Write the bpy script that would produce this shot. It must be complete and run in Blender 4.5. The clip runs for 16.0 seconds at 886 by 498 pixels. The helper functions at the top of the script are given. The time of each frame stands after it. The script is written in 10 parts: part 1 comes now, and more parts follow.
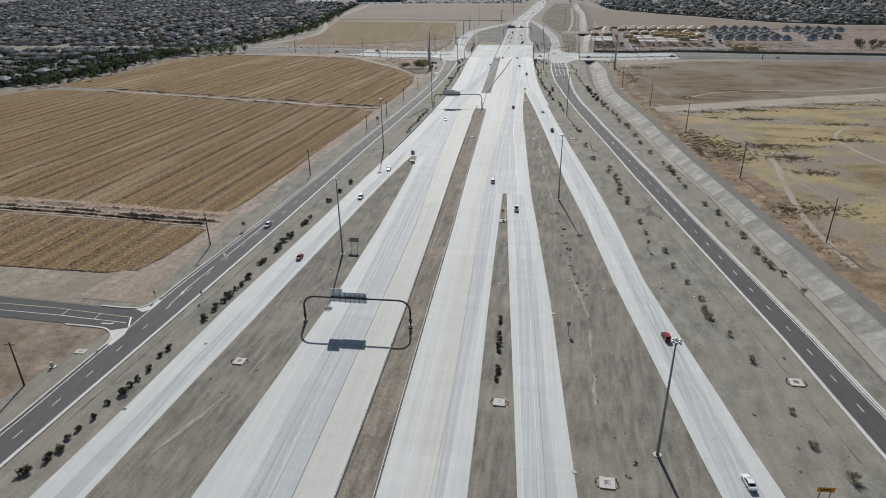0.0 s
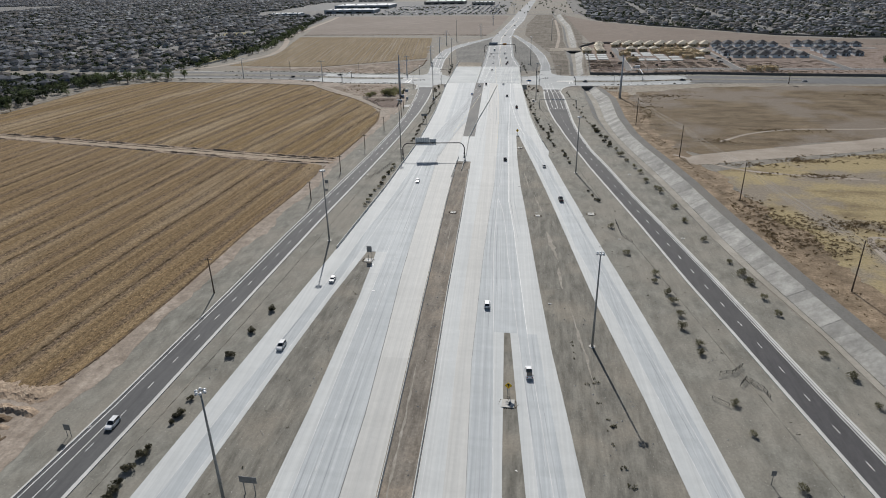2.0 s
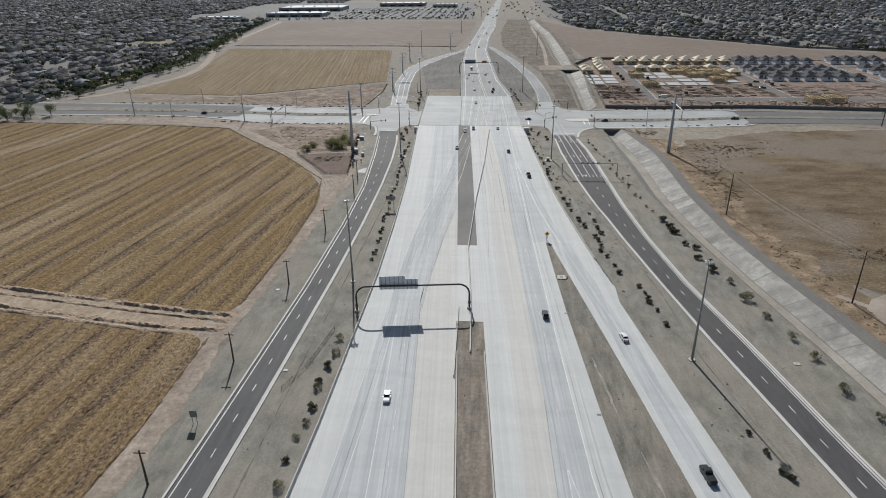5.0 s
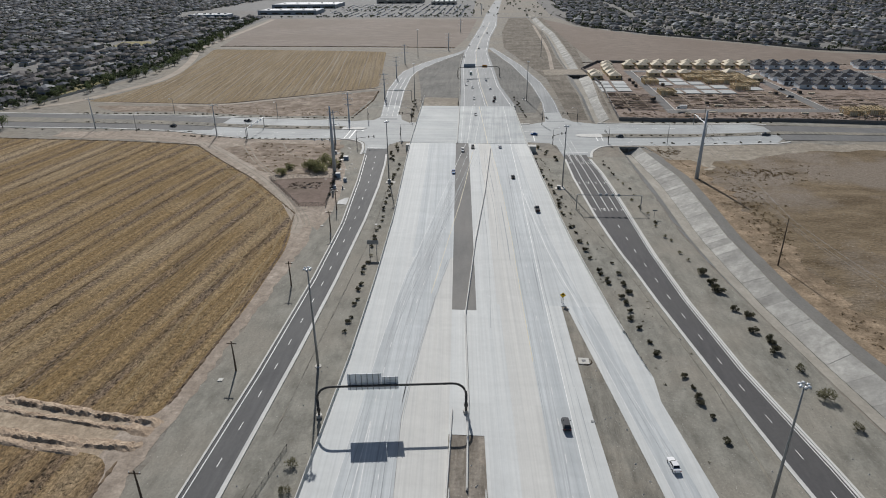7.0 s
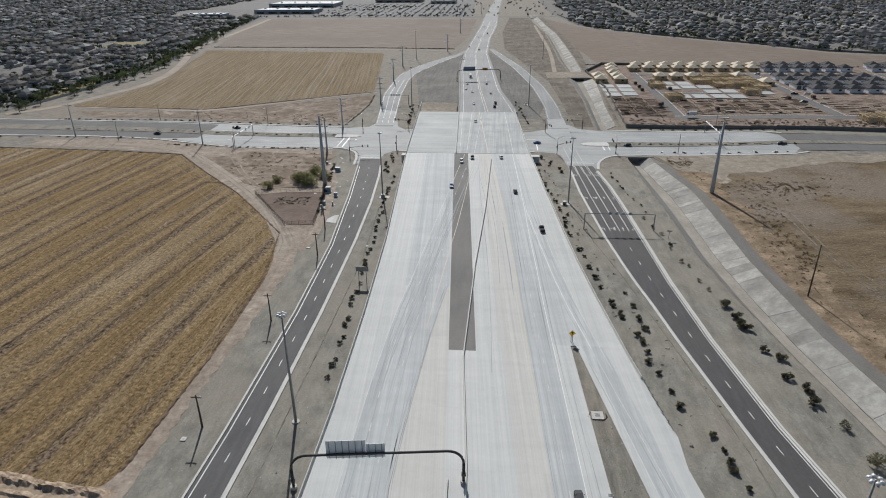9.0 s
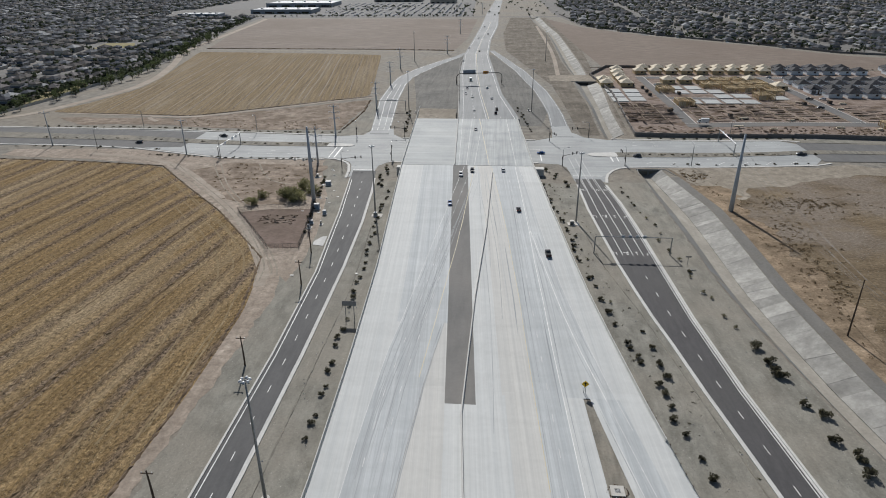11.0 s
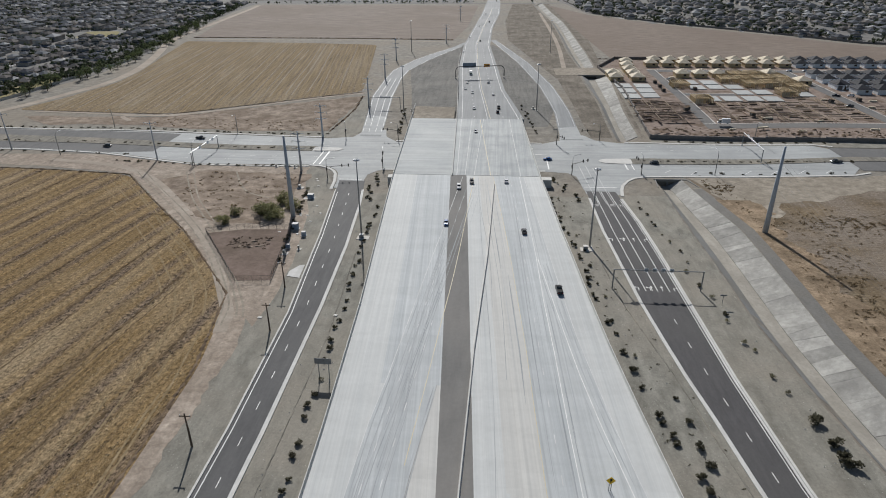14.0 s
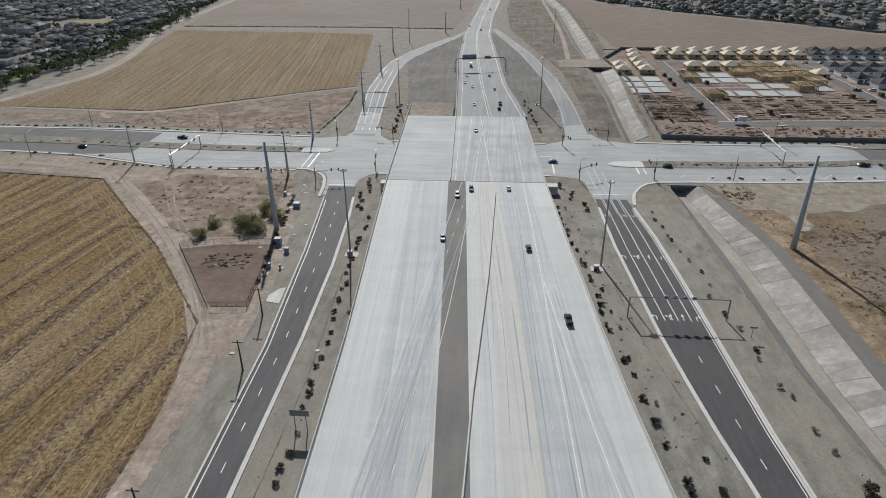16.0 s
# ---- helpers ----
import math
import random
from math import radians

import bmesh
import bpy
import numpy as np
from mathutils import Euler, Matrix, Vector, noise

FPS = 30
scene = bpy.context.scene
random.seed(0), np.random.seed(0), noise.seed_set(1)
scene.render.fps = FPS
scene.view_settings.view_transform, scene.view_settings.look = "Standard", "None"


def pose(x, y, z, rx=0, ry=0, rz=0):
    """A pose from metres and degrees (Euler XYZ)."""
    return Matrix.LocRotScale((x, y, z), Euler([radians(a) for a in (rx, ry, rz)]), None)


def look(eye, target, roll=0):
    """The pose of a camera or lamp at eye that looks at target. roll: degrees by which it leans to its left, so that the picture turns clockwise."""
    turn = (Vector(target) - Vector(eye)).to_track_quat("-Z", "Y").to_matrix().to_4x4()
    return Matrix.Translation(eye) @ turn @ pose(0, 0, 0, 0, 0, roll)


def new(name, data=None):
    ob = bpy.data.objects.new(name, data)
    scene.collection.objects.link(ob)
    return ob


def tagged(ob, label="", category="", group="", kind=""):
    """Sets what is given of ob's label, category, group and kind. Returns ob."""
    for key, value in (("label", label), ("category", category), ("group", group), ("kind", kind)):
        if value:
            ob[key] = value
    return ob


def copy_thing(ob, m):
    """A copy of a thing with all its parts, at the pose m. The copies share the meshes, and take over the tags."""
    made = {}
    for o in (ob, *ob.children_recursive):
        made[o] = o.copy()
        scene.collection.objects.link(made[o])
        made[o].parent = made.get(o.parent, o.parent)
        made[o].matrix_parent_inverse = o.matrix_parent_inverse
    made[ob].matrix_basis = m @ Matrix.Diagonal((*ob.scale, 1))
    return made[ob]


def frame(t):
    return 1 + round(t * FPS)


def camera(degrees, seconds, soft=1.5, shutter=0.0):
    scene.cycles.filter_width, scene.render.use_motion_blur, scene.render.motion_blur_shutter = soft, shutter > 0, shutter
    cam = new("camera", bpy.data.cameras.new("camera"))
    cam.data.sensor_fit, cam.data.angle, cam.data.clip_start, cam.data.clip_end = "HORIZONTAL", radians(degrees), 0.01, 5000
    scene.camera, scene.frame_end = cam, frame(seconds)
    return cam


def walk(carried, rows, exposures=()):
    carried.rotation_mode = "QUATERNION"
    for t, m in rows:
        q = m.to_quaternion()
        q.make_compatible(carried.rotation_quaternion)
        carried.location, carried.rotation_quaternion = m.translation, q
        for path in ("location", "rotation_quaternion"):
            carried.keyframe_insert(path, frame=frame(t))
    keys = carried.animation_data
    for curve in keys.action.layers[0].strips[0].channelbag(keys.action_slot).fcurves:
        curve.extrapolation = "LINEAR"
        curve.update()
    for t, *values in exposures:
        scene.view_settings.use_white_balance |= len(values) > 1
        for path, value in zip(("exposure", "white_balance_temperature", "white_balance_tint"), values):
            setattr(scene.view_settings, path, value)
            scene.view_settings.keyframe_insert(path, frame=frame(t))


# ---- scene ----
cam = camera(70.4, 16.0, soft=1.0)
METRES, EYE, TILT, LEAN, TURN = 271.48, 59.5, 0.35, 0.0, 10.9
ROWS = [
    (0.0, 0.0, 0.0, 0.0, -0.4, -25.16, 0.85),
    (0.5, 0.0033, 0.0589, 0.0008, -0.35, -24.98, 0.9),
    (1.0, 0.0074, 0.124, 0.0017, -0.28, -24.82, 1.01),
    (1.5, 0.0115, 0.1886, 0.0017, -1.08, -24.67, 1.1),
    (2.0, 0.0108, 0.2529, 0.0012, -2.47, -24.59, 1.09),
    (2.5, 0.0032, 0.317, 0.0009, -3.7, -24.52, 1.07),
    (3.0, -0.0121, 0.3788, 0.0008, -6.34, -24.54, 1.05),
    (3.5, -0.017, 0.4446, 0.0005, -6.39, -24.43, 1.06),
    (4.0, -0.0107, 0.5114, 0.0001, -6.37, -24.43, 0.95),
    (4.5, -0.0013, 0.5793, -0.004, -6.35, -24.54, 0.77),
    (5.0, 0.0091, 0.648, -0.0045, -6.34, -24.72, 0.62),
    (7.5, 0.0291, 0.7708, -0.0042, -6.34, -25.1, 0.52),
    (8.0, 0.0313, 0.7838, -0.0042, -6.34, -25.13, 0.53),
    (8.5, 0.0334, 0.7968, -0.0042, -6.33, -25.16, 0.52),
    (9.0, 0.0356, 0.8097, -0.0041, -6.32, -25.19, 0.51),
    (11.5, 0.0463, 0.8745, -0.0045, -6.28, -25.29, 0.5),
    (12.0, 0.0486, 0.8874, -0.0044, -6.27, -25.31, 0.51),
    (12.5, 0.0507, 0.9002, -0.0044, -6.25, -25.48, 0.51),
    (13.0, 0.0529, 0.9133, -0.0044, -6.24, -25.87, 0.51),
    (13.5, 0.0549, 0.9262, -0.0041, -6.23, -26.24, 0.49),
    (14.0, 0.0571, 0.9391, -0.0043, -6.22, -26.53, 0.48),
    (14.5, 0.0593, 0.9521, -0.0042, -6.21, -26.83, 0.49),
    (15.0, 0.0614, 0.965, -0.0042, -6.21, -27.13, 0.48),
    (15.5, 0.0635, 0.9776, -0.0041, -6.2, -27.44, 0.49),
    (16.0, 0.0658, 0.9906, -0.0043, -6.18, -27.7, 0.5),
]
walk(cam, [(t, pose(0, 0, EYE, TILT, LEAN, TURN) @ pose(METRES * x, METRES * y, METRES * z, 90 + pitch, roll, yaw)) for t, x, y, z, yaw, pitch, roll in ROWS])

from mathutils.geometry import tessellate_polygon

K = 0.567                      # every known size is built at this share of its full size
SUN_TO = Vector((-0.176, 0.792, 0.585))

# world, sun, exposure
world = bpy.data.worlds.new("sky")
scene.world = world
world.use_nodes = True
sky = world.node_tree.nodes.new("ShaderNodeTexSky")
sky.sky_type = "NISHITA"
sky.sun_disc = False
sky.sun_elevation = radians(35.8)
sky.sun_rotation = radians(-12.5)
sky.dust_density = 1.0
background = world.node_tree.nodes["Background"]
background.inputs["Strength"].default_value = 0.062
world.node_tree.links.new(sky.outputs["Color"], background.inputs["Color"])
sun_data = bpy.data.lights.new("sun", "SUN")
sun_data.energy = 4.9
sun_data.angle = radians(0.53)
sun_data.color = (1.0, 0.98, 0.95)
sun = new("sun", sun_data)
sun.matrix_world = look(SUN_TO * 500, (0, 0, 0))
scene.view_settings.exposure = -0.14


# ---- materials ----
def surf(name, c1, c2, scale, rough=0.9, metal=0.0, c3=None, scale3=0.02, mix3=0.5, stretch=(1, 1, 1), bump=0.0,
         bump_scale=None, local=False, rand=0.0, island=0.0, sharp=(0.35, 0.65), sharp3=(0.4, 0.65), spec=0.35, detail=5.0, grain=None, panel=None, leafy=0.0, streak=None):
    """Two-scale noise surface: c1 and c2 by the fine noise, c3 in broad patches, optional value change per object."""
    m = bpy.data.materials.new(name)
    m.use_nodes = True
    t = m.node_tree
    n, link = t.nodes, t.links
    bsdf = n["Principled BSDF"]
    bsdf.inputs["Roughness"].default_value = rough
    bsdf.inputs["Metallic"].default_value = metal
    bsdf.inputs["Specular IOR Level"].default_value = spec
    if local:
        src = n.new("ShaderNodeTexCoord").outputs["Object"]
    else:
        src = n.new("ShaderNodeNewGeometry").outputs["Position"]
    mp = n.new("ShaderNodeMapping")
    mp.inputs["Scale"].default_value = stretch
    link.new(src, mp.inputs["Vector"])
    nz = n.new("ShaderNodeTexNoise")
    nz.inputs["Scale"].default_value = scale
    nz.inputs["Detail"].default_value = detail
    nz.inputs["Roughness"].default_value = 0.65
    link.new(mp.outputs["Vector"], nz.inputs["Vector"])
    ramp = n.new("ShaderNodeValToRGB")
    ramp.color_ramp.elements[0].position, ramp.color_ramp.elements[1].position = sharp
    ramp.color_ramp.elements[0].color = (*c1, 1)
    ramp.color_ramp.elements[1].color = (*c2, 1)
    link.new(nz.outputs["Fac"], ramp.inputs["Fac"])
    out = ramp.outputs["Color"]
    if c3:
        n3 = n.new("ShaderNodeTexNoise")
        n3.inputs["Scale"].default_value = scale3
        n3.inputs["Detail"].default_value = 6.0
        n3.inputs["Roughness"].default_value = 0.6
        link.new(src, n3.inputs["Vector"])
        r3 = n.new("ShaderNodeMapRange")
        r3.inputs["From Min"].default_value, r3.inputs["From Max"].default_value = sharp3
        r3.inputs["To Max"].default_value = mix3
        link.new(n3.outputs["Fac"], r3.inputs["Value"])
        mx = n.new("ShaderNodeMix")
        mx.data_type = "RGBA"
        link.new(r3.outputs["Result"], mx.inputs["Factor"])
        link.new(out, mx.inputs[6])
        mx.inputs[7].default_value = (*c3, 1)
        out = mx.outputs[2]
    if rand or island:
        hsv = n.new("ShaderNodeHueSaturation")
        rr = n.new("ShaderNodeMapRange")
        k = rand or island
        rr.inputs["To Min"].default_value, rr.inputs["To Max"].default_value = 1 - k, 1 + k
        if rand:
            link.new(n.new("ShaderNodeObjectInfo").outputs["Random"], rr.inputs["Value"])
        else:
            link.new(n.new("ShaderNodeNewGeometry").outputs["Random Per Island"], rr.inputs["Value"])
        link.new(rr.outputs["Result"], hsv.inputs["Value"])
        link.new(out, hsv.inputs["Color"])
        out = hsv.outputs["Color"]
    if grain:
        ng = n.new("ShaderNodeTexNoise")
        ng.inputs["Scale"].default_value = grain[0]
        ng.inputs["Detail"].default_value = 8.0
        ng.inputs["Roughness"].default_value = 0.75
        link.new(src, ng.inputs["Vector"])
        rg = n.new("ShaderNodeMapRange")
        rg.inputs["From Min"].default_value, rg.inputs["From Max"].default_value = 0.3, 0.7
        rg.inputs["To Min"].default_value, rg.inputs["To Max"].default_value = 1 - grain[1], 1 + grain[1]
        link.new(ng.outputs["Fac"], rg.inputs["Value"])
        hg = n.new("ShaderNodeHueSaturation")
        link.new(rg.outputs["Result"], hg.inputs["Value"])
        link.new(out, hg.inputs["Color"])
        out = hg.outputs["Color"]
    if streak:
        ms = n.new("ShaderNodeMapping")
        ms.inputs["Scale"].default_value = streak[0]
        link.new(src, ms.inputs["Vector"])
        ns = n.new("ShaderNodeTexNoise")
        ns.inputs["Scale"].default_value = 1.0
        ns.inputs["Detail"].default_value = 6.0
        ns.inputs["Roughness"].default_value = 0.6
        ns.inputs["Distortion"].default_value = 0.4
        link.new(ms.outputs["Vector"], ns.inputs["Vector"])
        rs = n.new("ShaderNodeMapRange")
        rs.inputs["From Min"].default_value, rs.inputs["From Max"].default_value = 0.32, 0.68
        rs.inputs["To Min"].default_value, rs.inputs["To Max"].default_value = 1 - streak[1], 1 + streak[1] * 0.6
        link.new(ns.outputs["Fac"], rs.inputs["Value"])
        hs = n.new("ShaderNodeHueSaturation")
        link.new(rs.outputs["Result"], hs.inputs["Value"])
        link.new(out, hs.inputs["Color"])
        out = hs.outputs["Color"]
    if panel:
        brick = n.new("ShaderNodeTexBrick")
        brick.offset = 0.0
        brick.inputs["Scale"].default_value = 1.0
        brick.inputs["Brick Width"].default_value, brick.inputs["Row Height"].default_value = panel[0], panel[1]
        brick.inputs["Mortar Size"].default_value = 0.02
        brick.inputs["Mortar Smooth"].default_value = 0.3
        brick.inputs["Color1"].default_value = (1 - panel[2], 1 - panel[2], 1 - panel[2], 1)
        brick.inputs["Color2"].default_value = (1 + panel[2] * 0.5, 1 + panel[2] * 0.5, 1 + panel[2] * 0.5, 1)
        brick.inputs["Mortar"].default_value = (0.86, 0.86, 0.86, 1)
        link.new(src, brick.inputs["Vector"])
        mul = n.new("ShaderNodeMix")
        mul.data_type = "RGBA"
        mul.blend_type = "MULTIPLY"
        mul.inputs["Factor"].default_value = 1.0
        link.new(out, mul.inputs[6])
        link.new(brick.outputs["Color"], mul.inputs[7])
        out = mul.outputs[2]
    link.new(out, bsdf.inputs["Base Color"])
    if bump:
        nb = n.new("ShaderNodeTexNoise")
        nb.inputs["Scale"].default_value = bump_scale or scale * 4
        nb.inputs["Detail"].default_value = 4.0
        link.new(mp.outputs["Vector"], nb.inputs["Vector"])
        bp = n.new("ShaderNodeBump")
        bp.inputs["Strength"].default_value = 0.6
        bp.inputs["Distance"].default_value = bump
        link.new(nb.outputs["Fac"], bp.inputs["Height"])
        link.new(bp.outputs["Normal"], bsdf.inputs["Normal"])
    if leafy:
        through_leaf = n.new("ShaderNodeBsdfTranslucent")
        link.new(out, through_leaf.inputs["Color"])
        both = n.new("ShaderNodeMixShader")
        both.inputs["Fac"].default_value = leafy
        link.new(bsdf.outputs["BSDF"], both.inputs[1])
        link.new(through_leaf.outputs["BSDF"], both.inputs[2])
        link.new(both.outputs["Shader"], n["Material Output"].inputs["Surface"])
    return m


def furrowed(name, pale, mid, rough_c, period, lean, start, amount=1.0, clod=3.2, edges=0.55):
    """A mown field: bands of pale straw, brown stubble and rough dark clods, broken by noise."""
    m = bpy.data.materials.new(name)
    m.use_nodes = True
    t = m.node_tree
    n, link = t.nodes, t.links
    bsdf = n["Principled BSDF"]
    bsdf.inputs["Roughness"].default_value = 1.0
    bsdf.inputs["Specular IOR Level"].default_value = 0.08
    pos = n.new("ShaderNodeNewGeometry").outputs["Position"]

    def noise_of(scale, detail, vector=pos, rough=0.65):
        k = n.new("ShaderNodeTexNoise")
        k.inputs["Scale"].default_value = scale
        k.inputs["Detail"].default_value = detail
        k.inputs["Roughness"].default_value = rough
        link.new(vector, k.inputs["Vector"])
        return k.outputs["Fac"]

    def maths(op, a, b=None):
        k = n.new("ShaderNodeMath")
        k.operation = op
        for i, v in enumerate((a, b)):
            if v is None:
                continue
            if isinstance(v, (int, float)):
                k.inputs[i].default_value = v
            else:
                link.new(v, k.inputs[i])
        return k.outputs[0]

    def spread(v, a, b, lo, hi):
        k = n.new("ShaderNodeMapRange")
        k.inputs["From Min"].default_value, k.inputs["From Max"].default_value = a, b
        k.inputs["To Min"].default_value, k.inputs["To Max"].default_value = lo, hi
        link.new(v, k.inputs["Value"])
        return k.outputs["Result"]

    def blend(f, a, b, kind="MIX"):
        k = n.new("ShaderNodeMix")
        k.data_type = "RGBA"
        k.blend_type = kind
        if isinstance(f, (int, float)):
            k.inputs["Factor"].default_value = f
        else:
            link.new(f, k.inputs["Factor"])
        for i, v in ((6, a), (7, b)):
            if isinstance(v, tuple):
                k.inputs[i].default_value = (*v, 1)
            else:
                link.new(v, k.inputs[i])
        return k.outputs[2]

    def ramp(v, stops):
        k = n.new("ShaderNodeValToRGB")
        k.color_ramp.interpolation = "B_SPLINE"
        while len(k.color_ramp.elements) < len(stops):
            k.color_ramp.elements.new(0.5)
        for e, (p, c) in zip(k.color_ramp.elements, stops):
            e.position = p
            e.color = (c, c, c, 1)
        link.new(v, k.inputs["Fac"])
        return k.outputs["Color"]
    xyz = n.new("ShaderNodeSeparateXYZ")
    link.new(pos, xyz.inputs["Vector"])
    across = maths("SUBTRACT", maths("SUBTRACT", xyz.outputs["X"], maths("MULTIPLY", xyz.outputs["Y"], lean)), start)
    rows = n.new("ShaderNodeCombineXYZ")
    link.new(across, rows.inputs["X"])
    link.new(xyz.outputs["Y"], rows.inputs["Y"])

    def along(sx, sy, detail, rough=0.65):
        mp = n.new("ShaderNodeMapping")
        mp.inputs["Scale"].default_value = (sx, sy, 1)
        link.new(rows.outputs["Vector"], mp.inputs["Vector"])
        return noise_of(1.0, detail, mp.outputs["Vector"], rough)
    wander = maths("MULTIPLY", maths("SUBTRACT", along(0.05, 0.02, 3.0), 0.5), 3.0 * period / 13.0)
    jag = maths("MULTIPLY", maths("SUBTRACT", noise_of(0.9, 5.0), 0.5), 1.8 * period / 13.0)
    u = maths("FRACT", maths("DIVIDE", maths("ADD", across, maths("ADD", wander, jag)), period))
    straw = ramp(u, ((0.0, 0.0), (0.11, 0.0), (0.14, 1.0), (0.19, 0.7), (0.22, 0.0), (0.36, 0.1), (0.40, 0.8), (0.44, 0.1), (0.52, 0.0), (0.72, 0.2), (0.76, 1.0), (0.83, 0.8), (0.88, 0.0)))
    rough = ramp(u, ((0.0, 1.0), (0.07, 0.9), (0.11, 0.0), (0.26, 0.0), (0.29, 0.35), (0.32, 0.0), (0.53, 0.1), (0.59, 0.85), (0.67, 0.8), (0.71, 0.1), (0.90, 0.05), (0.95, 0.9)))
    rut = ramp(u, ((0.0, 0.9), (0.015, 0.0), (0.27, 0.0), (0.285, 0.5), (0.30, 0.0), (0.60, 0.0), (0.62, 0.9), (0.64, 0.0), (0.985, 0.0), (0.995, 0.9)))
    broken = spread(along(0.25, 0.03, 5.0), 0.4, 0.6, 0.2, 1.0)
    straw = maths("MULTIPLY", straw, maths("MULTIPLY", spread(along(0.12, 0.015, 5.0), 0.36, 0.6, 0.2, 1.0), amount))
    rough = maths("MULTIPLY", rough, maths("MULTIPLY", spread(along(0.15, 0.05, 5.0), 0.32, 0.55, 0.25, 1.0), amount))
    rut = maths("MULTIPLY", rut, maths("MULTIPLY", broken, amount))
    colour = blend(spread(along(1.5, 0.03, 6.0), 0.38, 0.62, 0.0, 1.0), tuple(v * 0.76 for v in mid), tuple(v * 1.32 for v in mid))
    colour = blend(maths("MULTIPLY", straw, 0.8), colour, pale)
    bleached = spread(along(0.07, 0.011, 5.0), 0.5, 0.66, 0.0, 0.75)
    colour = blend(bleached, colour, (pale[0] * 0.97, pale[1] * 1.02, pale[2] * 1.15))
    colour = blend(maths("MULTIPLY", rough, 0.85), colour, rough_c)
    colour = blend(maths("MULTIPLY", rut, 0.7), colour, tuple(v * 0.4 for v in rough_c))
    grit = along(clod, clod * 0.42, 7.0, 0.72)
    lumps = noise_of(clod * 0.42, 6.0, rough=0.72)
    body = maths("ADD", maths("MULTIPLY", grit, 0.55), maths("MULTIPLY", lumps, 0.45))
    reach = maths("ADD", maths("MULTIPLY", rough, 0.5), edges)
    shade = maths("ADD", 1.0, maths("MULTIPLY", spread(body, 0.41, 0.59, -1.0, 1.0), reach))
    value = n.new("ShaderNodeHueSaturation")
    link.new(shade, value.inputs["Value"])
    link.new(colour, value.inputs["Color"])
    link.new(value.outputs["Color"], bsdf.inputs["Base Color"])
    bp = n.new("ShaderNodeBump")
    bp.inputs["Distance"].default_value = 0.4
    bp.inputs["Strength"].default_value = 0.9
    link.new(body, bp.inputs["Height"])
    link.new(bp.outputs["Normal"], bsdf.inputs["Normal"])
    return m


gravel = surf("gravel_soil", (0.152, 0.141, 0.121), (0.27, 0.251, 0.218), 0.35, c3=(0.235, 0.20, 0.155), scale3=0.03, mix3=0.6,
              bump=0.06, bump_scale=3.0, spec=0.15, grain=(2.2, 0.2))
verge_gravel = surf("verge_gravel", (0.157, 0.15, 0.128), (0.274, 0.264, 0.228), 0.4, c3=(0.268, 0.245, 0.205), scale3=0.06, mix3=0.8,
                    stretch=(1, 0.5, 1), bump=0.05, bump_scale=3.0, spec=0.15, streak=((0.9, 0.07, 1), 0.09), grain=(2.6, 0.19))
median_soil = surf("median_soil", (0.136, 0.128, 0.109), (0.248, 0.234, 0.2), 0.55, c3=(0.295, 0.262, 0.212), scale3=0.09, mix3=0.7,
                   stretch=(1.5, 0.3, 1), bump=0.06, bump_scale=2.5, spec=0.15, streak=((1.1, 0.06, 1), 0.1), grain=(2.4, 0.18), sharp3=(0.48, 0.68))
pale_soil = surf("pale_soil", (0.212, 0.184, 0.147), (0.37, 0.328, 0.27), 0.5, c3=(0.215, 0.187, 0.148), scale3=0.07, mix3=0.75,
                 bump=0.06, bump_scale=2.0, spec=0.12, grain=(1.7, 0.2))
track_soil = surf("pinkish_track_soil", (0.245, 0.202, 0.163), (0.42, 0.356, 0.295), 0.5, c3=(0.25, 0.205, 0.163), scale3=0.08, mix3=0.75,
                  bump=0.08, bump_scale=2.0, spec=0.12, grain=(1.5, 0.26), streak=((0.7, 0.08, 1), 0.14))
tan_soil = surf("tan_ditch_soil", (0.26, 0.208, 0.15), (0.46, 0.378, 0.285), 0.6, c3=(0.3, 0.235, 0.172), scale3=0.12, mix3=0.7, bump=0.08, bump_scale=2.0, spec=0.1, grain=(1.9, 0.28))
brown_median = surf("brown_median_soil", (0.15, 0.131, 0.109), (0.262, 0.233, 0.196), 0.5, c3=(0.33, 0.275, 0.215), scale3=0.09, mix3=0.7,
                    stretch=(1.5, 0.3, 1), bump=0.06, bump_scale=2.5, spec=0.15, streak=((1.1, 0.06, 1), 0.18), grain=(1.7, 0.32), sharp3=(0.48, 0.68))
rough_soil = surf("rough_soil", (0.154, 0.12, 0.093), (0.358, 0.292, 0.233), 0.3, c3=(0.15, 0.112, 0.08), scale3=0.1, mix3=0.75,
                  bump=0.15, bump_scale=1.5, spec=0.1, grain=(1.6, 0.28))
dry_meadow = surf("dry_meadow", (0.095, 0.069, 0.041), (0.205, 0.157, 0.102), 0.14, c3=(0.2, 0.167, 0.135), scale3=0.022, mix3=0.9,
                  bump=0.3, bump_scale=1.8, spec=0.1, sharp3=(0.47, 0.56), grain=(1.6, 0.5), detail=10.0, stretch=(0.5, 1, 1))
pale_track = surf("pale_track", (0.325, 0.278, 0.228), (0.40, 0.35, 0.295), 0.4, c3=(0.27, 0.228, 0.185), scale3=0.1, mix3=0.7, spec=0.1, grain=(1.4, 0.15), stretch=(0.2, 1, 1))
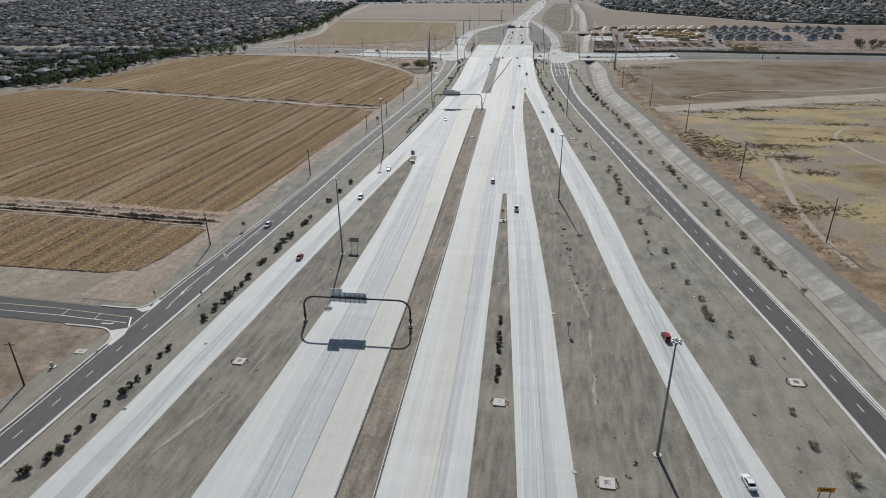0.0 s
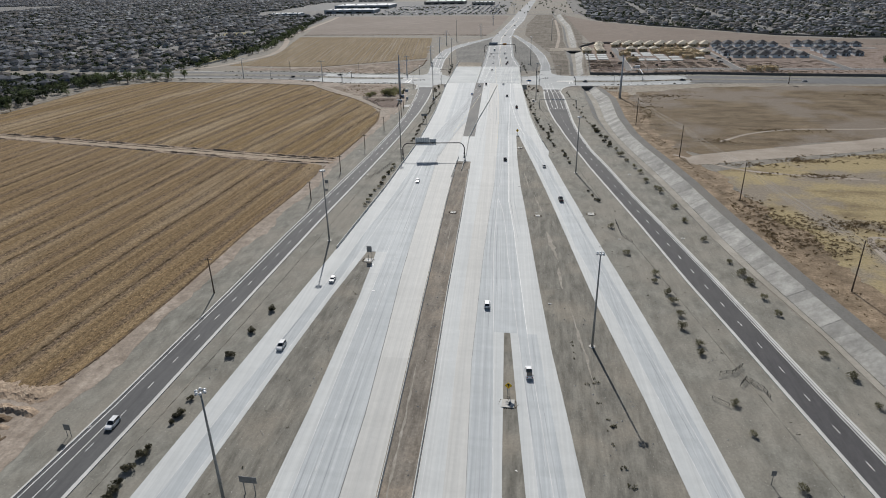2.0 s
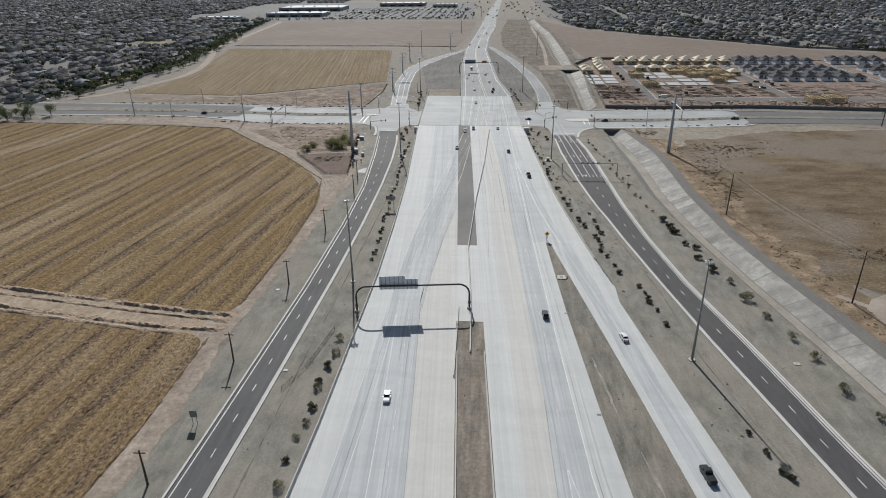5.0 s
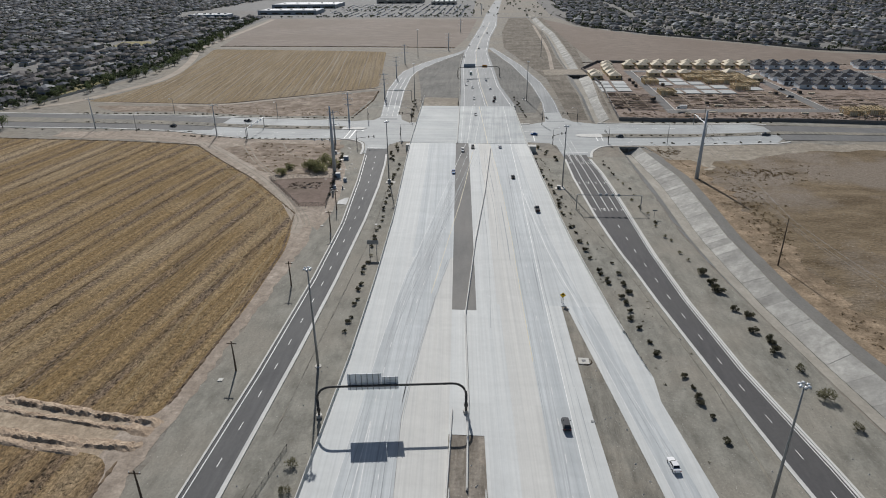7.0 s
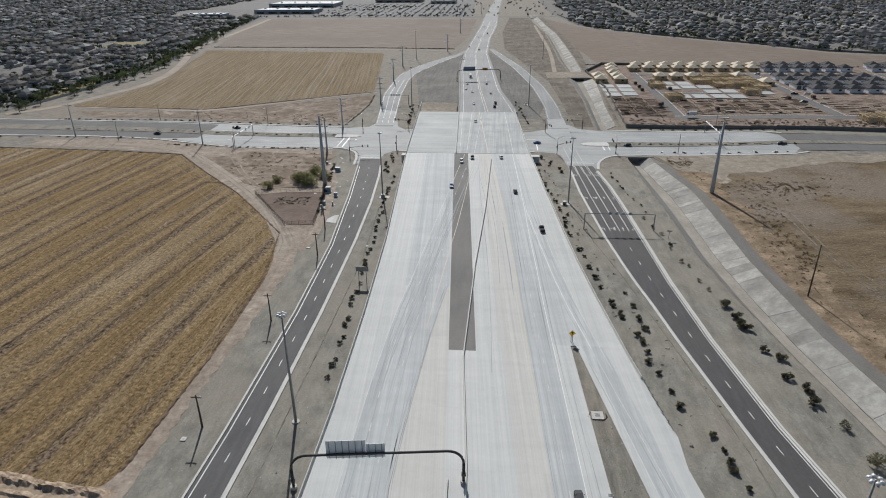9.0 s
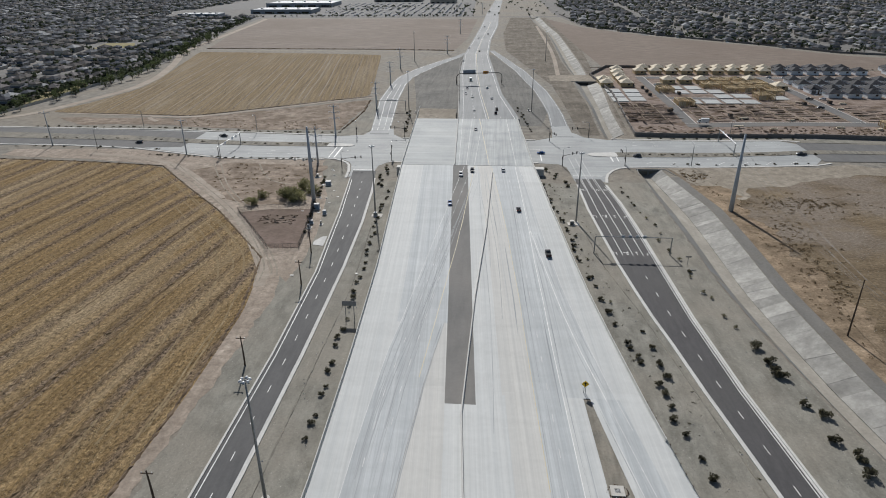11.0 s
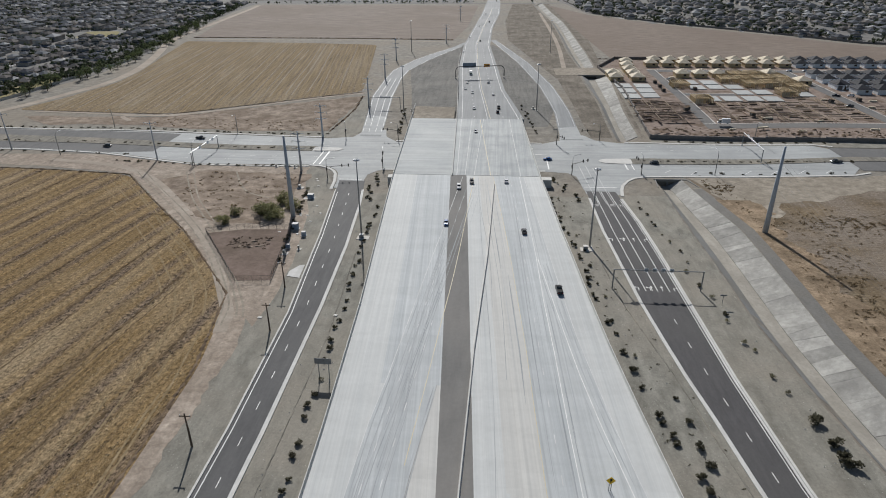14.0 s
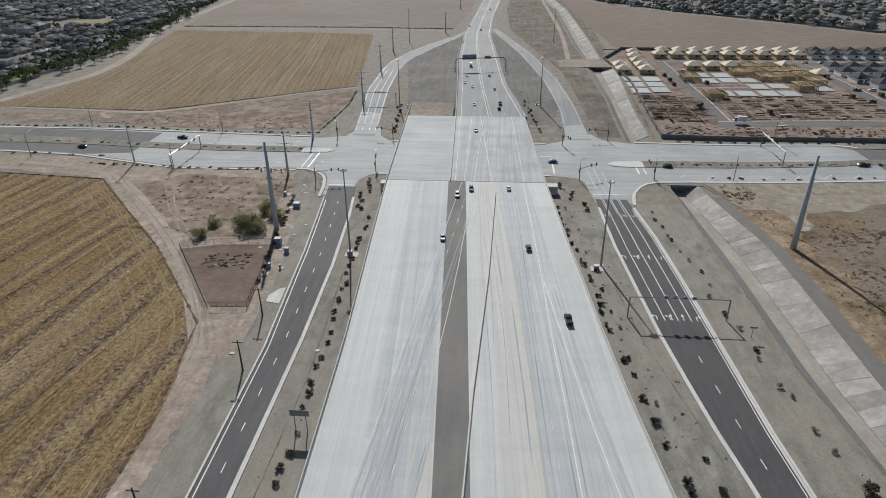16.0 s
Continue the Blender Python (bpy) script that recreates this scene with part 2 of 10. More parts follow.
dry_grass = surf("dry_grass", (0.16, 0.121, 0.072), (0.325, 0.262, 0.145), 0.075, c3=(0.235, 0.2, 0.158), scale3=0.035, mix3=0.95,
                 bump=0.1, bump_scale=1.6, spec=0.1, grain=(1.5, 0.34), detail=10.0, sharp3=(0.475, 0.57), stretch=(0.5, 1, 1), sharp=(0.36, 0.52))
orange_dirt = surf("orange_dirt", (0.18, 0.131, 0.0864), (0.363, 0.278, 0.192), 0.3, c3=(0.135, 0.102, 0.068), scale3=0.16, mix3=0.85,
                   bump=0.1, bump_scale=1.8, spec=0.1, grain=(1.8, 0.4), detail=10.0)
dusty_brown = surf("dusty_brown", (0.163, 0.132, 0.109), (0.246, 0.201, 0.167), 0.3, c3=(0.18, 0.142, 0.115), scale3=0.02, mix3=0.7,
                   stretch=(0.4, 1, 1), bump=0.06, bump_scale=1.2, spec=0.1, grain=(0.9, 0.15))
stubble = furrowed("stubble_field", (0.352, 0.262, 0.15), (0.198, 0.134, 0.063), (0.166, 0.127, 0.098), 13.0, 0.11, -87.3 - 0.11 * 311.6, edges=0.5)
stubble_south = furrowed("stubble_field_south", (0.33, 0.244, 0.142), (0.196, 0.134, 0.07), (0.155, 0.116, 0.088), 12.2, 0.055, -89.6 - 0.055 * 240, 0.9, edges=0.5)
stubble_far = furrowed("stubble_field_far", (0.29, 0.226, 0.138), (0.212, 0.16, 0.095), (0.19, 0.155, 0.122), 6.2, -0.145, -197.3 + 0.145 * 500, 0.8, 1.8, 0.3)
fallow = surf("fallow_field", (0.18, 0.151, 0.129), (0.26, 0.218, 0.187), 0.2, c3=(0.185, 0.15, 0.122), scale3=0.015, mix3=0.7,
              stretch=(0.4, 1, 1), bump=0.05, bump_scale=1.0, spec=0.1, grain=(0.7, 0.12))
asphalt = surf("asphalt", (0.060, 0.058, 0.060), (0.080, 0.077, 0.079), 0.7, rough=0.85, c3=(0.085, 0.083, 0.08), scale3=0.05,
               mix3=0.6, stretch=(1.6, 0.25, 1), bump=0.01, bump_scale=6.0, grain=(2.0, 0.1))
asphalt_mid = surf("asphalt_weathered", (0.074, 0.074, 0.076), (0.098, 0.097, 0.098), 0.7, rough=0.85, c3=(0.118, 0.117, 0.115), scale3=0.05,
                   mix3=0.6, stretch=(1.6, 0.25, 1), bump=0.01, bump_scale=6.0, grain=(2.0, 0.1), streak=((1.4, 0.04, 1), 0.1))
infield = surf("infield_gravel", (0.135, 0.132, 0.122), (0.185, 0.181, 0.168), 0.4, rough=0.95, c3=(0.225, 0.215, 0.195), scale3=0.06, mix3=0.6,
               bump=0.06, bump_scale=2.5, spec=0.15, grain=(1.4, 0.22), streak=((0.8, 0.05, 1), 0.2))
grey_dirt = surf("grey_dirt", (0.165, 0.146, 0.122), (0.255, 0.226, 0.188), 0.25, rough=1.0, c3=(0.115, 0.10, 0.08), scale3=0.09, mix3=0.7,
                 bump=0.1, bump_scale=1.5, spec=0.1, grain=(1.2, 0.3), streak=((0.5, 0.05, 1), 0.2))
asphalt_old = surf("asphalt_old", (0.10, 0.10, 0.1), (0.135, 0.134, 0.132), 0.4, rough=0.9, c3=(0.155, 0.152, 0.147), scale3=0.04,
                   mix3=0.6, stretch=(1, 0.3, 1), bump=0.01, bump_scale=6.0, grain=(1.5, 0.1))
asphalt_brown = surf("asphalt_median", (0.15, 0.147, 0.14), (0.18, 0.176, 0.168), 0.6, rough=0.9, c3=(0.235, 0.222, 0.205),
                     scale3=0.05, mix3=0.5, stretch=(1.2, 0.2, 1), bump=0.01, bump_scale=6.0, grain=(1.8, 0.07))


def concrete(name, base, wear, lean=-0.058, streaks=0.1, block=0.05):
    """Cast road concrete: faint panel joints, blocks cast on different days, long wheel streaks and soft cross smears."""
    m = bpy.data.materials.new(name)
    m.use_nodes = True
    n, link = m.node_tree.nodes, m.node_tree.links
    bsdf = n["Principled BSDF"]
    bsdf.inputs["Roughness"].default_value = 0.78
    bsdf.inputs["Specular IOR Level"].default_value = 0.35
    pos = n.new("ShaderNodeNewGeometry").outputs["Position"]
    xyz = n.new("ShaderNodeSeparateXYZ")
    link.new(pos, xyz.inputs["Vector"])
    skew = n.new("ShaderNodeMath")
    skew.operation = "MULTIPLY_ADD"
    link.new(xyz.outputs["Y"], skew.inputs[0])
    skew.inputs[1].default_value = -lean
    link.new(xyz.outputs["X"], skew.inputs[2])
    along = n.new("ShaderNodeCombineXYZ")
    link.new(skew.outputs[0], along.inputs["X"])
    link.new(xyz.outputs["Y"], along.inputs["Y"])

    def cloud(scale, detail, lo, hi, a, b, distort=0.0):
        mp = n.new("ShaderNodeMapping")
        mp.inputs["Scale"].default_value = (*scale, 1)
        link.new(along.outputs["Vector"], mp.inputs["Vector"])
        k = n.new("ShaderNodeTexNoise")
        k.inputs["Scale"].default_value = 1.0
        k.inputs["Detail"].default_value = detail
        k.inputs["Roughness"].default_value = 0.62
        k.inputs["Distortion"].default_value = distort
        link.new(mp.outputs["Vector"], k.inputs["Vector"])
        r = n.new("ShaderNodeMapRange")
        r.inputs["From Min"].default_value, r.inputs["From Max"].default_value = lo, hi
        r.inputs["To Min"].default_value, r.inputs["To Max"].default_value = a, b
        link.new(k.outputs["Fac"], r.inputs["Value"])
        return r.outputs["Result"]

    def bricks(width, height, shift, a, b, mortar, size):
        k = n.new("ShaderNodeTexBrick")
        k.offset = shift
        k.inputs["Scale"].default_value = 1.0
        k.inputs["Brick Width"].default_value, k.inputs["Row Height"].default_value = width, height
        k.inputs["Mortar Size"].default_value, k.inputs["Mortar Smooth"].default_value = size, 0.4
        for slot, v in (("Color1", a), ("Color2", b), ("Mortar", mortar)):
            k.inputs[slot].default_value = (v, v, v, 1)
        link.new(along.outputs["Vector"], k.inputs["Vector"])
        return k.outputs["Color"]

    def times(a, b):
        k = n.new("ShaderNodeMix")
        k.data_type = "RGBA"
        k.blend_type = "MULTIPLY"
        k.inputs["Factor"].default_value = 1.0
        link.new(a, k.inputs[6])
        link.new(b, k.inputs[7])
        return k.outputs[2]
    mix = n.new("ShaderNodeMix")
    mix.data_type = "RGBA"
    link.new(cloud((0.9, 0.012), 5.0, 0.36, 0.64, 0.0, 1.0), mix.inputs["Factor"])
    mix.inputs[6].default_value, mix.inputs[7].default_value = (*base, 1), (*wear, 1)
    out = mix.outputs[2]
    out = times(out, cloud((3.4, 0.018), 6.0, 0.3, 0.7, 1 - streaks, 1 + streaks * 0.5))
    out = times(out, cloud((0.09, 0.3), 6.0, 0.3, 0.7, 1 - streaks * 0.55, 1 + streaks * 0.35, 0.6))
    out = times(out, cloud((1.3, 1.0), 8.0, 0.3, 0.7, 0.965, 1.03))
    out = times(out, bricks(6.3, 31.0, 0.37, 1 - block, 1 + block * 0.5, 0.99, 0.05))
    out = times(out, bricks(2.1, 2.6, 0.0, 0.988, 1.008, 0.93, 0.012))
    link.new(out, bsdf.inputs["Base Color"])
    bp = n.new("ShaderNodeBump")
    bp.inputs["Strength"].default_value, bp.inputs["Distance"].default_value = 0.5, 0.006
    link.new(cloud((7.0, 7.0), 4.0, 0.0, 1.0, 0.0, 1.0), bp.inputs["Height"])
    link.new(bp.outputs["Normal"], bsdf.inputs["Normal"])
    return m


concrete_light = concrete("concrete_light", (0.555, 0.562, 0.547), (0.505, 0.518, 0.51))
concrete_grey = concrete("concrete_grey", (0.50, 0.52, 0.522), (0.41, 0.432, 0.44), streaks=0.15, block=0.06)
concrete_mid = concrete("concrete_mid", (0.52, 0.536, 0.532), (0.445, 0.463, 0.465), streaks=0.13, block=0.06)
concrete_cream = concrete("concrete_cream", (0.55, 0.541, 0.51), (0.50, 0.496, 0.473), block=0.06)
deck_right = surf("deck_concrete_worn", (0.31, 0.33, 0.333), (0.41, 0.426, 0.424), 0.35, rough=0.75, c3=(0.25, 0.27, 0.277), scale3=0.12,
                  mix3=0.7, stretch=(2.4, 0.07, 1), bump=0.008, bump_scale=6.0, grain=(0.8, 0.06), streak=((2.0, 0.03, 1), 0.16), panel=(60.0, 5.2, 0.05))
deck_concrete = surf("deck_concrete", (0.275, 0.296, 0.3), (0.345, 0.366, 0.368), 0.3, rough=0.75, c3=(0.42, 0.432, 0.425), scale3=0.06,
                     mix3=0.6, stretch=(0.10, 1.9, 1), bump=0.008, bump_scale=6.0, grain=(0.8, 0.06), streak=((0.02, 1.7, 1), 0.14), panel=(60.0, 8.6, 0.06))
far_paving = surf("far_paving", (0.168, 0.178, 0.184), (0.215, 0.225, 0.23), 0.3, rough=0.8, c3=(0.27, 0.278, 0.278), scale3=0.03,
                  mix3=0.6, stretch=(1.6, 0.08, 1), grain=(0.6, 0.06), streak=((1.6, 0.02, 1), 0.12))
street_concrete = surf("street_concrete", (0.325, 0.338, 0.336), (0.385, 0.398, 0.394), 0.35, rough=0.8, c3=(0.28, 0.29, 0.29), scale3=0.06,
                       mix3=0.75, stretch=(0.16, 1.5, 1), bump=0.006, bump_scale=8.0, grain=(0.8, 0.06), panel=(7.8, 2.1, 0.05), streak=((0.03, 1.3, 1), 0.12))
canal_concrete = surf("canal_concrete", (0.29, 0.282, 0.258), (0.41, 0.4, 0.37), 0.4, rough=0.9, c3=(0.25, 0.243, 0.225), scale3=0.28,
                      mix3=0.9, bump=0.015, bump_scale=3.0, rand=0.2, grain=(1.4, 0.16), detail=8.0, streak=((0.3, 0.8, 1), 0.08))
canal_sand = surf("canal_sand", (0.3, 0.28, 0.243), (0.40, 0.375, 0.328), 0.4, rough=0.95, c3=(0.27, 0.25, 0.215), scale3=0.12, mix3=0.8,
                  stretch=(1, 0.25, 1), bump=0.02, grain=(1.6, 0.14), spec=0.1)
# Darker copy of the canal concrete: shade of sides turned from the sun, in colour.
canal_concrete_shaded = surf("canal_concrete_shaded", (0.185, 0.186, 0.182), (0.24, 0.24, 0.234), 0.3, rough=0.9, c3=(0.20, 0.182, 0.15), scale3=0.07, mix3=0.8,
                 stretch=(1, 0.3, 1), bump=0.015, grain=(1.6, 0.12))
gutter_concrete = surf("gutter_concrete", (0.50, 0.495, 0.475), (0.60, 0.595, 0.575), 0.9, rough=0.85, c3=(0.42, 0.41, 0.39), scale3=0.15, mix3=0.7, bump=0.005)
kerb_concrete = surf("kerb_concrete", (0.50, 0.49, 0.46), (0.58, 0.57, 0.54), 0.8, rough=0.85, bump=0.005)
pad_concrete = surf("pad_concrete", (0.46, 0.44, 0.40), (0.54, 0.52, 0.48), 1.2, rough=0.9, bump=0.01)
white_paint = surf("white_road_paint", (0.68, 0.68, 0.66), (0.78, 0.78, 0.76), 1.5, rough=0.6, c3=(0.5, 0.5, 0.49), scale3=0.3, mix3=0.5)
worn_paint = surf("worn_road_paint", (0.53, 0.535, 0.53), (0.66, 0.66, 0.65), 1.0, rough=0.7, c3=(0.48, 0.48, 0.47), scale3=0.12, mix3=0.8)
yellow_paint = surf("yellow_road_paint", (0.52, 0.44, 0.25), (0.58, 0.50, 0.32), 1.5, rough=0.6, c3=(0.5, 0.46, 0.36), scale3=0.2, mix3=0.7)
# Road joint seal; its dark also paints the shade in unfinished garage openings.
seal_and_opening_dark = surf("dark_seal_and_opening_shade", (0.10, 0.10, 0.10), (0.16, 0.16, 0.155), 1.2, rough=0.8)
tyre_marks = surf("tyre_marks", (0.27, 0.285, 0.295), (0.40, 0.415, 0.42), 0.5, rough=0.8, stretch=(2, 0.06, 1))
tyre_faint = surf("faint_tyre_wear", (0.345, 0.36, 0.37), (0.44, 0.455, 0.46), 0.5, rough=0.8, stretch=(2, 0.06, 1))
seam_grey = surf("worn_seam", (0.25, 0.25, 0.245), (0.42, 0.42, 0.41), 0.9, rough=0.85, stretch=(1, 0.2, 1))
galvanised = surf("galvanised_steel", (0.23, 0.24, 0.245), (0.31, 0.32, 0.325), 3.0, rough=0.55, metal=0.5, local=True)
dark_steel = surf("weathered_dark_steel", (0.055, 0.052, 0.05), (0.09, 0.085, 0.08), 2.5, rough=0.6, metal=0.3, local=True)
sign_back = surf("aluminium_sign_back", (0.66, 0.68, 0.71), (0.76, 0.78, 0.80), 2.0, rough=0.5, metal=0.0, local=True)
sign_blue = surf("blue_grey_sign_back", (0.22, 0.28, 0.36), (0.28, 0.34, 0.42), 2.0, rough=0.5, local=True)
sign_dark = surf("weathered_sign_back", (0.20, 0.205, 0.21), (0.28, 0.285, 0.29), 2.0, rough=0.6, metal=0.2, local=True)
clod_soil = surf("dry_clods", (0.15, 0.115, 0.078), (0.32, 0.255, 0.17), 0.8, rough=1.0, island=0.4, spec=0.05)
straw_bits = surf("cut_straw", (0.36, 0.285, 0.165), (0.55, 0.45, 0.28), 0.6, rough=1.0, island=0.3, spec=0.05)
pebble = surf("mixed_pebbles", (0.20, 0.193, 0.172), (0.46, 0.44, 0.40), 3.0, rough=0.95, island=0.5, spec=0.1)
sign_green = surf("green_sign_face", (0.01, 0.13, 0.06), (0.015, 0.16, 0.075), 2.0, rough=0.4, local=True)
sign_yellow = surf("yellow_sign_face", (0.75, 0.46, 0.02), (0.82, 0.52, 0.03), 2.0, rough=0.4, local=True)
sign_orange = surf("orange_sign_face", (0.80, 0.30, 0.02), (0.85, 0.35, 0.03), 2.0, rough=0.4, local=True)
sign_white = surf("white_sign_face", (0.72, 0.72, 0.72), (0.8, 0.8, 0.8), 2.0, rough=0.4, local=True)
# Black of sign legends, also painted where holes lie in deep shade.
legend_and_hole_black = surf("black_legend_and_hole_shade", (0.02, 0.02, 0.02), (0.03, 0.03, 0.03), 2.0, rough=0.5, local=True)
lamp_grey = surf("pale_lamp_housing", (0.62, 0.63, 0.64), (0.72, 0.73, 0.74), 3.0, rough=0.35, metal=0.2, local=True)
pole_wood = surf("weathered_pole_wood", (0.075, 0.055, 0.042), (0.125, 0.095, 0.07), 2.0, rough=0.9, stretch=(4, 4, 0.4), local=True)
transmission_steel = surf("blue_grey_steel", (0.36, 0.40, 0.45), (0.44, 0.48, 0.53), 1.5, rough=0.5, metal=0.0, local=True)
barrier_concrete = surf("barrier_concrete", (0.52, 0.51, 0.48), (0.60, 0.59, 0.56), 0.8, rough=0.85, bump=0.005)
# Block colour darkened and greyed to hold the shade of its backlit side.
wall_block = surf("shaded_block_wall", (0.165, 0.155, 0.15), (0.225, 0.21, 0.2), 1.5, rough=0.9, c3=(0.19, 0.16, 0.14), scale3=0.1, mix3=0.5)
shrub_leaf = surf("shrub_leaf", (0.076, 0.071, 0.048), (0.142, 0.133, 0.09), 2.0, rough=0.8, local=True, rand=0.3, island=0.0, spec=0.2, leafy=0.45)
dry_shrub_leaf = surf("dry_shrub_leaf", (0.15, 0.142, 0.09), (0.23, 0.216, 0.142), 2.0, rough=0.9, local=True, rand=0.25, spec=0.1, leafy=0.4)
brown_brush = surf("brown_brush", (0.165, 0.122, 0.072), (0.25, 0.19, 0.118), 1.5, rough=0.95, island=0.35, spec=0.1, leafy=0.35)
palo_leaf = surf("palo_leaf", (0.181, 0.181, 0.09), (0.29, 0.283, 0.152), 2.0, rough=0.85, local=True, rand=0.2, spec=0.2, leafy=0.45)
tree_leaf = surf("tree_leaf", (0.051, 0.07, 0.031), (0.115, 0.14, 0.064), 1.5, rough=0.8, local=True, rand=0.35, spec=0.2, leafy=0.4)
wood_leaf = surf("suburb_leaf", (0.032, 0.043, 0.026), (0.085, 0.102, 0.058), 0.6, rough=0.85, island=0.45, spec=0.2, leafy=0.35)


def roof_mix(name, per_island):
    """Concrete roof tiles: mostly blue-grey, some brown-grey, a few bleached pale."""
    m = surf(name, (0.75, 0.75, 0.75), (1.0, 1.0, 1.0), 0.9, rough=0.9, spec=0.1, grain=(1.6, 0.12))
    n, link = m.node_tree.nodes, m.node_tree.links
    bsdf = n["Principled BSDF"]
    pick = n.new("ShaderNodeValToRGB")
    pick.color_ramp.interpolation = "CONSTANT"
    stops = ((0.0, (0.075, 0.08, 0.094)), (0.22, (0.12, 0.127, 0.145)), (0.42, (0.1, 0.094, 0.092)), (0.58, (0.155, 0.162, 0.178)), (0.74, (0.15, 0.138, 0.13)), (0.86, (0.215, 0.222, 0.235)), (0.94, (0.37, 0.375, 0.38)))
    while len(pick.color_ramp.elements) < len(stops):
        pick.color_ramp.elements.new(0.5)
    for e, (at, c) in zip(pick.color_ramp.elements, stops):
        e.position, e.color = at, (*c, 1)
    source = n.new("ShaderNodeNewGeometry").outputs["Random Per Island"] if per_island else n.new("ShaderNodeObjectInfo").outputs["Random"]
    link.new(source, pick.inputs["Fac"])
    both = n.new("ShaderNodeMix")
    both.data_type, both.blend_type = "RGBA", "MULTIPLY"
    both.inputs["Factor"].default_value = 1.0
    link.new(bsdf.inputs["Base Color"].links[0].from_socket, both.inputs[6])
    link.new(pick.outputs["Color"], both.inputs[7])
    link.new(both.outputs[2], bsdf.inputs["Base Color"])
    return m


bark = surf("bark", (0.075, 0.058, 0.043), (0.12, 0.095, 0.072), 2.5, rough=0.95, local=True)
roof_tile = roof_mix("grey_roof_tile", False)
roof_tile_far = roof_mix("mixed_roof_tile", True)
roof_tile_brown = surf("brown_roof_tile", (0.105, 0.097, 0.095), (0.185, 0.17, 0.165), 1.2, rough=0.9, local=True, rand=0.5, stretch=(1, 1, 3), spec=0.12)
roof_tile_dark = surf("new_dark_roof_tile", (0.024, 0.025, 0.03), (0.051, 0.053, 0.06), 1.5, rough=0.8, local=True, rand=0.3, stretch=(1, 1, 3), spec=0.2)
stucco = surf("tan_stucco", (0.36, 0.325, 0.285), (0.50, 0.46, 0.41), 1.5, rough=0.95, local=True, rand=0.25)
stucco_far = surf("mixed_stucco", (0.28, 0.255, 0.225), (0.46, 0.425, 0.385), 0.6, rough=0.95, island=0.35)
white_door = surf("garage_door_white", (0.55, 0.53, 0.49), (0.62, 0.60, 0.56), 2.0, rough=0.7, local=True)
framing_wood = surf("framing_lumber", (0.40, 0.305, 0.175), (0.56, 0.44, 0.27), 1.5, rough=0.85, local=True, rand=0.12)
sheathing = surf("roof_sheathing", (0.46, 0.395, 0.29), (0.68, 0.605, 0.475), 0.8, rough=0.85, local=True, rand=0.18)
house_wrap = surf("pale_house_wrap", (0.62, 0.66, 0.70), (0.75, 0.78, 0.82), 0.8, rough=0.6, local=True, rand=0.15)
slab_concrete = surf("new_slab_concrete", (0.344, 0.353, 0.344), (0.41, 0.418, 0.41), 0.8, rough=0.8, rand=0.1)
roof_white = surf("pale_flat_roof", (0.34, 0.36, 0.39), (0.48, 0.50, 0.53), 0.4, rough=0.7, local=True)
cladding = surf("blue_grey_cladding", (0.26, 0.29, 0.33), (0.36, 0.39, 0.43), 0.8, rough=0.6, local=True)
glass = surf("dark_glass", (0.012, 0.014, 0.016), (0.02, 0.022, 0.024), 2.0, rough=0.08, local=True, spec=0.6)
rubber = surf("tyre_rubber", (0.018, 0.018, 0.018), (0.03, 0.03, 0.03), 3.0, rough=0.9, local=True)
rim_alloy = surf("rim_alloy", (0.35, 0.35, 0.36), (0.45, 0.45, 0.46), 3.0, rough=0.35, metal=0.8, local=True)
lens_red = surf("red_lens", (0.35, 0.01, 0.01), (0.4, 0.015, 0.015), 3.0, rough=0.2, local=True)
lens_clear = surf("clear_lens", (0.7, 0.7, 0.7), (0.8, 0.8, 0.8), 3.0, rough=0.15, local=True)
signal_yellow = surf("signal_back_plate", (0.03, 0.03, 0.028), (0.045, 0.045, 0.04), 3.0, rough=0.6, local=True)


def paint(name, c, metal=0.0):
    return surf(name, tuple(v * 0.92 for v in c), c, 1.5, rough=0.25, metal=metal, local=True, spec=0.5)


PAINTS = {
    "white": paint("white_car_paint", (0.78, 0.78, 0.78)),
    "silver": paint("silver_car_paint", (0.42, 0.43, 0.44), 0.5),
    "black": paint("black_car_paint", (0.015, 0.015, 0.017)),
    "grey": paint("dark_grey_car_paint", (0.07, 0.072, 0.075), 0.4),
    "red": paint("dark_red_car_paint", (0.26, 0.012, 0.014)),
    "blue": paint("blue_car_paint", (0.02, 0.10, 0.30)),
}


# ---- mesh helpers ----
def part(name, bm, material, parent=None, label="", smooth=False):
    me = bpy.data.meshes.new(name)
    if smooth:
        for f in bm.faces:
            f.smooth = True
    bm.to_mesh(me)
    bm.free()
    if material:
        me.materials.append(material)
    ob = new(name, me)
    if parent:
        ob.parent = parent
    if label:
        ob["label"] = label
    return ob


def raw(name, verts, faces, material, parent=None, label=""):
    me = bpy.data.meshes.new(name)
    me.from_pydata(verts, [], faces)
    me.update()
    me.materials.append(material)
    ob = new(name, me)
    if parent:
        ob.parent = parent
    if label:
        ob["label"] = label
    return ob


def thing(name, label, category, group="", at=None):
    ob = new(name)
    ob.empty_display_size = 0.5
    if at is not None:
        ob.matrix_basis = at
    return tagged(ob, label, category, group)


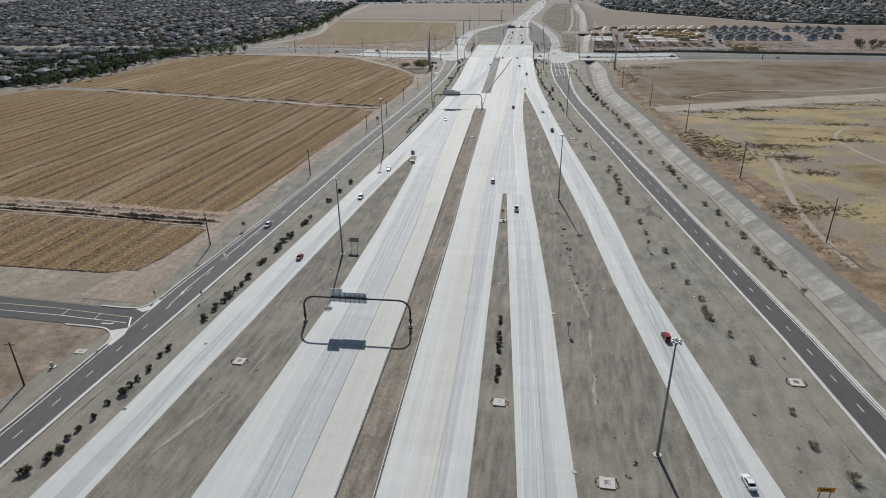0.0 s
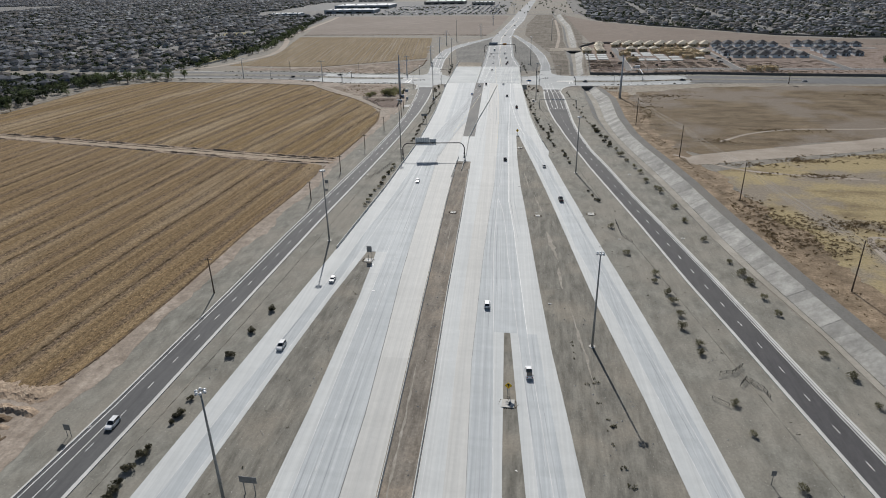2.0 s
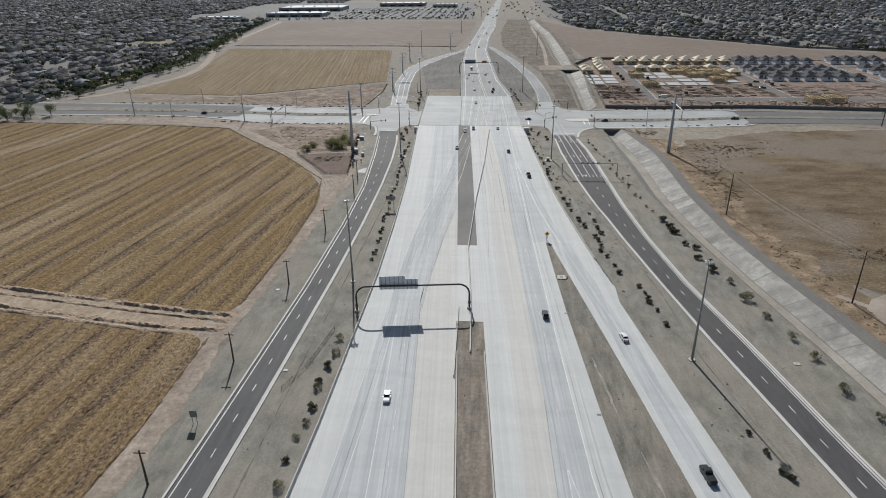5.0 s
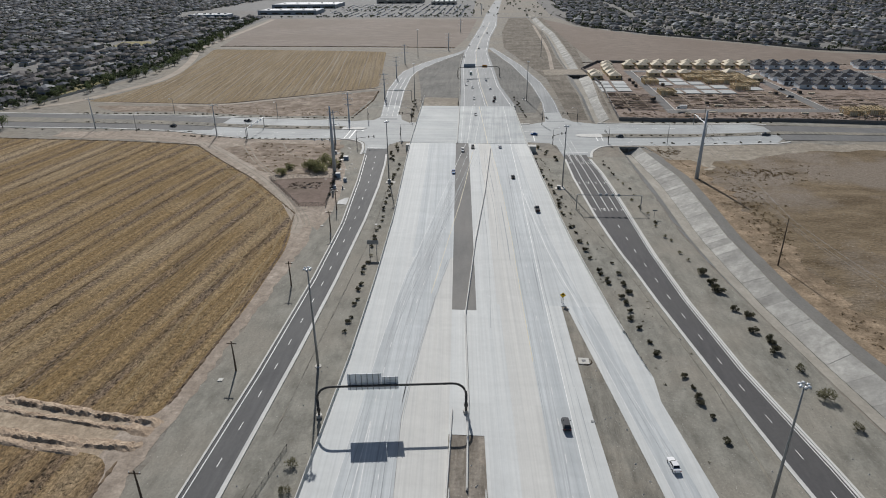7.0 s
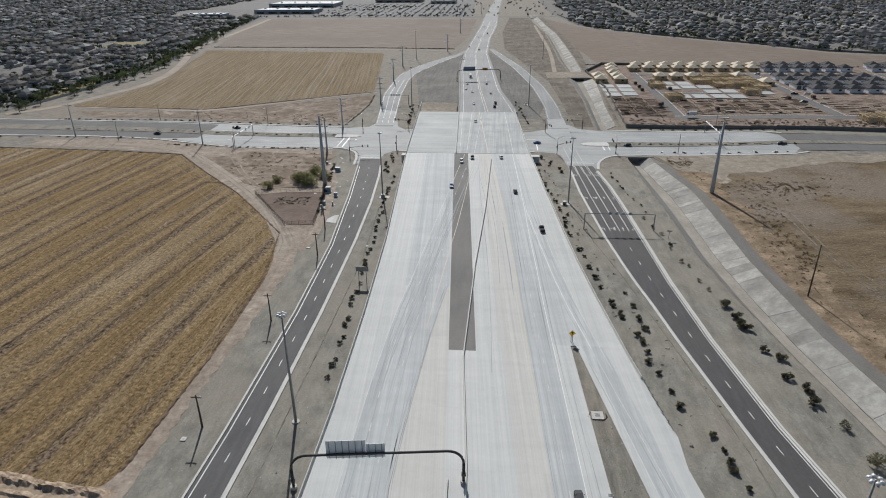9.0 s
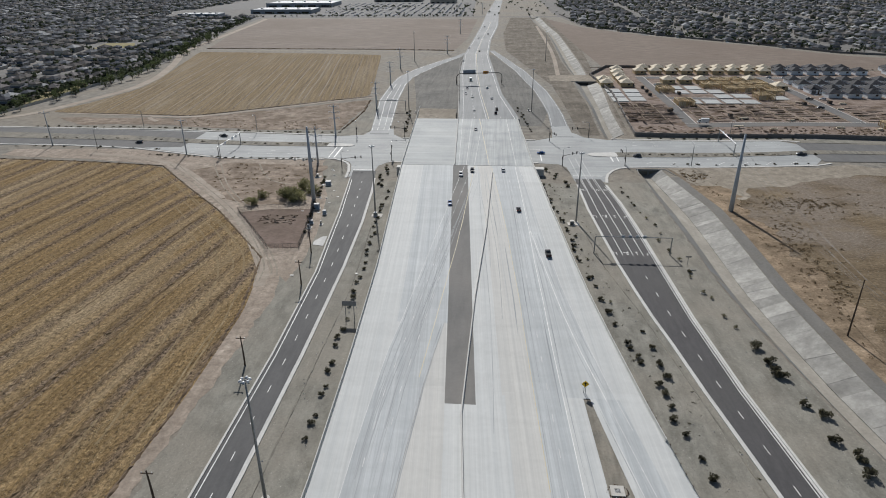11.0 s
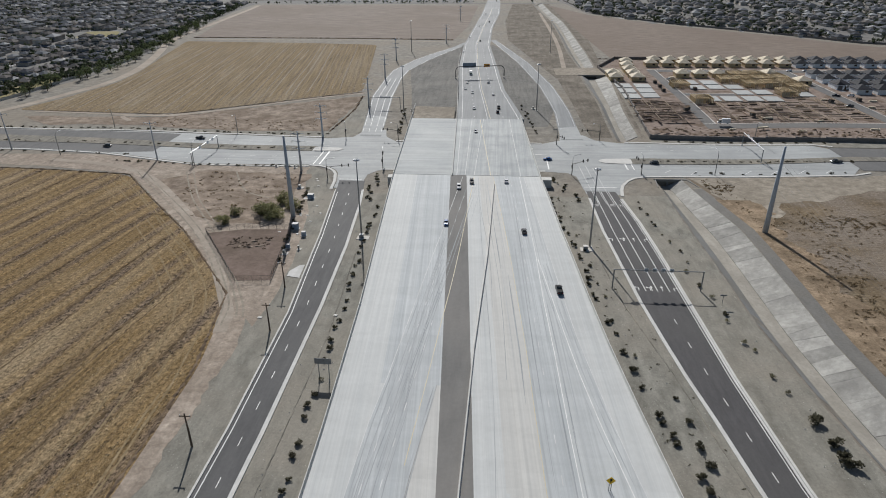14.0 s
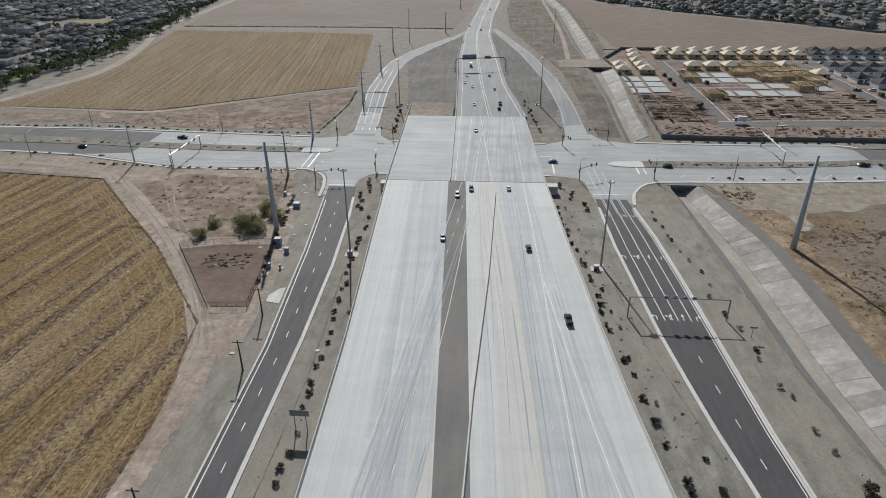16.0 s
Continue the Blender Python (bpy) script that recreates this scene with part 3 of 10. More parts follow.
def box(bm, x0, x1, y0, y1, z0, z1, bevel=0.0):
    v = [bm.verts.new(p) for p in ((x0, y0, z0), (x1, y0, z0), (x1, y1, z0), (x0, y1, z0), (x0, y0, z1), (x1, y0, z1), (x1, y1, z1), (x0, y1, z1))]
    fs = [bm.faces.new([v[i] for i in q]) for q in ((3, 2, 1, 0), (4, 5, 6, 7), (0, 1, 5, 4), (1, 2, 6, 5), (2, 3, 7, 6), (3, 0, 4, 7))]
    if bevel:
        edges = list({e for f in fs for e in f.edges})
        bmesh.ops.bevel(bm, geom=edges, offset=bevel, segments=1, affect="EDGES")
    return bm


def boxed(x0, x1, y0, y1, z0, z1, bevel=0.0):
    return box(bmesh.new(), x0, x1, y0, y1, z0, z1, bevel)


def tube(bm, points, radii, n=8, cap=True):
    """A round bar along points."""
    if not isinstance(radii, (list, tuple)):
        radii = [radii] * len(points)
    points = [Vector(p) for p in points]
    rings = []
    for i, p in enumerate(points):
        d = (points[min(i + 1, len(points) - 1)] - points[max(i - 1, 0)]).normalized()
        side = d.cross(Vector((0, 0, 1)) if abs(d.z) < 0.9 else Vector((0, 1, 0))).normalized()
        up = side.cross(d)
        rings.append([bm.verts.new(p + radii[i] * (math.cos(a) * side + math.sin(a) * up)) for a in [2 * math.pi * k / n for k in range(n)]])
    for a, b in zip(rings, rings[1:]):
        for k in range(n):
            bm.faces.new((a[k], a[(k + 1) % n], b[(k + 1) % n], b[k]))
    if cap:
        bm.faces.new(rings[0][::-1])
        bm.faces.new(rings[-1])
    bmesh.ops.recalc_face_normals(bm, faces=bm.faces[:])
    return bm


def line(points):
    """x as a function of y from a few (y, x) pairs, straight between and beyond them."""
    ys, xs = [p[0] for p in points], [p[1] for p in points]

    def at(y):
        if y < ys[0]:
            return xs[0] + (y - ys[0]) * (xs[1] - xs[0]) / (ys[1] - ys[0])
        if y > ys[-1]:
            return xs[-1] + (y - ys[-1]) * (xs[-1] - xs[-2]) / (ys[-1] - ys[-2])
        return float(np.interp(y, ys, xs))
    at.knots = ys
    return at


def between(a, b, f):
    def at(y):
        return a(y) * (1 - f) + b(y) * f
    at.knots = sorted({*a.knots, *b.knots})
    return at


def shifted(a, d):
    def at(y):
        return a(y) + d
    at.knots = a.knots
    return at


def ragged(a, y0, y1, size, seed):
    """The same line with a worn, wandering edge."""
    ys = [y0 + 1.6 * i for i in range(int((y1 - y0) / 1.6) + 1)]
    at = line([(y, a(y) + size * (noise.noise(Vector((y * 0.09, seed, 0))) + 0.5 * noise.noise(Vector((y * 0.5, seed, 4.0))))) for y in ys])
    return at


def ease(v):
    v = min(max(v, 0.0), 1.0)
    return v * v * (3 - 2 * v)


# ---- the lie of the land ----
def ground_z(x, y):
    """The crossing street and its corners lie in a shallow dip under the bridge."""
    return -1.2 * ease((130 - abs(x + 42)) / 60) * ease((78 - abs(y - 446)) / 52)


def main_z(y):
    """The highway climbs gently to its bridge and falls again."""
    return 1.5 * ease((y - 300) / 112) if y < 450 else 1.5 * ease((610 - y) / 125)


def sheet_z(x, y):
    return ground_z(x, y)


def deck_z(x, y):
    return main_z(y)


def strip(name, left, right, y0, y1, lift, material, z=sheet_z, parent=None, skirt=0.0, step=6.0, cross=1):
    """A band of ground between two lines, draped on z, with side walls down by skirt."""
    ys = sorted({y0, y1, *[k for k in (*left.knots, *right.knots) if y0 < k < y1],
                 *[y0 + i * step for i in range(1, int((y1 - y0) / step) + 1) if y0 + i * step < y1]})
    vs, fs = [], []
    n = cross + 1
    for y in ys:
        a, b = left(y), right(y)
        for k in range(n):
            x = a + (b - a) * k / cross
            vs.append((x, y, z(x, y) + lift))
    for i in range(len(ys) - 1):
        for k in range(cross):
            p = i * n + k
            fs.append((p, p + 1, p + n + 1, p + n))
    if skirt:
        base = len(vs)
        for i, y in enumerate(ys):
            for k in (0, cross):
                x, yy, zz = vs[i * n + k]
                vs.append((x, yy, zz - skirt))
        for i in range(len(ys) - 1):
            fs.append((i * n, (i + 1) * n, base + 2 * i + 2, base + 2 * i))
            fs.append(((i + 1) * n + cross, i * n + cross, base + 2 * i + 1, base + 2 * i + 3))
        e = len(ys) - 1
        fs.append((0, base, base + 1, cross) if cross == 1 else (0, base, base + 1, *range(cross, 0, -1)))
        fs.append((e * n + cross, base + 2 * e + 1, base + 2 * e, e * n) if cross == 1 else (*range(e * n + cross, e * n, -1)[::1], e * n, base + 2 * e, base + 2 * e + 1))
    ob = raw(name, vs, fs, material, parent)
    return ob


def patch(name, outline, lift, material, z=sheet_z, parent=None, cells=8.0):
    """A flat field of any outline, laid on the ground."""
    bm = bmesh.new()
    corners = [bm.verts.new((x, y, 0)) for x, y in outline]
    for tri in tessellate_polygon([[Vector((x, y, 0)) for x, y in outline]]):
        if len(set(tri)) == 3:
            bm.faces.new([corners[i] for i in tri])
    lo, hi = min(y for _, y in outline), max(y for _, y in outline)
    if lo < 524 and hi > 368:
        for axis in (0, 1):
            c = math.floor(min(p[axis] for p in outline) / cells) * cells + cells
            top = max(p[axis] for p in outline)
            while c < top:
                if axis == 0 and -180 < c < 96 or axis == 1 and 366 < c < 526:
                    co, no = ((c, 0, 0), (1, 0, 0)) if axis == 0 else ((0, c, 0), (0, 1, 0))
                    bmesh.ops.bisect_plane(bm, geom=bm.verts[:] + bm.edges[:] + bm.faces[:], plane_co=co, plane_no=no)
                c += cells
    for v in bm.verts:
        v.co.z = z(v.co.x, v.co.y) + lift
    bm.normal_update()
    for f in bm.faces:
        if f.normal.z < 0:
            f.normal_flip()
    return part(name, bm, material, parent)


def rounded(points, r=6.0, n=5):
    """An outline with its corners rounded."""
    out = []
    m = len(points)
    for i in range(m):
        a, b, c = Vector(points[i - 1]), Vector(points[i]), Vector(points[(i + 1) % m])
        d0, d1 = min(r, (a - b).length * 0.45), min(r, (c - b).length * 0.45)
        p, q = b + (a - b).normalized() * d0, b + (c - b).normalized() * d1
        for k in range(n + 1):
            t = k / n
            w = p * (1 - t) ** 2 + b * 2 * t * (1 - t) + q * t * t
            out.append((w.x, w.y))
    return out


def uneven(points, size, seed, step=3.0):
    """An outline whose sides wander."""
    out = []
    for i, b in enumerate(points):
        a, b = Vector(points[i - 1]), Vector(b)
        k = max(int((b - a).length / step), 1)
        side = Vector((b.y - a.y, a.x - b.x)).normalized() if (b - a).length else Vector((0, 0))
        for j in range(k):
            q = a + (b - a) * j / k
            q = q + side * size * (noise.noise(Vector((q.x * 0.11, q.y * 0.11, seed))) + 0.6 * noise.noise(Vector((q.x * 0.45, q.y * 0.45, seed + 5.0)))) * (1 if j else 0)
            out.append((q.x, q.y))
    return out


def ridge(name, points, width, height, material, parent=None, rough=0.5, step=1.2, seed=1, z=sheet_z):
    """A low uneven bank of earth along a line."""
    rng = random.Random(seed)
    pts = []
    for a, b in zip(points, points[1:]):
        a, b = Vector(a), Vector(b)
        k = max(int((b - a).length / step), 1)
        pts += [a + (b - a) * i / k for i in range(k)]
    pts.append(Vector(points[-1]))
    vs, fs = [], []
    for i, p in enumerate(pts):
        d = (pts[min(i + 1, len(pts) - 1)] - pts[max(i - 1, 0)]).normalized()
        s = Vector((d.y, -d.x))
        w = width * (1 + rough * (rng.random() - 0.5) * 1.6)
        h = height * (1 + rough * (rng.random() - 0.5) * 2) if 0 < i < len(pts) - 1 else 0.02
        for off, hh in ((-0.5, 0.0), (-0.18, 0.8), (0.12, 1.0), (0.5, 0.0)):
            q = p + s * w * (off + rough * 0.2 * (rng.random() - 0.5))
            vs.append((q.x, q.y, z(q.x, q.y) + 0.01 + h * hh))
    for i in range(len(pts) - 1):
        for k in range(3):
            q = i * 4 + k
            fs.append((q, q + 1, q + 5, q + 4))
    return raw(name, vs, fs, material, parent)


def ribbon(name, points, width, lift, material, parent=None, skirt=0.0, step=5.0, z=sheet_z):
    """A band of even width along any line of the plan."""
    pts = []
    for a, b in zip(points, points[1:]):
        a, b = Vector(a), Vector(b)
        k = max(int((b - a).length / step), 1)
        pts += [a + (b - a) * i / k for i in range(k)]
    pts.append(Vector(points[-1]))
    vs, fs = [], []
    for i, p in enumerate(pts):
        d = (pts[min(i + 1, len(pts) - 1)] - pts[max(i - 1, 0)]).normalized()
        s = Vector((d.y, -d.x)) * width / 2
        for q in (p - s, p + s):
            g = z(q.x, q.y) + lift
            vs.append((q.x, q.y, g))
        if skirt:
            for q in (p + s, p - s):
                vs.append((q.x, q.y, z(q.x, q.y) + lift - skirt))
    n = 4 if skirt else 2
    for i in range(len(pts) - 1):
        a = i * n
        if skirt:
            fs += [(a, a + 1, a + n + 1, a + n), (a + 1, a + 2, a + n + 2, a + n + 1), (a + 3, a, a + n, a + n + 3)]
        else:
            fs.append((a, a + 1, a + n + 1, a + n))
    if skirt:
        e = (len(pts) - 1) * n
        fs += [(0, 3, 2, 1), (e, e + 1, e + 2, e + 3)]
    return raw(name, vs, fs, material, parent)


def smooth_path(points, n=6):
    """A rounded line through a few points."""
    p = [Vector(q) for q in points]
    p = [p[0] * 2 - p[1], *p, p[-1] * 2 - p[-2]]
    out = []
    for a, b, c, d in zip(p, p[1:], p[2:], p[3:]):
        for k in range(n):
            t = k / n
            w = 0.5 * (2 * b + (c - a) * t + (2 * a - 5 * b + 4 * c - d) * t * t + (3 * b - a - 3 * c + d) * t ** 3)
            out.append((w.x, w.y))
    return [*out, (p[-2].x, p[-2].y)]


def structure(ob, label="", category=""):
    return tagged(ob, label, category, kind="structure")


# lines of the plan, (y, x)
left_front_l = line([(-60, -78.5), (60, -74.5), (100, -74.6), (138, -72.6), (175, -71.5), (205, -71.0), (245, -69.6), (284, -68.4), (317, -68.2), (347, -69.0), (380, -71.9), (416, -76.3)])
left_front_r = line([(-60, -72.5), (50, -69.2), (100, -67.7), (138, -66.8), (175, -66.3), (214, -65.6), (245, -64.6), (290, -63.5), (317, -63.3), (350, -63.7), (375, -64.7), (400, -66.9), (418, -69.2)])
ramp_l_l = line([(-60, -63.5), (47, -61.4), (65, -60.6), (94, -60.2), (119, -59.0), (139, -58.2), (175, -56.8), (197, -55.9), (243, -54.7), (290, -54.6), (318, -55.3), (350, -56.5), (380, -58.4), (418, -60.8), (480, -63.6)])
ramp_l_r = line([(-60, -58.0), (48, -54.6), (65, -54.1), (87, -53.2), (111, -52.3), (148, -51.0), (175, -49.8), (197, -48.2)])
main_l_l = line([(-60, -44.0), (50, -41.6), (104, -41.2), (140, -42.3), (176, -44.3), (199, -46.3)])
main_l_r = line([(-60, -22.0), (53, -24.4), (70, -25.2), (102, -26.8), (140, -29.1), (178, -31.6), (197, -32.8), (232, -34.9), (272, -37.0), (306, -38.8), (420, -45.0), (480, -47.0)])
main_r_l = line([(-60, -12.0), (54, -19.3), (71, -20.3), (100, -22.0), (140, -24.2), (177, -26.6), (197, -27.7), (230, -29.6), (271, -32.0), (306, -34.2), (420, -40.6), (480, -46.4)])
main_r_r = line([(-60, -2.0), (56, -8.3), (73, -9.3), (99, -11.0), (132, -12.9), (165, -14.6)])
exit_l = line([(-60, 12.0), (57, -2.3), (77, -4.4), (104, -7.3), (142, -11.2), (165, -13.5)])
exit_r = line([(-60, 18.5), (58, 4.9), (75, 3.2), (105, 0.3), (144, -4.2), (160, -6.2), (178, -8.0), (194, -9.5), (230, -12.8), (247, -14.5), (277, -16.7), (308, -18.3)])
ramp_r_l = line([(-60, 45.0), (69, 20.5), (96, 15.9), (116, 12.4), (148, 7.6), (165, 4.6), (179, 2.2), (205, -1.5), (232, -5.3), (252, -8.3), (268, -10.8), (289, -14.2), (308, -17.3)])
ramp_r_r = line([(-60, 56.0), (70, 27.8), (97, 22.5), (117, 18.6), (149, 14.6), (166, 12.1), (187, 8.7), (217, 3.6), (233, 1.2), (253, -2.0), (268, -4.2), (281, -6.2), (287, -6.0), (292, -6.9), (307, -9.2), (314, -10.1), (326, -11.7), (340, -13.4), (355, -14.9), (370, -16.2), (384, -17.5), (404, -19.0), (418, -20.2), (480, -23.6)])
right_front_l = line([(-60, 68.0), (73, 43.7), (99, 39.4), (119, 35.4), (152, 28.9), (168, 25.8), (189, 21.6), (219, 16.3), (242, 11.9), (269, 6.8), (290, 3.3), (312, -0.1), (324, -1.7), (333, -3.1), (342, -4.2), (355, -5.6), (370, -6.7), (387, -7.7), (413, -8.0)])
right_front_r = line([(-60, 74.0), (85, 46.9), (100, 44.4), (120, 40.6), (153, 34.1), (169, 31.2), (190, 27.4), (220, 21.6), (242, 17.2), (269, 12.6), (290, 8.5), (312, 5.7), (333, 4.0), (354, 3.1), (366, 2.6), (393, 1.5), (413, -0.2)])
canal_l = line([(-60, 66.0), (110, 48.6), (135, 45.6), (153, 43.2), (171, 40.6), (186, 37.4), (200, 34.4), (217, 31.4), (237, 28.8), (265, 24.6), (290, 20.5), (308, 17.7), (328, 14.9), (350, 13.0), (386, 12.5), (418, 12.7), (462, 8.0), (510, 9.0), (565, 8.2), (592, 10.0), (640, 8.8), (715, 10.1), (790, 10.4), (864, 6.3), (960, 2.0), (1400, 8.0)])
canal_r = line([(-60, 80.0), (110, 57.0), (145, 51.5), (172, 47.0), (200, 42.2), (230, 37.8), (255, 34.6), (279, 30.8), (297, 27.4), (315, 24.8), (344, 23.2), (390, 23.8), (418, 20.3), (462, 15.8), (502, 16.4), (566, 20.8), (592, 17.0), (640, 18.2), (715, 18.6), (790, 18.6), (864, 14.7), (960, 12.0), (1400, 20.0)])

# painted lane lines and slab seams of the highway
left_edge_line = line([(48, -58.5), (83, -57.1), (117, -55.8), (137, -55.0), (193, -52.1), (211, -51.7), (226, -51.1), (243, -50.7), (260, -50.5), (276, -50.4), (295, -50.2), (308, -49.8), (319, -49.3), (330, -48.2), (342, -47.3), (360, -45.9), (369, -45.2), (383, -44.0), (398, -42.9), (417, -41.4)])
gore_line_a = line([(48, -55.6), (84, -54.2), (111, -53.1), (148, -51.8), (193, -49.9), (202, -49.7), (216, -49.4), (232, -48.8), (252, -48.2), (275, -48.3)])
gore_line_b = line([(86, -37.1), (103, -37.8), (120, -38.8), (194, -43.3), (203, -43.9), (215, -44.7), (227, -45.4), (244, -46.3), (266, -47.6), (275, -48.3)])
left_dash_a = line([(275, -48.4), (294, -48.4), (308, -48.1), (322, -46.9), (336, -45.8), (355, -44.3), (365, -43.4), (380, -42.2), (395, -40.9), (417, -39.0)])
left_dash_b = line([(87, -34.6), (122, -36.8), (196, -41.3), (206, -41.8), (220, -42.5), (229, -43.2), (247, -44.3), (268, -45.6), (280, -46.1), (298, -46.0), (309, -45.7), (322, -44.7), (336, -43.6), (355, -42.1), (380, -40.2), (417, -37.4)])
left_seam = line([(87, -31.0), (104, -31.8), (116, -32.3), (140, -33.6), (165, -35.8), (186, -37.8), (212, -39.7), (232, -41.0), (253, -42.4), (275, -44.0), (285, -43.8), (295, -43.3), (310, -42.4), (328, -40.6)])
left_yellow = line([(310, -43.4), (329, -42.2), (345, -41.3), (359, -40.4), (374, -39.7), (389, -39.2), (417, -38.3)])
right_seam = line([(92, -14.6), (113, -16.0), (155, -19.4), (197, -21.2), (226, -22.0), (247, -22.4), (274, -23.6), (300, -25.1), (321, -26.2), (338, -27.0), (353, -28.0), (367, -28.9), (388, -30.6), (411, -32.6), (418, -33.2)])
right_line_a = line([(90, -12.4), (103, -12.9), (128, -13.9), (155, -15.7), (196, -18.8), (211, -19.6), (224, -20.1), (236, -20.5), (250, -20.8), (266, -21.2), (289, -22.4), (324, -24.2), (339, -24.9), (353, -25.5), (368, -26.2), (386, -27.0), (398, -27.6), (418, -28.6)])
right_line_b = line([(92, -4.8), (104, -5.9), (136, -9.0), (160, -11.6), (196, -15.5), (206, -16.4), (218, -17.5), (228, -18.8), (236, -20.4)])
right_line_c = line([(92, -2.6), (105, -3.7), (129, -6.4), (158, -9.8), (196, -13.4), (203, -14.1), (213, -15.0), (227, -16.6), (235, -17.5), (268, -19.3), (321, -21.9), (337, -22.5), (353, -23.3), (370, -23.8), (387, -24.6), (418, -26.0)])
ramp_line_a = line([(95, 18.0), (117, 14.8), (136, 11.9), (176, 5.0), (205, -0.4), (232, -4.2), (252, -7.2), (268, -9.6), (289, -13.0), (308, -16.4)])
ramp_line_b = line([(96, 20.4), (112, 17.9), (131, 15.2), (165, 9.4), (199, 3.6), (219, 0.5), (231, -1.4), (248, -4.3), (269, -7.6), (286, -10.9), (296, -12.8), (312, -15.7), (321, -17.4), (332, -19.1), (340, -20.1), (353, -21.6), (370, -23.6)])
ramp_line_c = line([(300, -12.0), (312, -14.2), (321, -15.6), (326, -16.3), (333, -17.3), (343, -18.6), (356, -19.8), (374, -21.3), (398, -23.3), (418, -24.9)])


# ---- ground ----
def canal_depth(y):
    return (2.0 if y < 425.5 else 0.0) if y < 445 else 1.7 * ease((y - 461) / 4)


def build_ground():
    ys = [-5000, -1500, -500, -200, -100]
    ys += [-60 + 8 * i for i in range(54)]
    ys += [372 + 4 * i for i in range(12)] + [420, 423, 425.4, 425.6, 427, 430, 436, 442, 448, 454, 460, 462, 464, 466, 470]
    ys += [474 + 6 * i for i in range(22)] + [606 + 20 * i for i in range(20)] + [1040, 1150, 1300, 1600, 2200, 3200, 5000]
    ys = sorted(set(ys))
    vs, fs = [], []
    for y in ys:
        yc = min(max(y, -60), 1400)
        l, r = canal_l(yc), canal_r(yc)
        w = r - l
        d = canal_depth(y) if -150 < y < 1100 else 0
        xs = [-5000, -1500, -600, -300] + [-220 + 12 * i for i in range(15)] + [-44, -34, -24, -14, -6]
        xs = [min(x, l - 0.2 * (24 - i)) for i, x in enumerate(xs)]
        row = [(x, 0) for x in xs]
        row += [(l, 0), (l + 0.27 * w, d), (l + 0.52 * w, d), (r, 0)]
        row += [(r + o, 0) for o in (4, 14, 30, 50, 75, 110, 200, 500, 1500, 5000)]
        vs += [(x, y, ground_z(x, y) - dd) for x, dd in row]
    n = len(vs) // len(ys)
    for i in range(len(ys) - 1):
        for k in range(n - 1):
            p = i * n + k
            fs.append((p, p + 1, p + n + 1, p + n))
    return structure(raw("ground", vs, fs, gravel), "grey-brown gravelly desert soil reaching the horizon", "ground")


ground = build_ground()

# roadside verges and medians over the soil
structure(strip("verge_1", ragged(shifted(left_front_l, -7.9), -60, 412, 1.8, 1.7), shifted(left_front_l, 0.1), -60, 410, 0.02, verge_gravel), "grey gravel verge beside the frontage road", "verge")
structure(strip("verge_2", shifted(left_front_r, -0.1), shifted(ramp_l_l, 0.1), -60, 410, 0.02, verge_gravel), "grey gravel verge with dark shrubs", "verge")
structure(strip("verge_3", shifted(ramp_r_r, -0.1), shifted(right_front_l, 0.1), -60, 410, 0.02, verge_gravel), "grey gravel verge with dark shrubs", "verge")
structure(strip("verge_4", shifted(right_front_r, -0.1), shifted(canal_l, -0.4), -60, 412, 0.02, verge_gravel), "grey gravel verge along the canal", "verge")
structure(strip("median_1", shifted(ramp_l_r, -0.1), shifted(main_l_l, 0.1), -60, 197, 0.025, median_soil), "bare brown soil between ramp and highway", "median")
structure(strip("median_2", shifted(main_l_r, -0.1), shifted(main_r_l, 0.1), -60, 272, 0.025, brown_median), "bare brown soil between the carriageways", "median")
structure(strip("median_3", shifted(main_r_r, -0.1), shifted(exit_l, 0.1), -60, 165, 0.025, median_soil), "bare brown soil in a narrow gore", "median")
structure(strip("median_4", shifted(exit_r, -0.1), shifted(ramp_r_l, 0.1), -60, 308, 0.025, median_soil), "bare brown soil between highway and ramp", "median")

# fields on the far side of the frontage roads
structure(patch("field_1", rounded([(-79.2, 272.9), (-78.3, 290), (-77.8, 305), (-78.4, 330), (-82, 352), (-104, 380), (-139, 419), (-240, 424), (-262, 400), (-262, 345), (-268, 300), (-230, 296), (-104, 275.4), (-91.6, 274), (-83, 272.6)], 4), 0.05, stubble),
          "golden-brown mown field with raked rows", "field")
structure(patch("field_2", rounded([(-80.6, 264.8), (-93, 265.6), (-104, 267.6), (-230, 290), (-270, 292), (-300, 240), (-300, 142), (-150, 141.6), (-84.6, 139.4), (-82.8, 150), (-81.6, 175), (-81.5, 207), (-79.5, 240)], 5), 0.05, stubble_south),
          "golden-brown mown field with raked rows", "field")
structure(patch("field_3", rounded([(-83.9, 129.3), (-84.2, 120.7), (-85.2, 112.4), (-87, 106.2), (-94, 104), (-120, 103.6), (-300, 103.4), (-300, 132.4), (-150, 132), (-118, 131.2), (-99, 130.2)], 2), 0.05, stubble_south),
          "small brown stubble field", "field")
structure(strip("dirt_track_1", ragged(line([(90, -92), (110, -90), (131, -88), (150, -85), (240, -84), (300, -82), (330, -82), (352, -90), (365, -98)]), 90, 366, 0.6, 3.1), ragged(line([(90, -76.4), (105, -78.2), (128, -79.0), (150, -78.6), (165, -78.4), (210, -77.4), (250, -76.3), (272, -76.2), (300, -75.0), (336, -74.4), (352, -77), (365, -86)]), 90, 366, 1.6, 4.4), 93, 364, 0.045, track_soil), "pale dirt track round the field", "track")
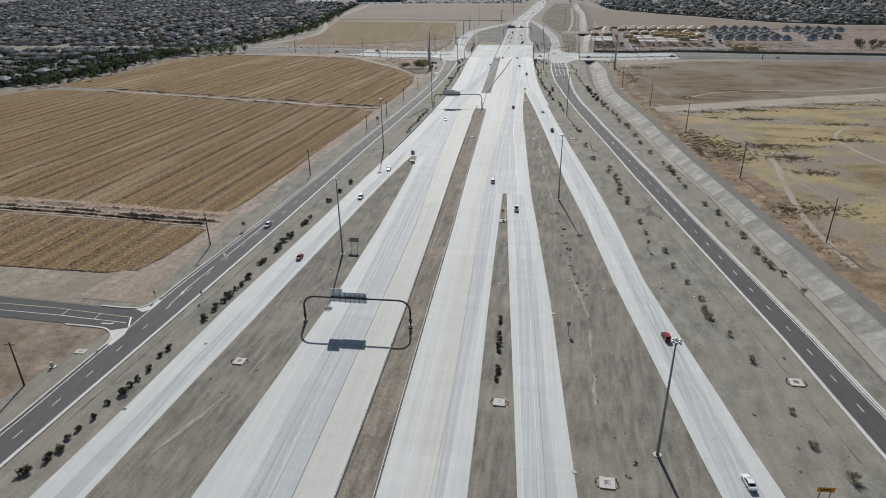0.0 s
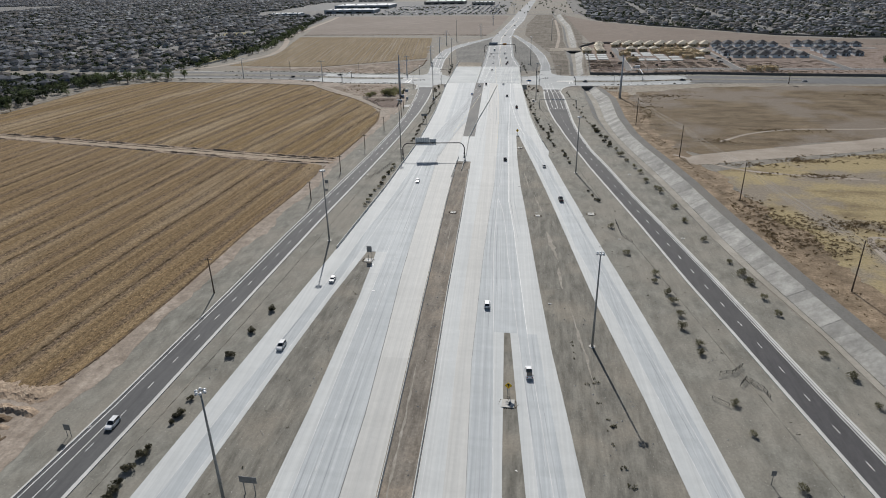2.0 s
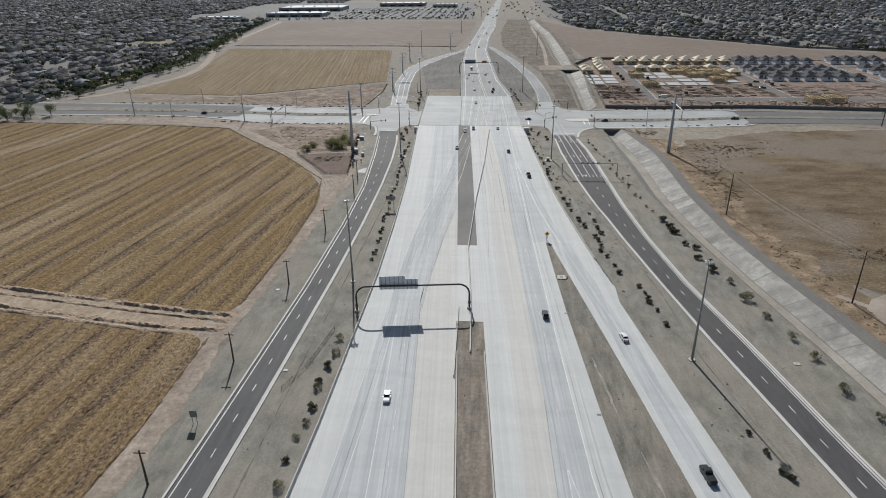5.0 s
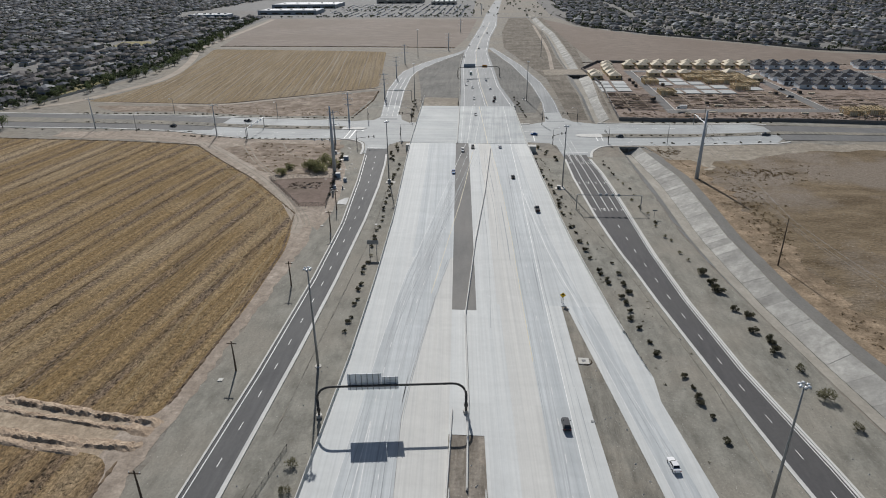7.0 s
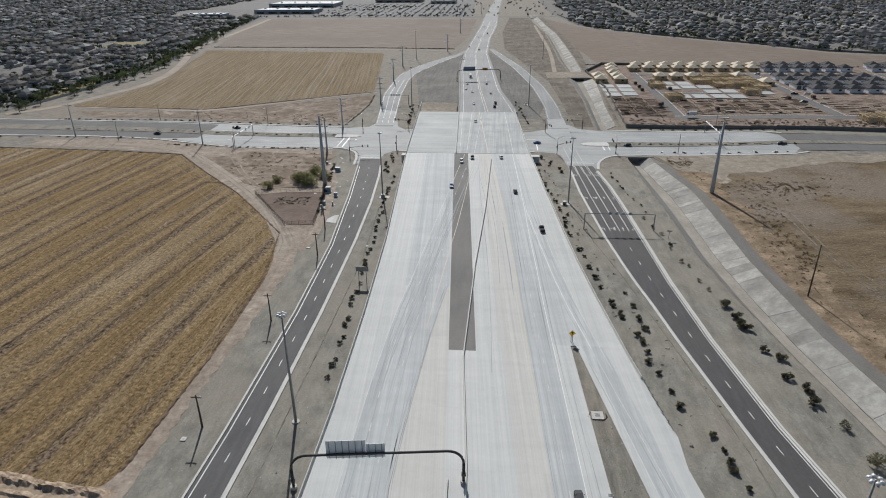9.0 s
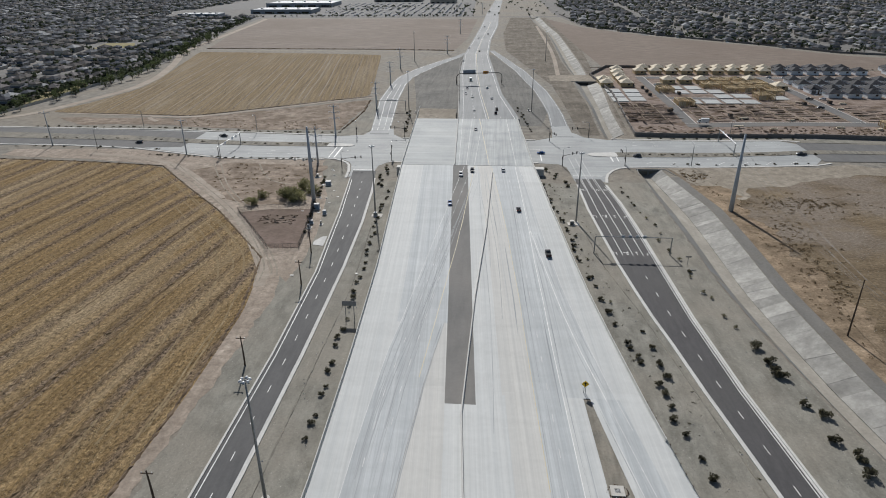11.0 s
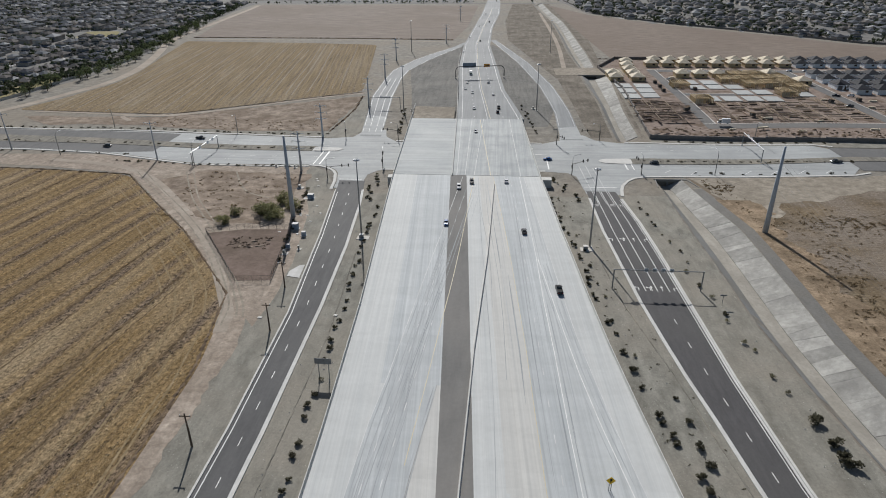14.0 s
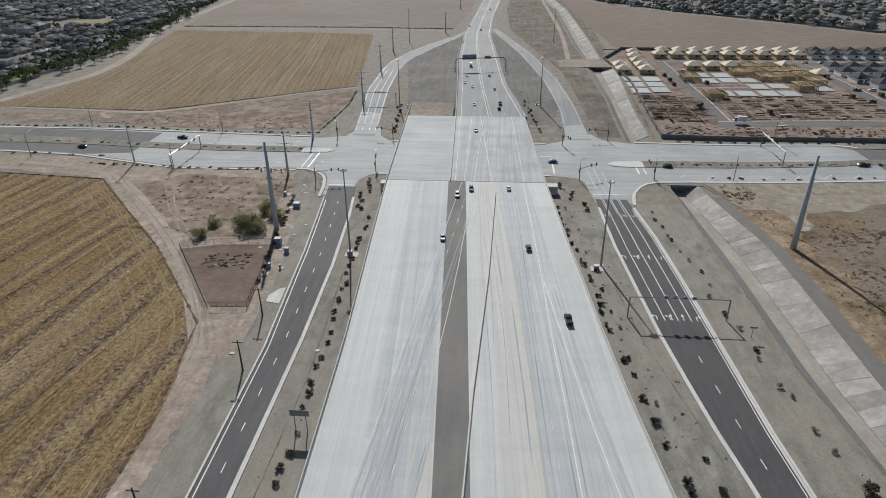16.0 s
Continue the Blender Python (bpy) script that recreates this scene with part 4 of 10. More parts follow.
structure(patch("dirt_track_2", uneven([(-77, 273.6), (-104, 276.4), (-232, 298), (-232, 289), (-104, 266.8), (-77, 263.6)], 0.4, 6), 0.036, tan_soil), "pale dirt bank along an irrigation ditch", "track")
structure(patch("dirt_track_3", [(-300, 92.5), (-90, 91.5), (-84, 100), (-82, 150), (-300, 150)], 0.012, pale_soil), "pale dirt between field and side road", "track")
structure(patch("ditch_1", [(-82.5, 129), (-150, 131), (-300, 131.4), (-300, 142.8), (-150, 142.4), (-83, 140.4)], 0.03, track_soil), "rough brown soil of a shallow ditch", "ditch")
structure(patch("dirt_lot_1", uneven([(-79, 346), (-83.5, 353.5), (-104.5, 381), (-139, 420), (-200, 426.5), (-200, 434), (-156, 436), (-124, 430), (-88, 430), (-84, 412), (-78.5, 395), (-74.5, 372), (-73.4, 355), (-74, 342)], 1.0, 5), 0.03, track_soil), "pale rutted dirt lot beside the crossroads", "lot")
structure(patch("dirt_lot_2", uneven([(-108, 393), (-99, 386), (-88, 386), (-86, 424), (-120, 425), (-128, 416)], 2.2, 2), 0.06, rough_soil), "churned reddish dirt with low scrub", "lot")
structure(patch("meadow_1", uneven([(22, 428), (90, 426), (190, 424), (300, 420), (300, 372), (135, 322), (103, 310), (72, 298), (45, 287.5), (38, 292), (34, 305), (31, 330), (28, 360), (27.5, 395)], 3.0, 1), 0.03, dry_meadow), "dry brown meadow with bare patches", "meadow")
structure(patch("meadow_2", [(46, 268), (70, 280), (96, 290), (130, 302), (300, 346), (300, -60), (100, -60), (84, 60), (73, 110), (63, 150), (56, 196), (50, 225)], 0.03, dry_grass), "dry yellow meadow with brown scrub", "meadow")
structure(patch("dirt_track_4", smooth_path([(39, 281), (41.5, 274.5), (60, 281), (96, 293.5), (130, 305.5), (300, 350)], 5) + smooth_path([(300, 374), (135, 322), (103, 309.5), (72, 297.5), (50, 289), (42, 285)], 5), 0.045, pale_track), "pale dirt road across the meadow", "track")
structure(patch("dirt_lot_4", uneven([(20, 428), (24, 421), (27, 405), (31, 392), (36, 398), (40, 408), (60, 414), (90, 420), (140, 424), (90, 427.5)], 3.2, 3), 0.04, pale_soil), "pale bare dirt beside the street", "lot")
road_gravel = surf("dark_road_gravel", (0.15, 0.146, 0.136), (0.195, 0.189, 0.176), 0.4, rough=0.95, c3=(0.185, 0.172, 0.15), scale3=0.06, mix3=0.7, stretch=(1, 0.4, 1), grain=(2.0, 0.15), spec=0.15)
canal_road_r = line([(y, canal_r(y) + 3.2) for y in (-60, 110, 145, 172, 200, 230, 255, 279, 297, 315, 344, 390, 416)])
structure(strip("canal_road", shifted(canal_r, 0.3), canal_road_r, -60, 418, 0.03, road_gravel), "grey maintenance road along the canal", "road")
structure(strip("dirt_track_5", shifted(canal_road_r, 0.0), ragged(line([(-60, 100), (110, 73), (150, 64), (195, 58), (240, 50), (270, 44), (300, 38.5), (330, 35.5), (380, 33.5), (410, 34)]), -60, 412, 5.0, 8.2), -60, 410, 0.042, orange_dirt), "orange-brown scrubby dirt strip beside the canal road", "track")
structure(patch("field_4", rounded([(-226, 490.5), (-187, 488.5), (-160, 487.5), (-137, 503), (-92, 530), (-97, 570), (-110, 668), (-150, 674), (-243, 682), (-229, 620), (-218, 575), (-214, 545), (-219, 512)], 5), 0.05, stubble_far), "straw-coloured mown field beyond the cross street", "field")
structure(patch("field_5", [(-245, 702), (-120, 698), (-62, 692), (-56, 760), (-53, 935), (-282, 946), (-266, 800)], 0.05, fallow), "bare grey-brown fallow field", "field")
structure(patch("field_6", [(30, 619), (165, 612), (330, 606), (420, 640), (244, 644), (190, 668), (155, 712), (97, 770), (46, 845), (18, 935), (22, 800), (26, 700)], 0.05, dusty_brown), "bare dusty brown field", "field")
structure(patch("field_7", uneven([(-216, 481), (-200, 470), (-165, 471), (-142, 468), (-93, 470), (-89, 522), (-136, 497), (-160, 482)], 2.0, 4), 0.055, rough_soil), "scrubby reddish dirt strip", "lot")
structure(ribbon("dirt_track_7", [(-250, 692), (-120, 688), (-60, 681)], 3.0, 0.03, pale_soil), "pale dirt track beside the fallow field", "track")
structure(ribbon("dirt_track_8", smooth_path([(-216, 488.4), (-186, 486.2), (-160, 484.4), (-137, 499.2), (-112, 514.6), (-90, 527.2)]), 1.7, 0.075, pale_track), "pale dirt path along the far field", "track")
# long wheel tracks in the far field
track_v, track_f = [], []
track_rng = random.Random(4)
for k in range(25):
    x = -217 + 5.0 * k + track_rng.uniform(-1.2, 1.2)
    y0 = max(494.0, 499 + 0.62 * (x + 152)) + track_rng.uniform(1, 5)
    y1 = track_rng.uniform(645, 668)
    w = track_rng.uniform(0.2, 0.45)
    n = 24
    for i in range(n + 1):
        y = y0 + (y1 - y0) * i / n
        xx = x - 0.145 * (y - 500) + 0.4 * math.sin(y / 23 + k)
        if i and xx < -98 - 0.09 * (y - 560):
            q = len(track_v)
            track_f.append((q - 2, q - 1, q + 1, q))
        track_v += [(xx - w / 2, y, 0.058 + 0.0003 * k), (xx + w / 2, y, 0.058 + 0.0003 * k)]
tagged(raw("wheel_tracks", track_v, track_f, pale_soil), "pale wheel tracks across the mown field", "tracks", kind="stuff")
structure(strip("dirt_strip_1", line([(462, 0), (560, -4), (690, -26), (800, -27), (960, -18)]), shifted(canal_l, -1.0), 466, 950, 0.03, grey_dirt), "churned dirt beside the canal", "lot")
structure(strip("dirt_strip_2", shifted(canal_r, 1.0), line([(462, 18), (600, 22), (700, 27), (800, 24), (960, 18)]), 466, 950, 0.03, grey_dirt), "pale dirt beside the canal", "lot")

field_bank = surf("dark_field_bank", (0.075, 0.052, 0.035), (0.17, 0.125, 0.088), 0.9, rough=1.0, c3=(0.22, 0.165, 0.115), scale3=0.25, mix3=0.7, bump=0.1, bump_scale=2.0, spec=0.1)
for k, (pts, w, h) in enumerate(( ([(-79.0, 275.4), (-78.2, 300), (-79, 330), (-83, 353), (-104, 380.5), (-139, 419.5), (-240, 424.5)], 0.6, 0.16), ([(-80.2, 264), (-79.8, 240), (-81.8, 207), (-82, 175), (-83, 150), (-84.4, 140.5)], 0.5, 0.14),
                                 ([(-83.8, 129), (-84.1, 120.7), (-85.1, 112.4), (-87, 106), (-94, 103.8), (-120, 103.3), (-300, 103.1)], 0.6, 0.14), ([(-212, 490), (-160, 486.6), (-137, 502), (-91, 529)], 0.8, 0.14), ([(-246, 699.6), (-120, 696), (-62, 690)], 2.0, 0.4),
                                 ([(-92, 469), (-89, 500), (-90, 521)], 1.0, 0.3), ([(22, 618), (165, 611.6), (330, 605)], 1.2, 0.3))):
    structure(ridge("earth_bank_%d" % (k + 1), pts, w, h, field_bank, rough=0.8, step=0.7, seed=k), "dark uneven bank of earth along the field", "bank")


def dug_bank(name, points, width, height, material, seed, cut=1.0, label="rough broken bank of dug earth"):
    """Churned earth along a line: lumpy on one side, a broken steep cut on the other."""
    pts = []
    for a, b in zip(points, points[1:]):
        a, b = Vector(a), Vector(b)
        k = max(int((b - a).length / 0.42), 1)
        pts += [a + (b - a) * i / k for i in range(k)]
    across = max(int(width / 0.28), 6)
    vs, fs = [], []
    for i, p in enumerate(pts):
        d = (pts[min(i + 1, len(pts) - 1)] - pts[max(i - 1, 0)]).normalized()
        s = Vector((d.y, -d.x)) if d.x < 0 else Vector((-d.y, d.x))
        end = min(1.0, i / 4, (len(pts) - 1 - i) / 4)
        crest = 0.34 + 0.16 * noise.noise(Vector((i * 0.16, seed, 0.5))) + 0.1 * noise.noise(Vector((i * 0.6, seed, 4.5)))
        swell = max(0.0, 0.75 + 1.0 * noise.noise(Vector((i * 0.09, seed, 9.1))) + 0.5 * noise.noise(Vector((i * 0.5, seed, 2.1))))
        wide = width * (1 + 0.3 * noise.noise(Vector((i * 0.2, seed, 7.7))))
        for j in range(across + 1):
            f = j / across
            up = (f / crest) ** (1 + 2.2 * cut) if f < crest else (1 - f) / (1 - crest)
            q = p + s * wide * (f - crest)
            lump = noise.noise(Vector((q.x * 1.3, q.y * 1.3, seed))) + 0.7 * noise.noise(Vector((q.x * 3.1, q.y * 3.1, seed + 3.0)))
            h = height * end * (swell * up + 0.45 * lump * min(1.0, 4 * f, 4 * (1 - f)))
            vs.append((q.x, q.y, sheet_z(q.x, q.y) + 0.04 + (h if 0 < j < across else -0.05)))
    for i in range(len(pts) - 1):
        for j in range(across):
            q = i * (across + 1) + j
            fs.append((q, q + 1, q + across + 2, q + across + 1))
    return structure(raw(name, vs, fs, material), label, "bank")


dug_soil = surf("dug_pinkish_soil", (0.17, 0.122, 0.086), (0.43, 0.345, 0.262), 0.75, rough=1.0, c3=(0.37, 0.285, 0.21), scale3=0.2, mix3=0.75, bump=0.12, bump_scale=2.5, spec=0.08, grain=(2.2, 0.35), detail=8.0)
for k, (pts, w, h, c, m) in enumerate((([(-78.3, 270.6), (-79.4, 271.5), (-84.8, 271.9), (-95.8, 273.5), (-104, 275), (-150, 282.8), (-232, 296.4)], 2.0, 0.5, 1.0, dug_soil),
                                       ([(-81.4, 269.7), (-87.4, 270.4), (-96.5, 271.6), (-104, 272.8), (-150, 280.6), (-232, 294.4)], 1.4, 0.26, 1.0, dug_soil),
                                       ([(-78.4, 269.0), (-80.2, 269.4), (-83, 270.4)], 2.2, 0.3, 0.3, dug_soil),
                                       ([(-78.2, 267.0), (-79.4, 266.3), (-87.6, 266.5), (-94.2, 267.1), (-104, 268.6), (-150, 276.2), (-232, 290)], 2.2, 0.42, 0.8, dug_soil),
                                       ([(-86.0, 264.8), (-94.0, 265.6), (-104, 267.4), (-150, 275)], 1.6, 0.24, 0.0, dug_soil),
                                       ([(-83.4, 137.9), (-92, 137.8), (-105, 138.2), (-126, 139.4), (-190, 140.4), (-300, 141)], 4.6, 0.4, 0.2, dug_soil),
                                       ([(-82.8, 133.4), (-86, 134.0), (-98.2, 134.5), (-108.6, 134.8), (-123, 136.2), (-190, 137.4), (-300, 138)], 2.2, 0.6, 1.0, dug_soil),
                                       ([(-85.7, 131.9), (-96.3, 132.0), (-107, 132.6), (-121, 133.8), (-190, 134.8), (-300, 135)], 1.8, 0.5, 1.0, field_bank),
                                       ([(-84.5, 130.4), (-97, 130.8), (-107, 131.6), (-121, 132.4), (-200, 133)], 1.4, 0.22, 0.0, dug_soil))):
    dug_bank("dug_ditch_bank_%d" % (k + 1), pts, w, h, m, 11.3 + 5.7 * k, c)

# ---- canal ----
# The west slope's shade is painted by its darker concrete.
canal = structure(strip("canal", between(canal_l, canal_r, 0.0), between(canal_l, canal_r, 0.27), -60, 425.3, 0.05, canal_concrete_shaded,
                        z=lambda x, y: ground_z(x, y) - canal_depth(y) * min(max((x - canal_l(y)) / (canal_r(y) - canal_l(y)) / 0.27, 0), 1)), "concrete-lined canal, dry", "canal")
strip("canal_floor", between(canal_l, canal_r, 0.27), between(canal_l, canal_r, 0.52), -60, 425.3, 0.05, canal_sand, z=lambda x, y: ground_z(x, y) - canal_depth(y), parent=canal)
far_canal = structure(strip("canal_2", between(canal_l, canal_r, 0.0), between(canal_l, canal_r, 0.27), 466, 1000, 0.05, canal_concrete_shaded,
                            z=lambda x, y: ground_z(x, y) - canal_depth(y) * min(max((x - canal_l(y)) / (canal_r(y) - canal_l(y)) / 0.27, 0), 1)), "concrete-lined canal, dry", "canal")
strip("canal_floor", between(canal_l, canal_r, 0.27), between(canal_l, canal_r, 0.52), 466, 1000, 0.05, canal_sand, z=lambda x, y: ground_z(x, y) - canal_depth(y), parent=far_canal)


def canal_panels(owner, y0, y1, length):
    """Sloping slabs of uneven length with slanting joints and a little lift."""
    rng = random.Random(int(y0) + 90)
    y, tilt = y0, 0.0
    while y < y1 - 0.2:
        far = min(y + length * rng.uniform(0.55, 1.5), y1)
        lean = rng.uniform(-0.9, 0.9) if far < y1 else 0.0
        up = rng.uniform(-0.02, 0.03)
        vs = []
        for yy, sl in ((y + 0.012, tilt), (far - 0.012, lean)):
            for f, dd in ((0.52, 1.0), (1.0, 0.0)):
                ye = min(max(yy + (sl if f > 0.9 else 0.0), y0), y1)
                x = canal_l(ye) + (canal_r(ye) - canal_l(ye)) * f
                vs.append((x, ye, ground_z(x, ye) - dd * canal_depth(ye) + 0.16 + up))
        vs += [(x, yy, zz - 0.16) for x, yy, zz in vs]
        raw("canal_panel", vs, [(0, 1, 3, 2), (0, 4, 5, 1), (2, 3, 7, 6), (0, 2, 6, 4), (1, 5, 7, 3)], canal_concrete, owner)
        y, tilt = far, lean


# ---- highway ----
highway = structure(strip("highway", shifted(ramp_l_l, 0.05), shifted(ramp_r_r, -0.05), 308.5, 417.8, 0.03, concrete_light, z=deck_z, skirt=3.4), "pale concrete highway widening towards its bridge", "highway")
carriage_2 = structure(strip("carriageway_1", shifted(main_l_l, 0.02), shifted(main_l_r, -0.02), -60, 197, 0.04, concrete_light, z=deck_z), "pale concrete carriageway with worn lane lines", "highway")
carriage_3 = structure(strip("carriageway_2", shifted(main_r_l, 0.02), shifted(main_r_r, -0.02), -60, 165, 0.04, concrete_light, z=deck_z), "pale concrete carriageway", "highway")
carriage_4 = structure(strip("carriageway_3", shifted(exit_l, 0.02), shifted(exit_r, -0.02), -60, 165, 0.04, concrete_light, z=deck_z), "pale concrete carriageway", "highway")
ramp_1 = structure(strip("ramp_1", shifted(ramp_l_l, 0.02), shifted(ramp_l_r, -0.02), -60, 197, 0.04, concrete_light, z=deck_z), "pale concrete ramp", "ramp")
ramp_2 = structure(strip("ramp_2", shifted(ramp_r_l, 0.02), shifted(ramp_r_r, -0.02), -60, 308.5, 0.04, concrete_light, z=deck_z), "pale concrete ramp", "ramp")


def slabs(owner, bounds, mats, y0, y1, z=deck_z, lift=0.07):
    """Slab bands side by side between given lines."""
    for a, b, m in zip(bounds, bounds[1:], mats):
        strip("slab_lane", a, b, y0, y1, lift, m, z=z, parent=owner)


slabs(carriage_2, (main_l_l, gore_line_b, left_seam, main_l_r), (concrete_light, concrete_grey, concrete_cream), -60, 197)
slabs(carriage_3, (main_r_l, between(main_r_l, right_seam, 0.55), right_seam, right_line_a, main_r_r), (concrete_light, concrete_cream, concrete_grey, concrete_light), -60, 165)
slabs(carriage_4, (exit_l, right_line_b, between(right_line_b, exit_r, 0.62), exit_r), (concrete_light, concrete_grey, concrete_light), -60, 165)
slabs(ramp_1, (ramp_l_l, left_edge_line, gore_line_a, ramp_l_r), (concrete_light, concrete_grey, concrete_light), -60, 197)
slabs(ramp_2, (ramp_r_l, ramp_line_a, between(ramp_line_b, ramp_r_r, 0.35), ramp_r_r), (concrete_light, concrete_grey, concrete_light), -60, 308.5)
# where the left ramp has joined
merged_1 = structure(strip("carriageway_4", shifted(ramp_l_l, 0.02), shifted(main_l_r, -0.02), 197, 272, 0.04, concrete_light, z=deck_z), "pale concrete carriageway after the merge", "highway")
slabs(merged_1, (ramp_l_l, left_edge_line, left_seam, main_l_r), (concrete_light, concrete_grey, concrete_cream), 197, 328)
slabs(merged_1, (ramp_l_l, between(ramp_l_l, main_l_r, 0.42), main_l_r), (concrete_light, concrete_grey), 328, 417.8)
strip("slab_lane", main_l_r, main_r_l, 272, 306, 0.07, concrete_light, z=deck_z, parent=highway)
strip("median_pavement", main_l_r, main_r_l, 306, 417.8, 0.072, asphalt_brown, z=deck_z, parent=highway)
merged_2 = structure(strip("carriageway_5", shifted(main_r_l, 0.02), shifted(exit_r, -0.02), 165, 308.5, 0.04, concrete_light, z=deck_z), "pale concrete carriageway after the merge", "highway")
slabs(merged_2, (main_r_l, between(main_r_l, right_seam, 0.5), right_seam, right_line_c, exit_r), (concrete_light, concrete_cream, concrete_grey, concrete_light), 165, 308.5)
slabs(merged_2, (main_r_l, between(main_r_l, right_seam, 0.45), right_seam, right_line_c, ramp_line_c, ramp_r_r), (concrete_light, concrete_cream, concrete_grey, concrete_mid, concrete_light), 308.5, 417.8)

# bridge over the cross street
deck = structure(strip("bridge_deck", shifted(ramp_l_l, -0.2), shifted(ramp_r_r, 0.2), 418, 479, 0.08, deck_concrete, z=deck_z, skirt=0.75), "grey concrete bridge deck over the street", "bridge")
strip("deck_slab", line([(418, -44.6), (479, -46.8)]), shifted(ramp_r_r, -0.3), 418.2, 478.8, 0.086, deck_right, z=deck_z, parent=deck)
for x0, x1 in ((-62.4, -17.2),):
    part("abutment", boxed(x0, x1, 416.8, 419.2, -2.6, 1.0), barrier_concrete, deck)
    part("abutment", boxed(-64.2, -22.8, 477.6, 479.6, -2.6, 0.85), barrier_concrete, deck)
for x in range(-58, -21, 6):
    bm = bmesh.new()
    tube(bm, [(x, 446, -1.4), (x, 446, 0.7)], 0.45, 10)
    part("pier", bm, barrier_concrete, deck)
part("pier_cap", boxed(-62.0, -21.0, 445.4, 446.6, 0.3, 0.8), barrier_concrete, deck)

# beyond the bridge
far_l = line([(479, -47.0), (520, -48.6), (597, -52.9), (670, -54.2), (784, -50.2), (865, -47.6), (1000, -45.0), (1400, -31.0)])
far_r = line([(479, -22.6), (505, -26.0), (530, -29.2), (583, -32.2), (667, -37.6), (750, -37.0), (865, -31.5), (1000, -31.0), (1400, -22.0)])
far_road = structure(strip("far_highway", far_l, far_r, 479, 1400, 0.09, far_paving, z=deck_z, skirt=2.8), "grey highway running on to the horizon", "highway")
structure(strip("dirt_strip_3", line([(479, -63.6), (530, -70), (580, -77), (632, -70), (672, -57)]), shifted(far_l, -0.1), 479, 668, 0.05, infield, z=lambda x, y: ground_z(x, y) + 0.75 * (main_z(y) if y < 600 else 0)), "bare gravel infield", "verge")
structure(strip("dirt_strip_4", shifted(far_r, 0.1), line([(479, -14), (500, -10.4), (546, -14), (606, -22), (672, -36)]), 479, 668, 0.04, infield), "bare gravel infield", "verge")
ramp_3 = structure(strip("ramp_3", line([(466, -80.0), (522, -86.0), (560, -86.6), (581, -86.0), (610, -79.5), (634, -71.0), (660, -60.0), (678, -55.0)]), line([(466, -72.6), (522, -77.0), (560, -78.6), (581, -77.6), (610, -71.0), (634, -64.0), (660, -55.2), (678, -53.8)]), 464, 678, 0.07, far_paving), "grey slip road curving away", "ramp")
ramp_4 = structure(strip("ramp_4", line([(464, -10.6), (498, -10.3), (546, -13.8), (606, -22.0), (690, -37.8)]), line([(464, -3.2), (498, -4.0), (546, -7.6), (606, -16.2), (690, -34.0)]), 463, 690, 0.07, far_paving), "grey slip road curving away", "ramp")
structure(patch("dirt_mound", [(-63, 480), (-48, 480.5), (-48.6, 496), (-64.5, 497)], 2.35, pale_soil), "pale heap of graded dirt behind the deck", "lot")

# ---- frontage roads and the cross street ----
front_1 = structure(strip("frontage_road_1", left_front_l, left_front_r, -60, 419.3, 0.06, asphalt_mid), "dark asphalt frontage road with white lines", "road")
front_2 = structure(strip("frontage_road_2", right_front_l, right_front_r, -60, 414.4, 0.06, asphalt), "dark asphalt frontage road with white lines", "road")
side_road = structure(patch("side_road", [(-73.4, 92.6), (-75.4, 90.8), (-78.5, 90.5), (-84, 90.6), (-110, 91.2), (-300, 93), (-300, 83.6), (-100, 84.2), (-85, 84.1), (-79, 84.1), (-76.6, 83.4), (-75.0, 81.8), (-74.3, 80.0), (-73.0, 79)], 0.058, asphalt), "dark asphalt side road meeting the frontage road", "road")
ribbon("kerb", smooth_path([(-84.5, 91.0), (-79.5, 90.9), (-77.0, 91.3), (-75.6, 92.7), (-75.0, 95.4)]), 0.34, 0.16, kerb_concrete, side_road, 0.16, 1.0)
ribbon("kerb", smooth_path([(-86.5, 83.8), (-79.4, 83.8), (-77.0, 83.0), (-75.4, 81.4), (-74.7, 79.2), (-74.8, 76.6)]), 0.34, 0.16, kerb_concrete, side_road, 0.16, 1.0)
patch("apron", [(-77.4, 91.0), (-75.0, 90.0), (-73.9, 91.4), (-74.0, 94.6), (-74.8, 95.0), (-75.4, 92.7)], 0.07, kerb_concrete, parent=side_road)
patch("apron", [(-76.8, 83.2), (-74.2, 84.6), (-73.4, 82.4), (-73.6, 78.8), (-74.6, 79.2), (-75.3, 81.5)], 0.07, kerb_concrete, parent=side_road)
ribbon("line_marking", [(-130, 88.6), (-92.5, 88.8), (-75.9, 87.9)], 0.13, 0.076, yellow_paint, side_road)
ribbon("line_marking", [(-130, 86.4), (-90.3, 86.5), (-75.6, 86.0)], 0.13, 0.076, white_paint, side_road)
ribbon("line_marking", [(-76.0, 88.0), (-74.4, 84.9)], 0.28, 0.078, white_paint, side_road)
ribbon("line_marking", [(-89.7, 88.7), (-89.5, 86.5)], 0.14, 0.077, worn_paint, side_road)
ribbon("line_marking", [(-82.6, 88.4), (-82.4, 86.2)], 0.14, 0.077, worn_paint, side_road)
ribbon("lane_arrow", [(-80.2, 85.2), (-78.4, 85.2), (-77.9, 85.6)], 0.3, 0.077, white_paint, side_road)
structure(patch("dirt_lot_3", uneven([(-300, 83.2), (-86.5, 83.5), (-79.4, 83.5), (-76.9, 82.6), (-78.2, 78), (-81, 60), (-84, -60), (-300, -60)], 0.5, 8), 0.03, rough_soil), "bare brown dirt below the side road", "lot")
S_FAR, S_NEAR = 461.0, 431.0
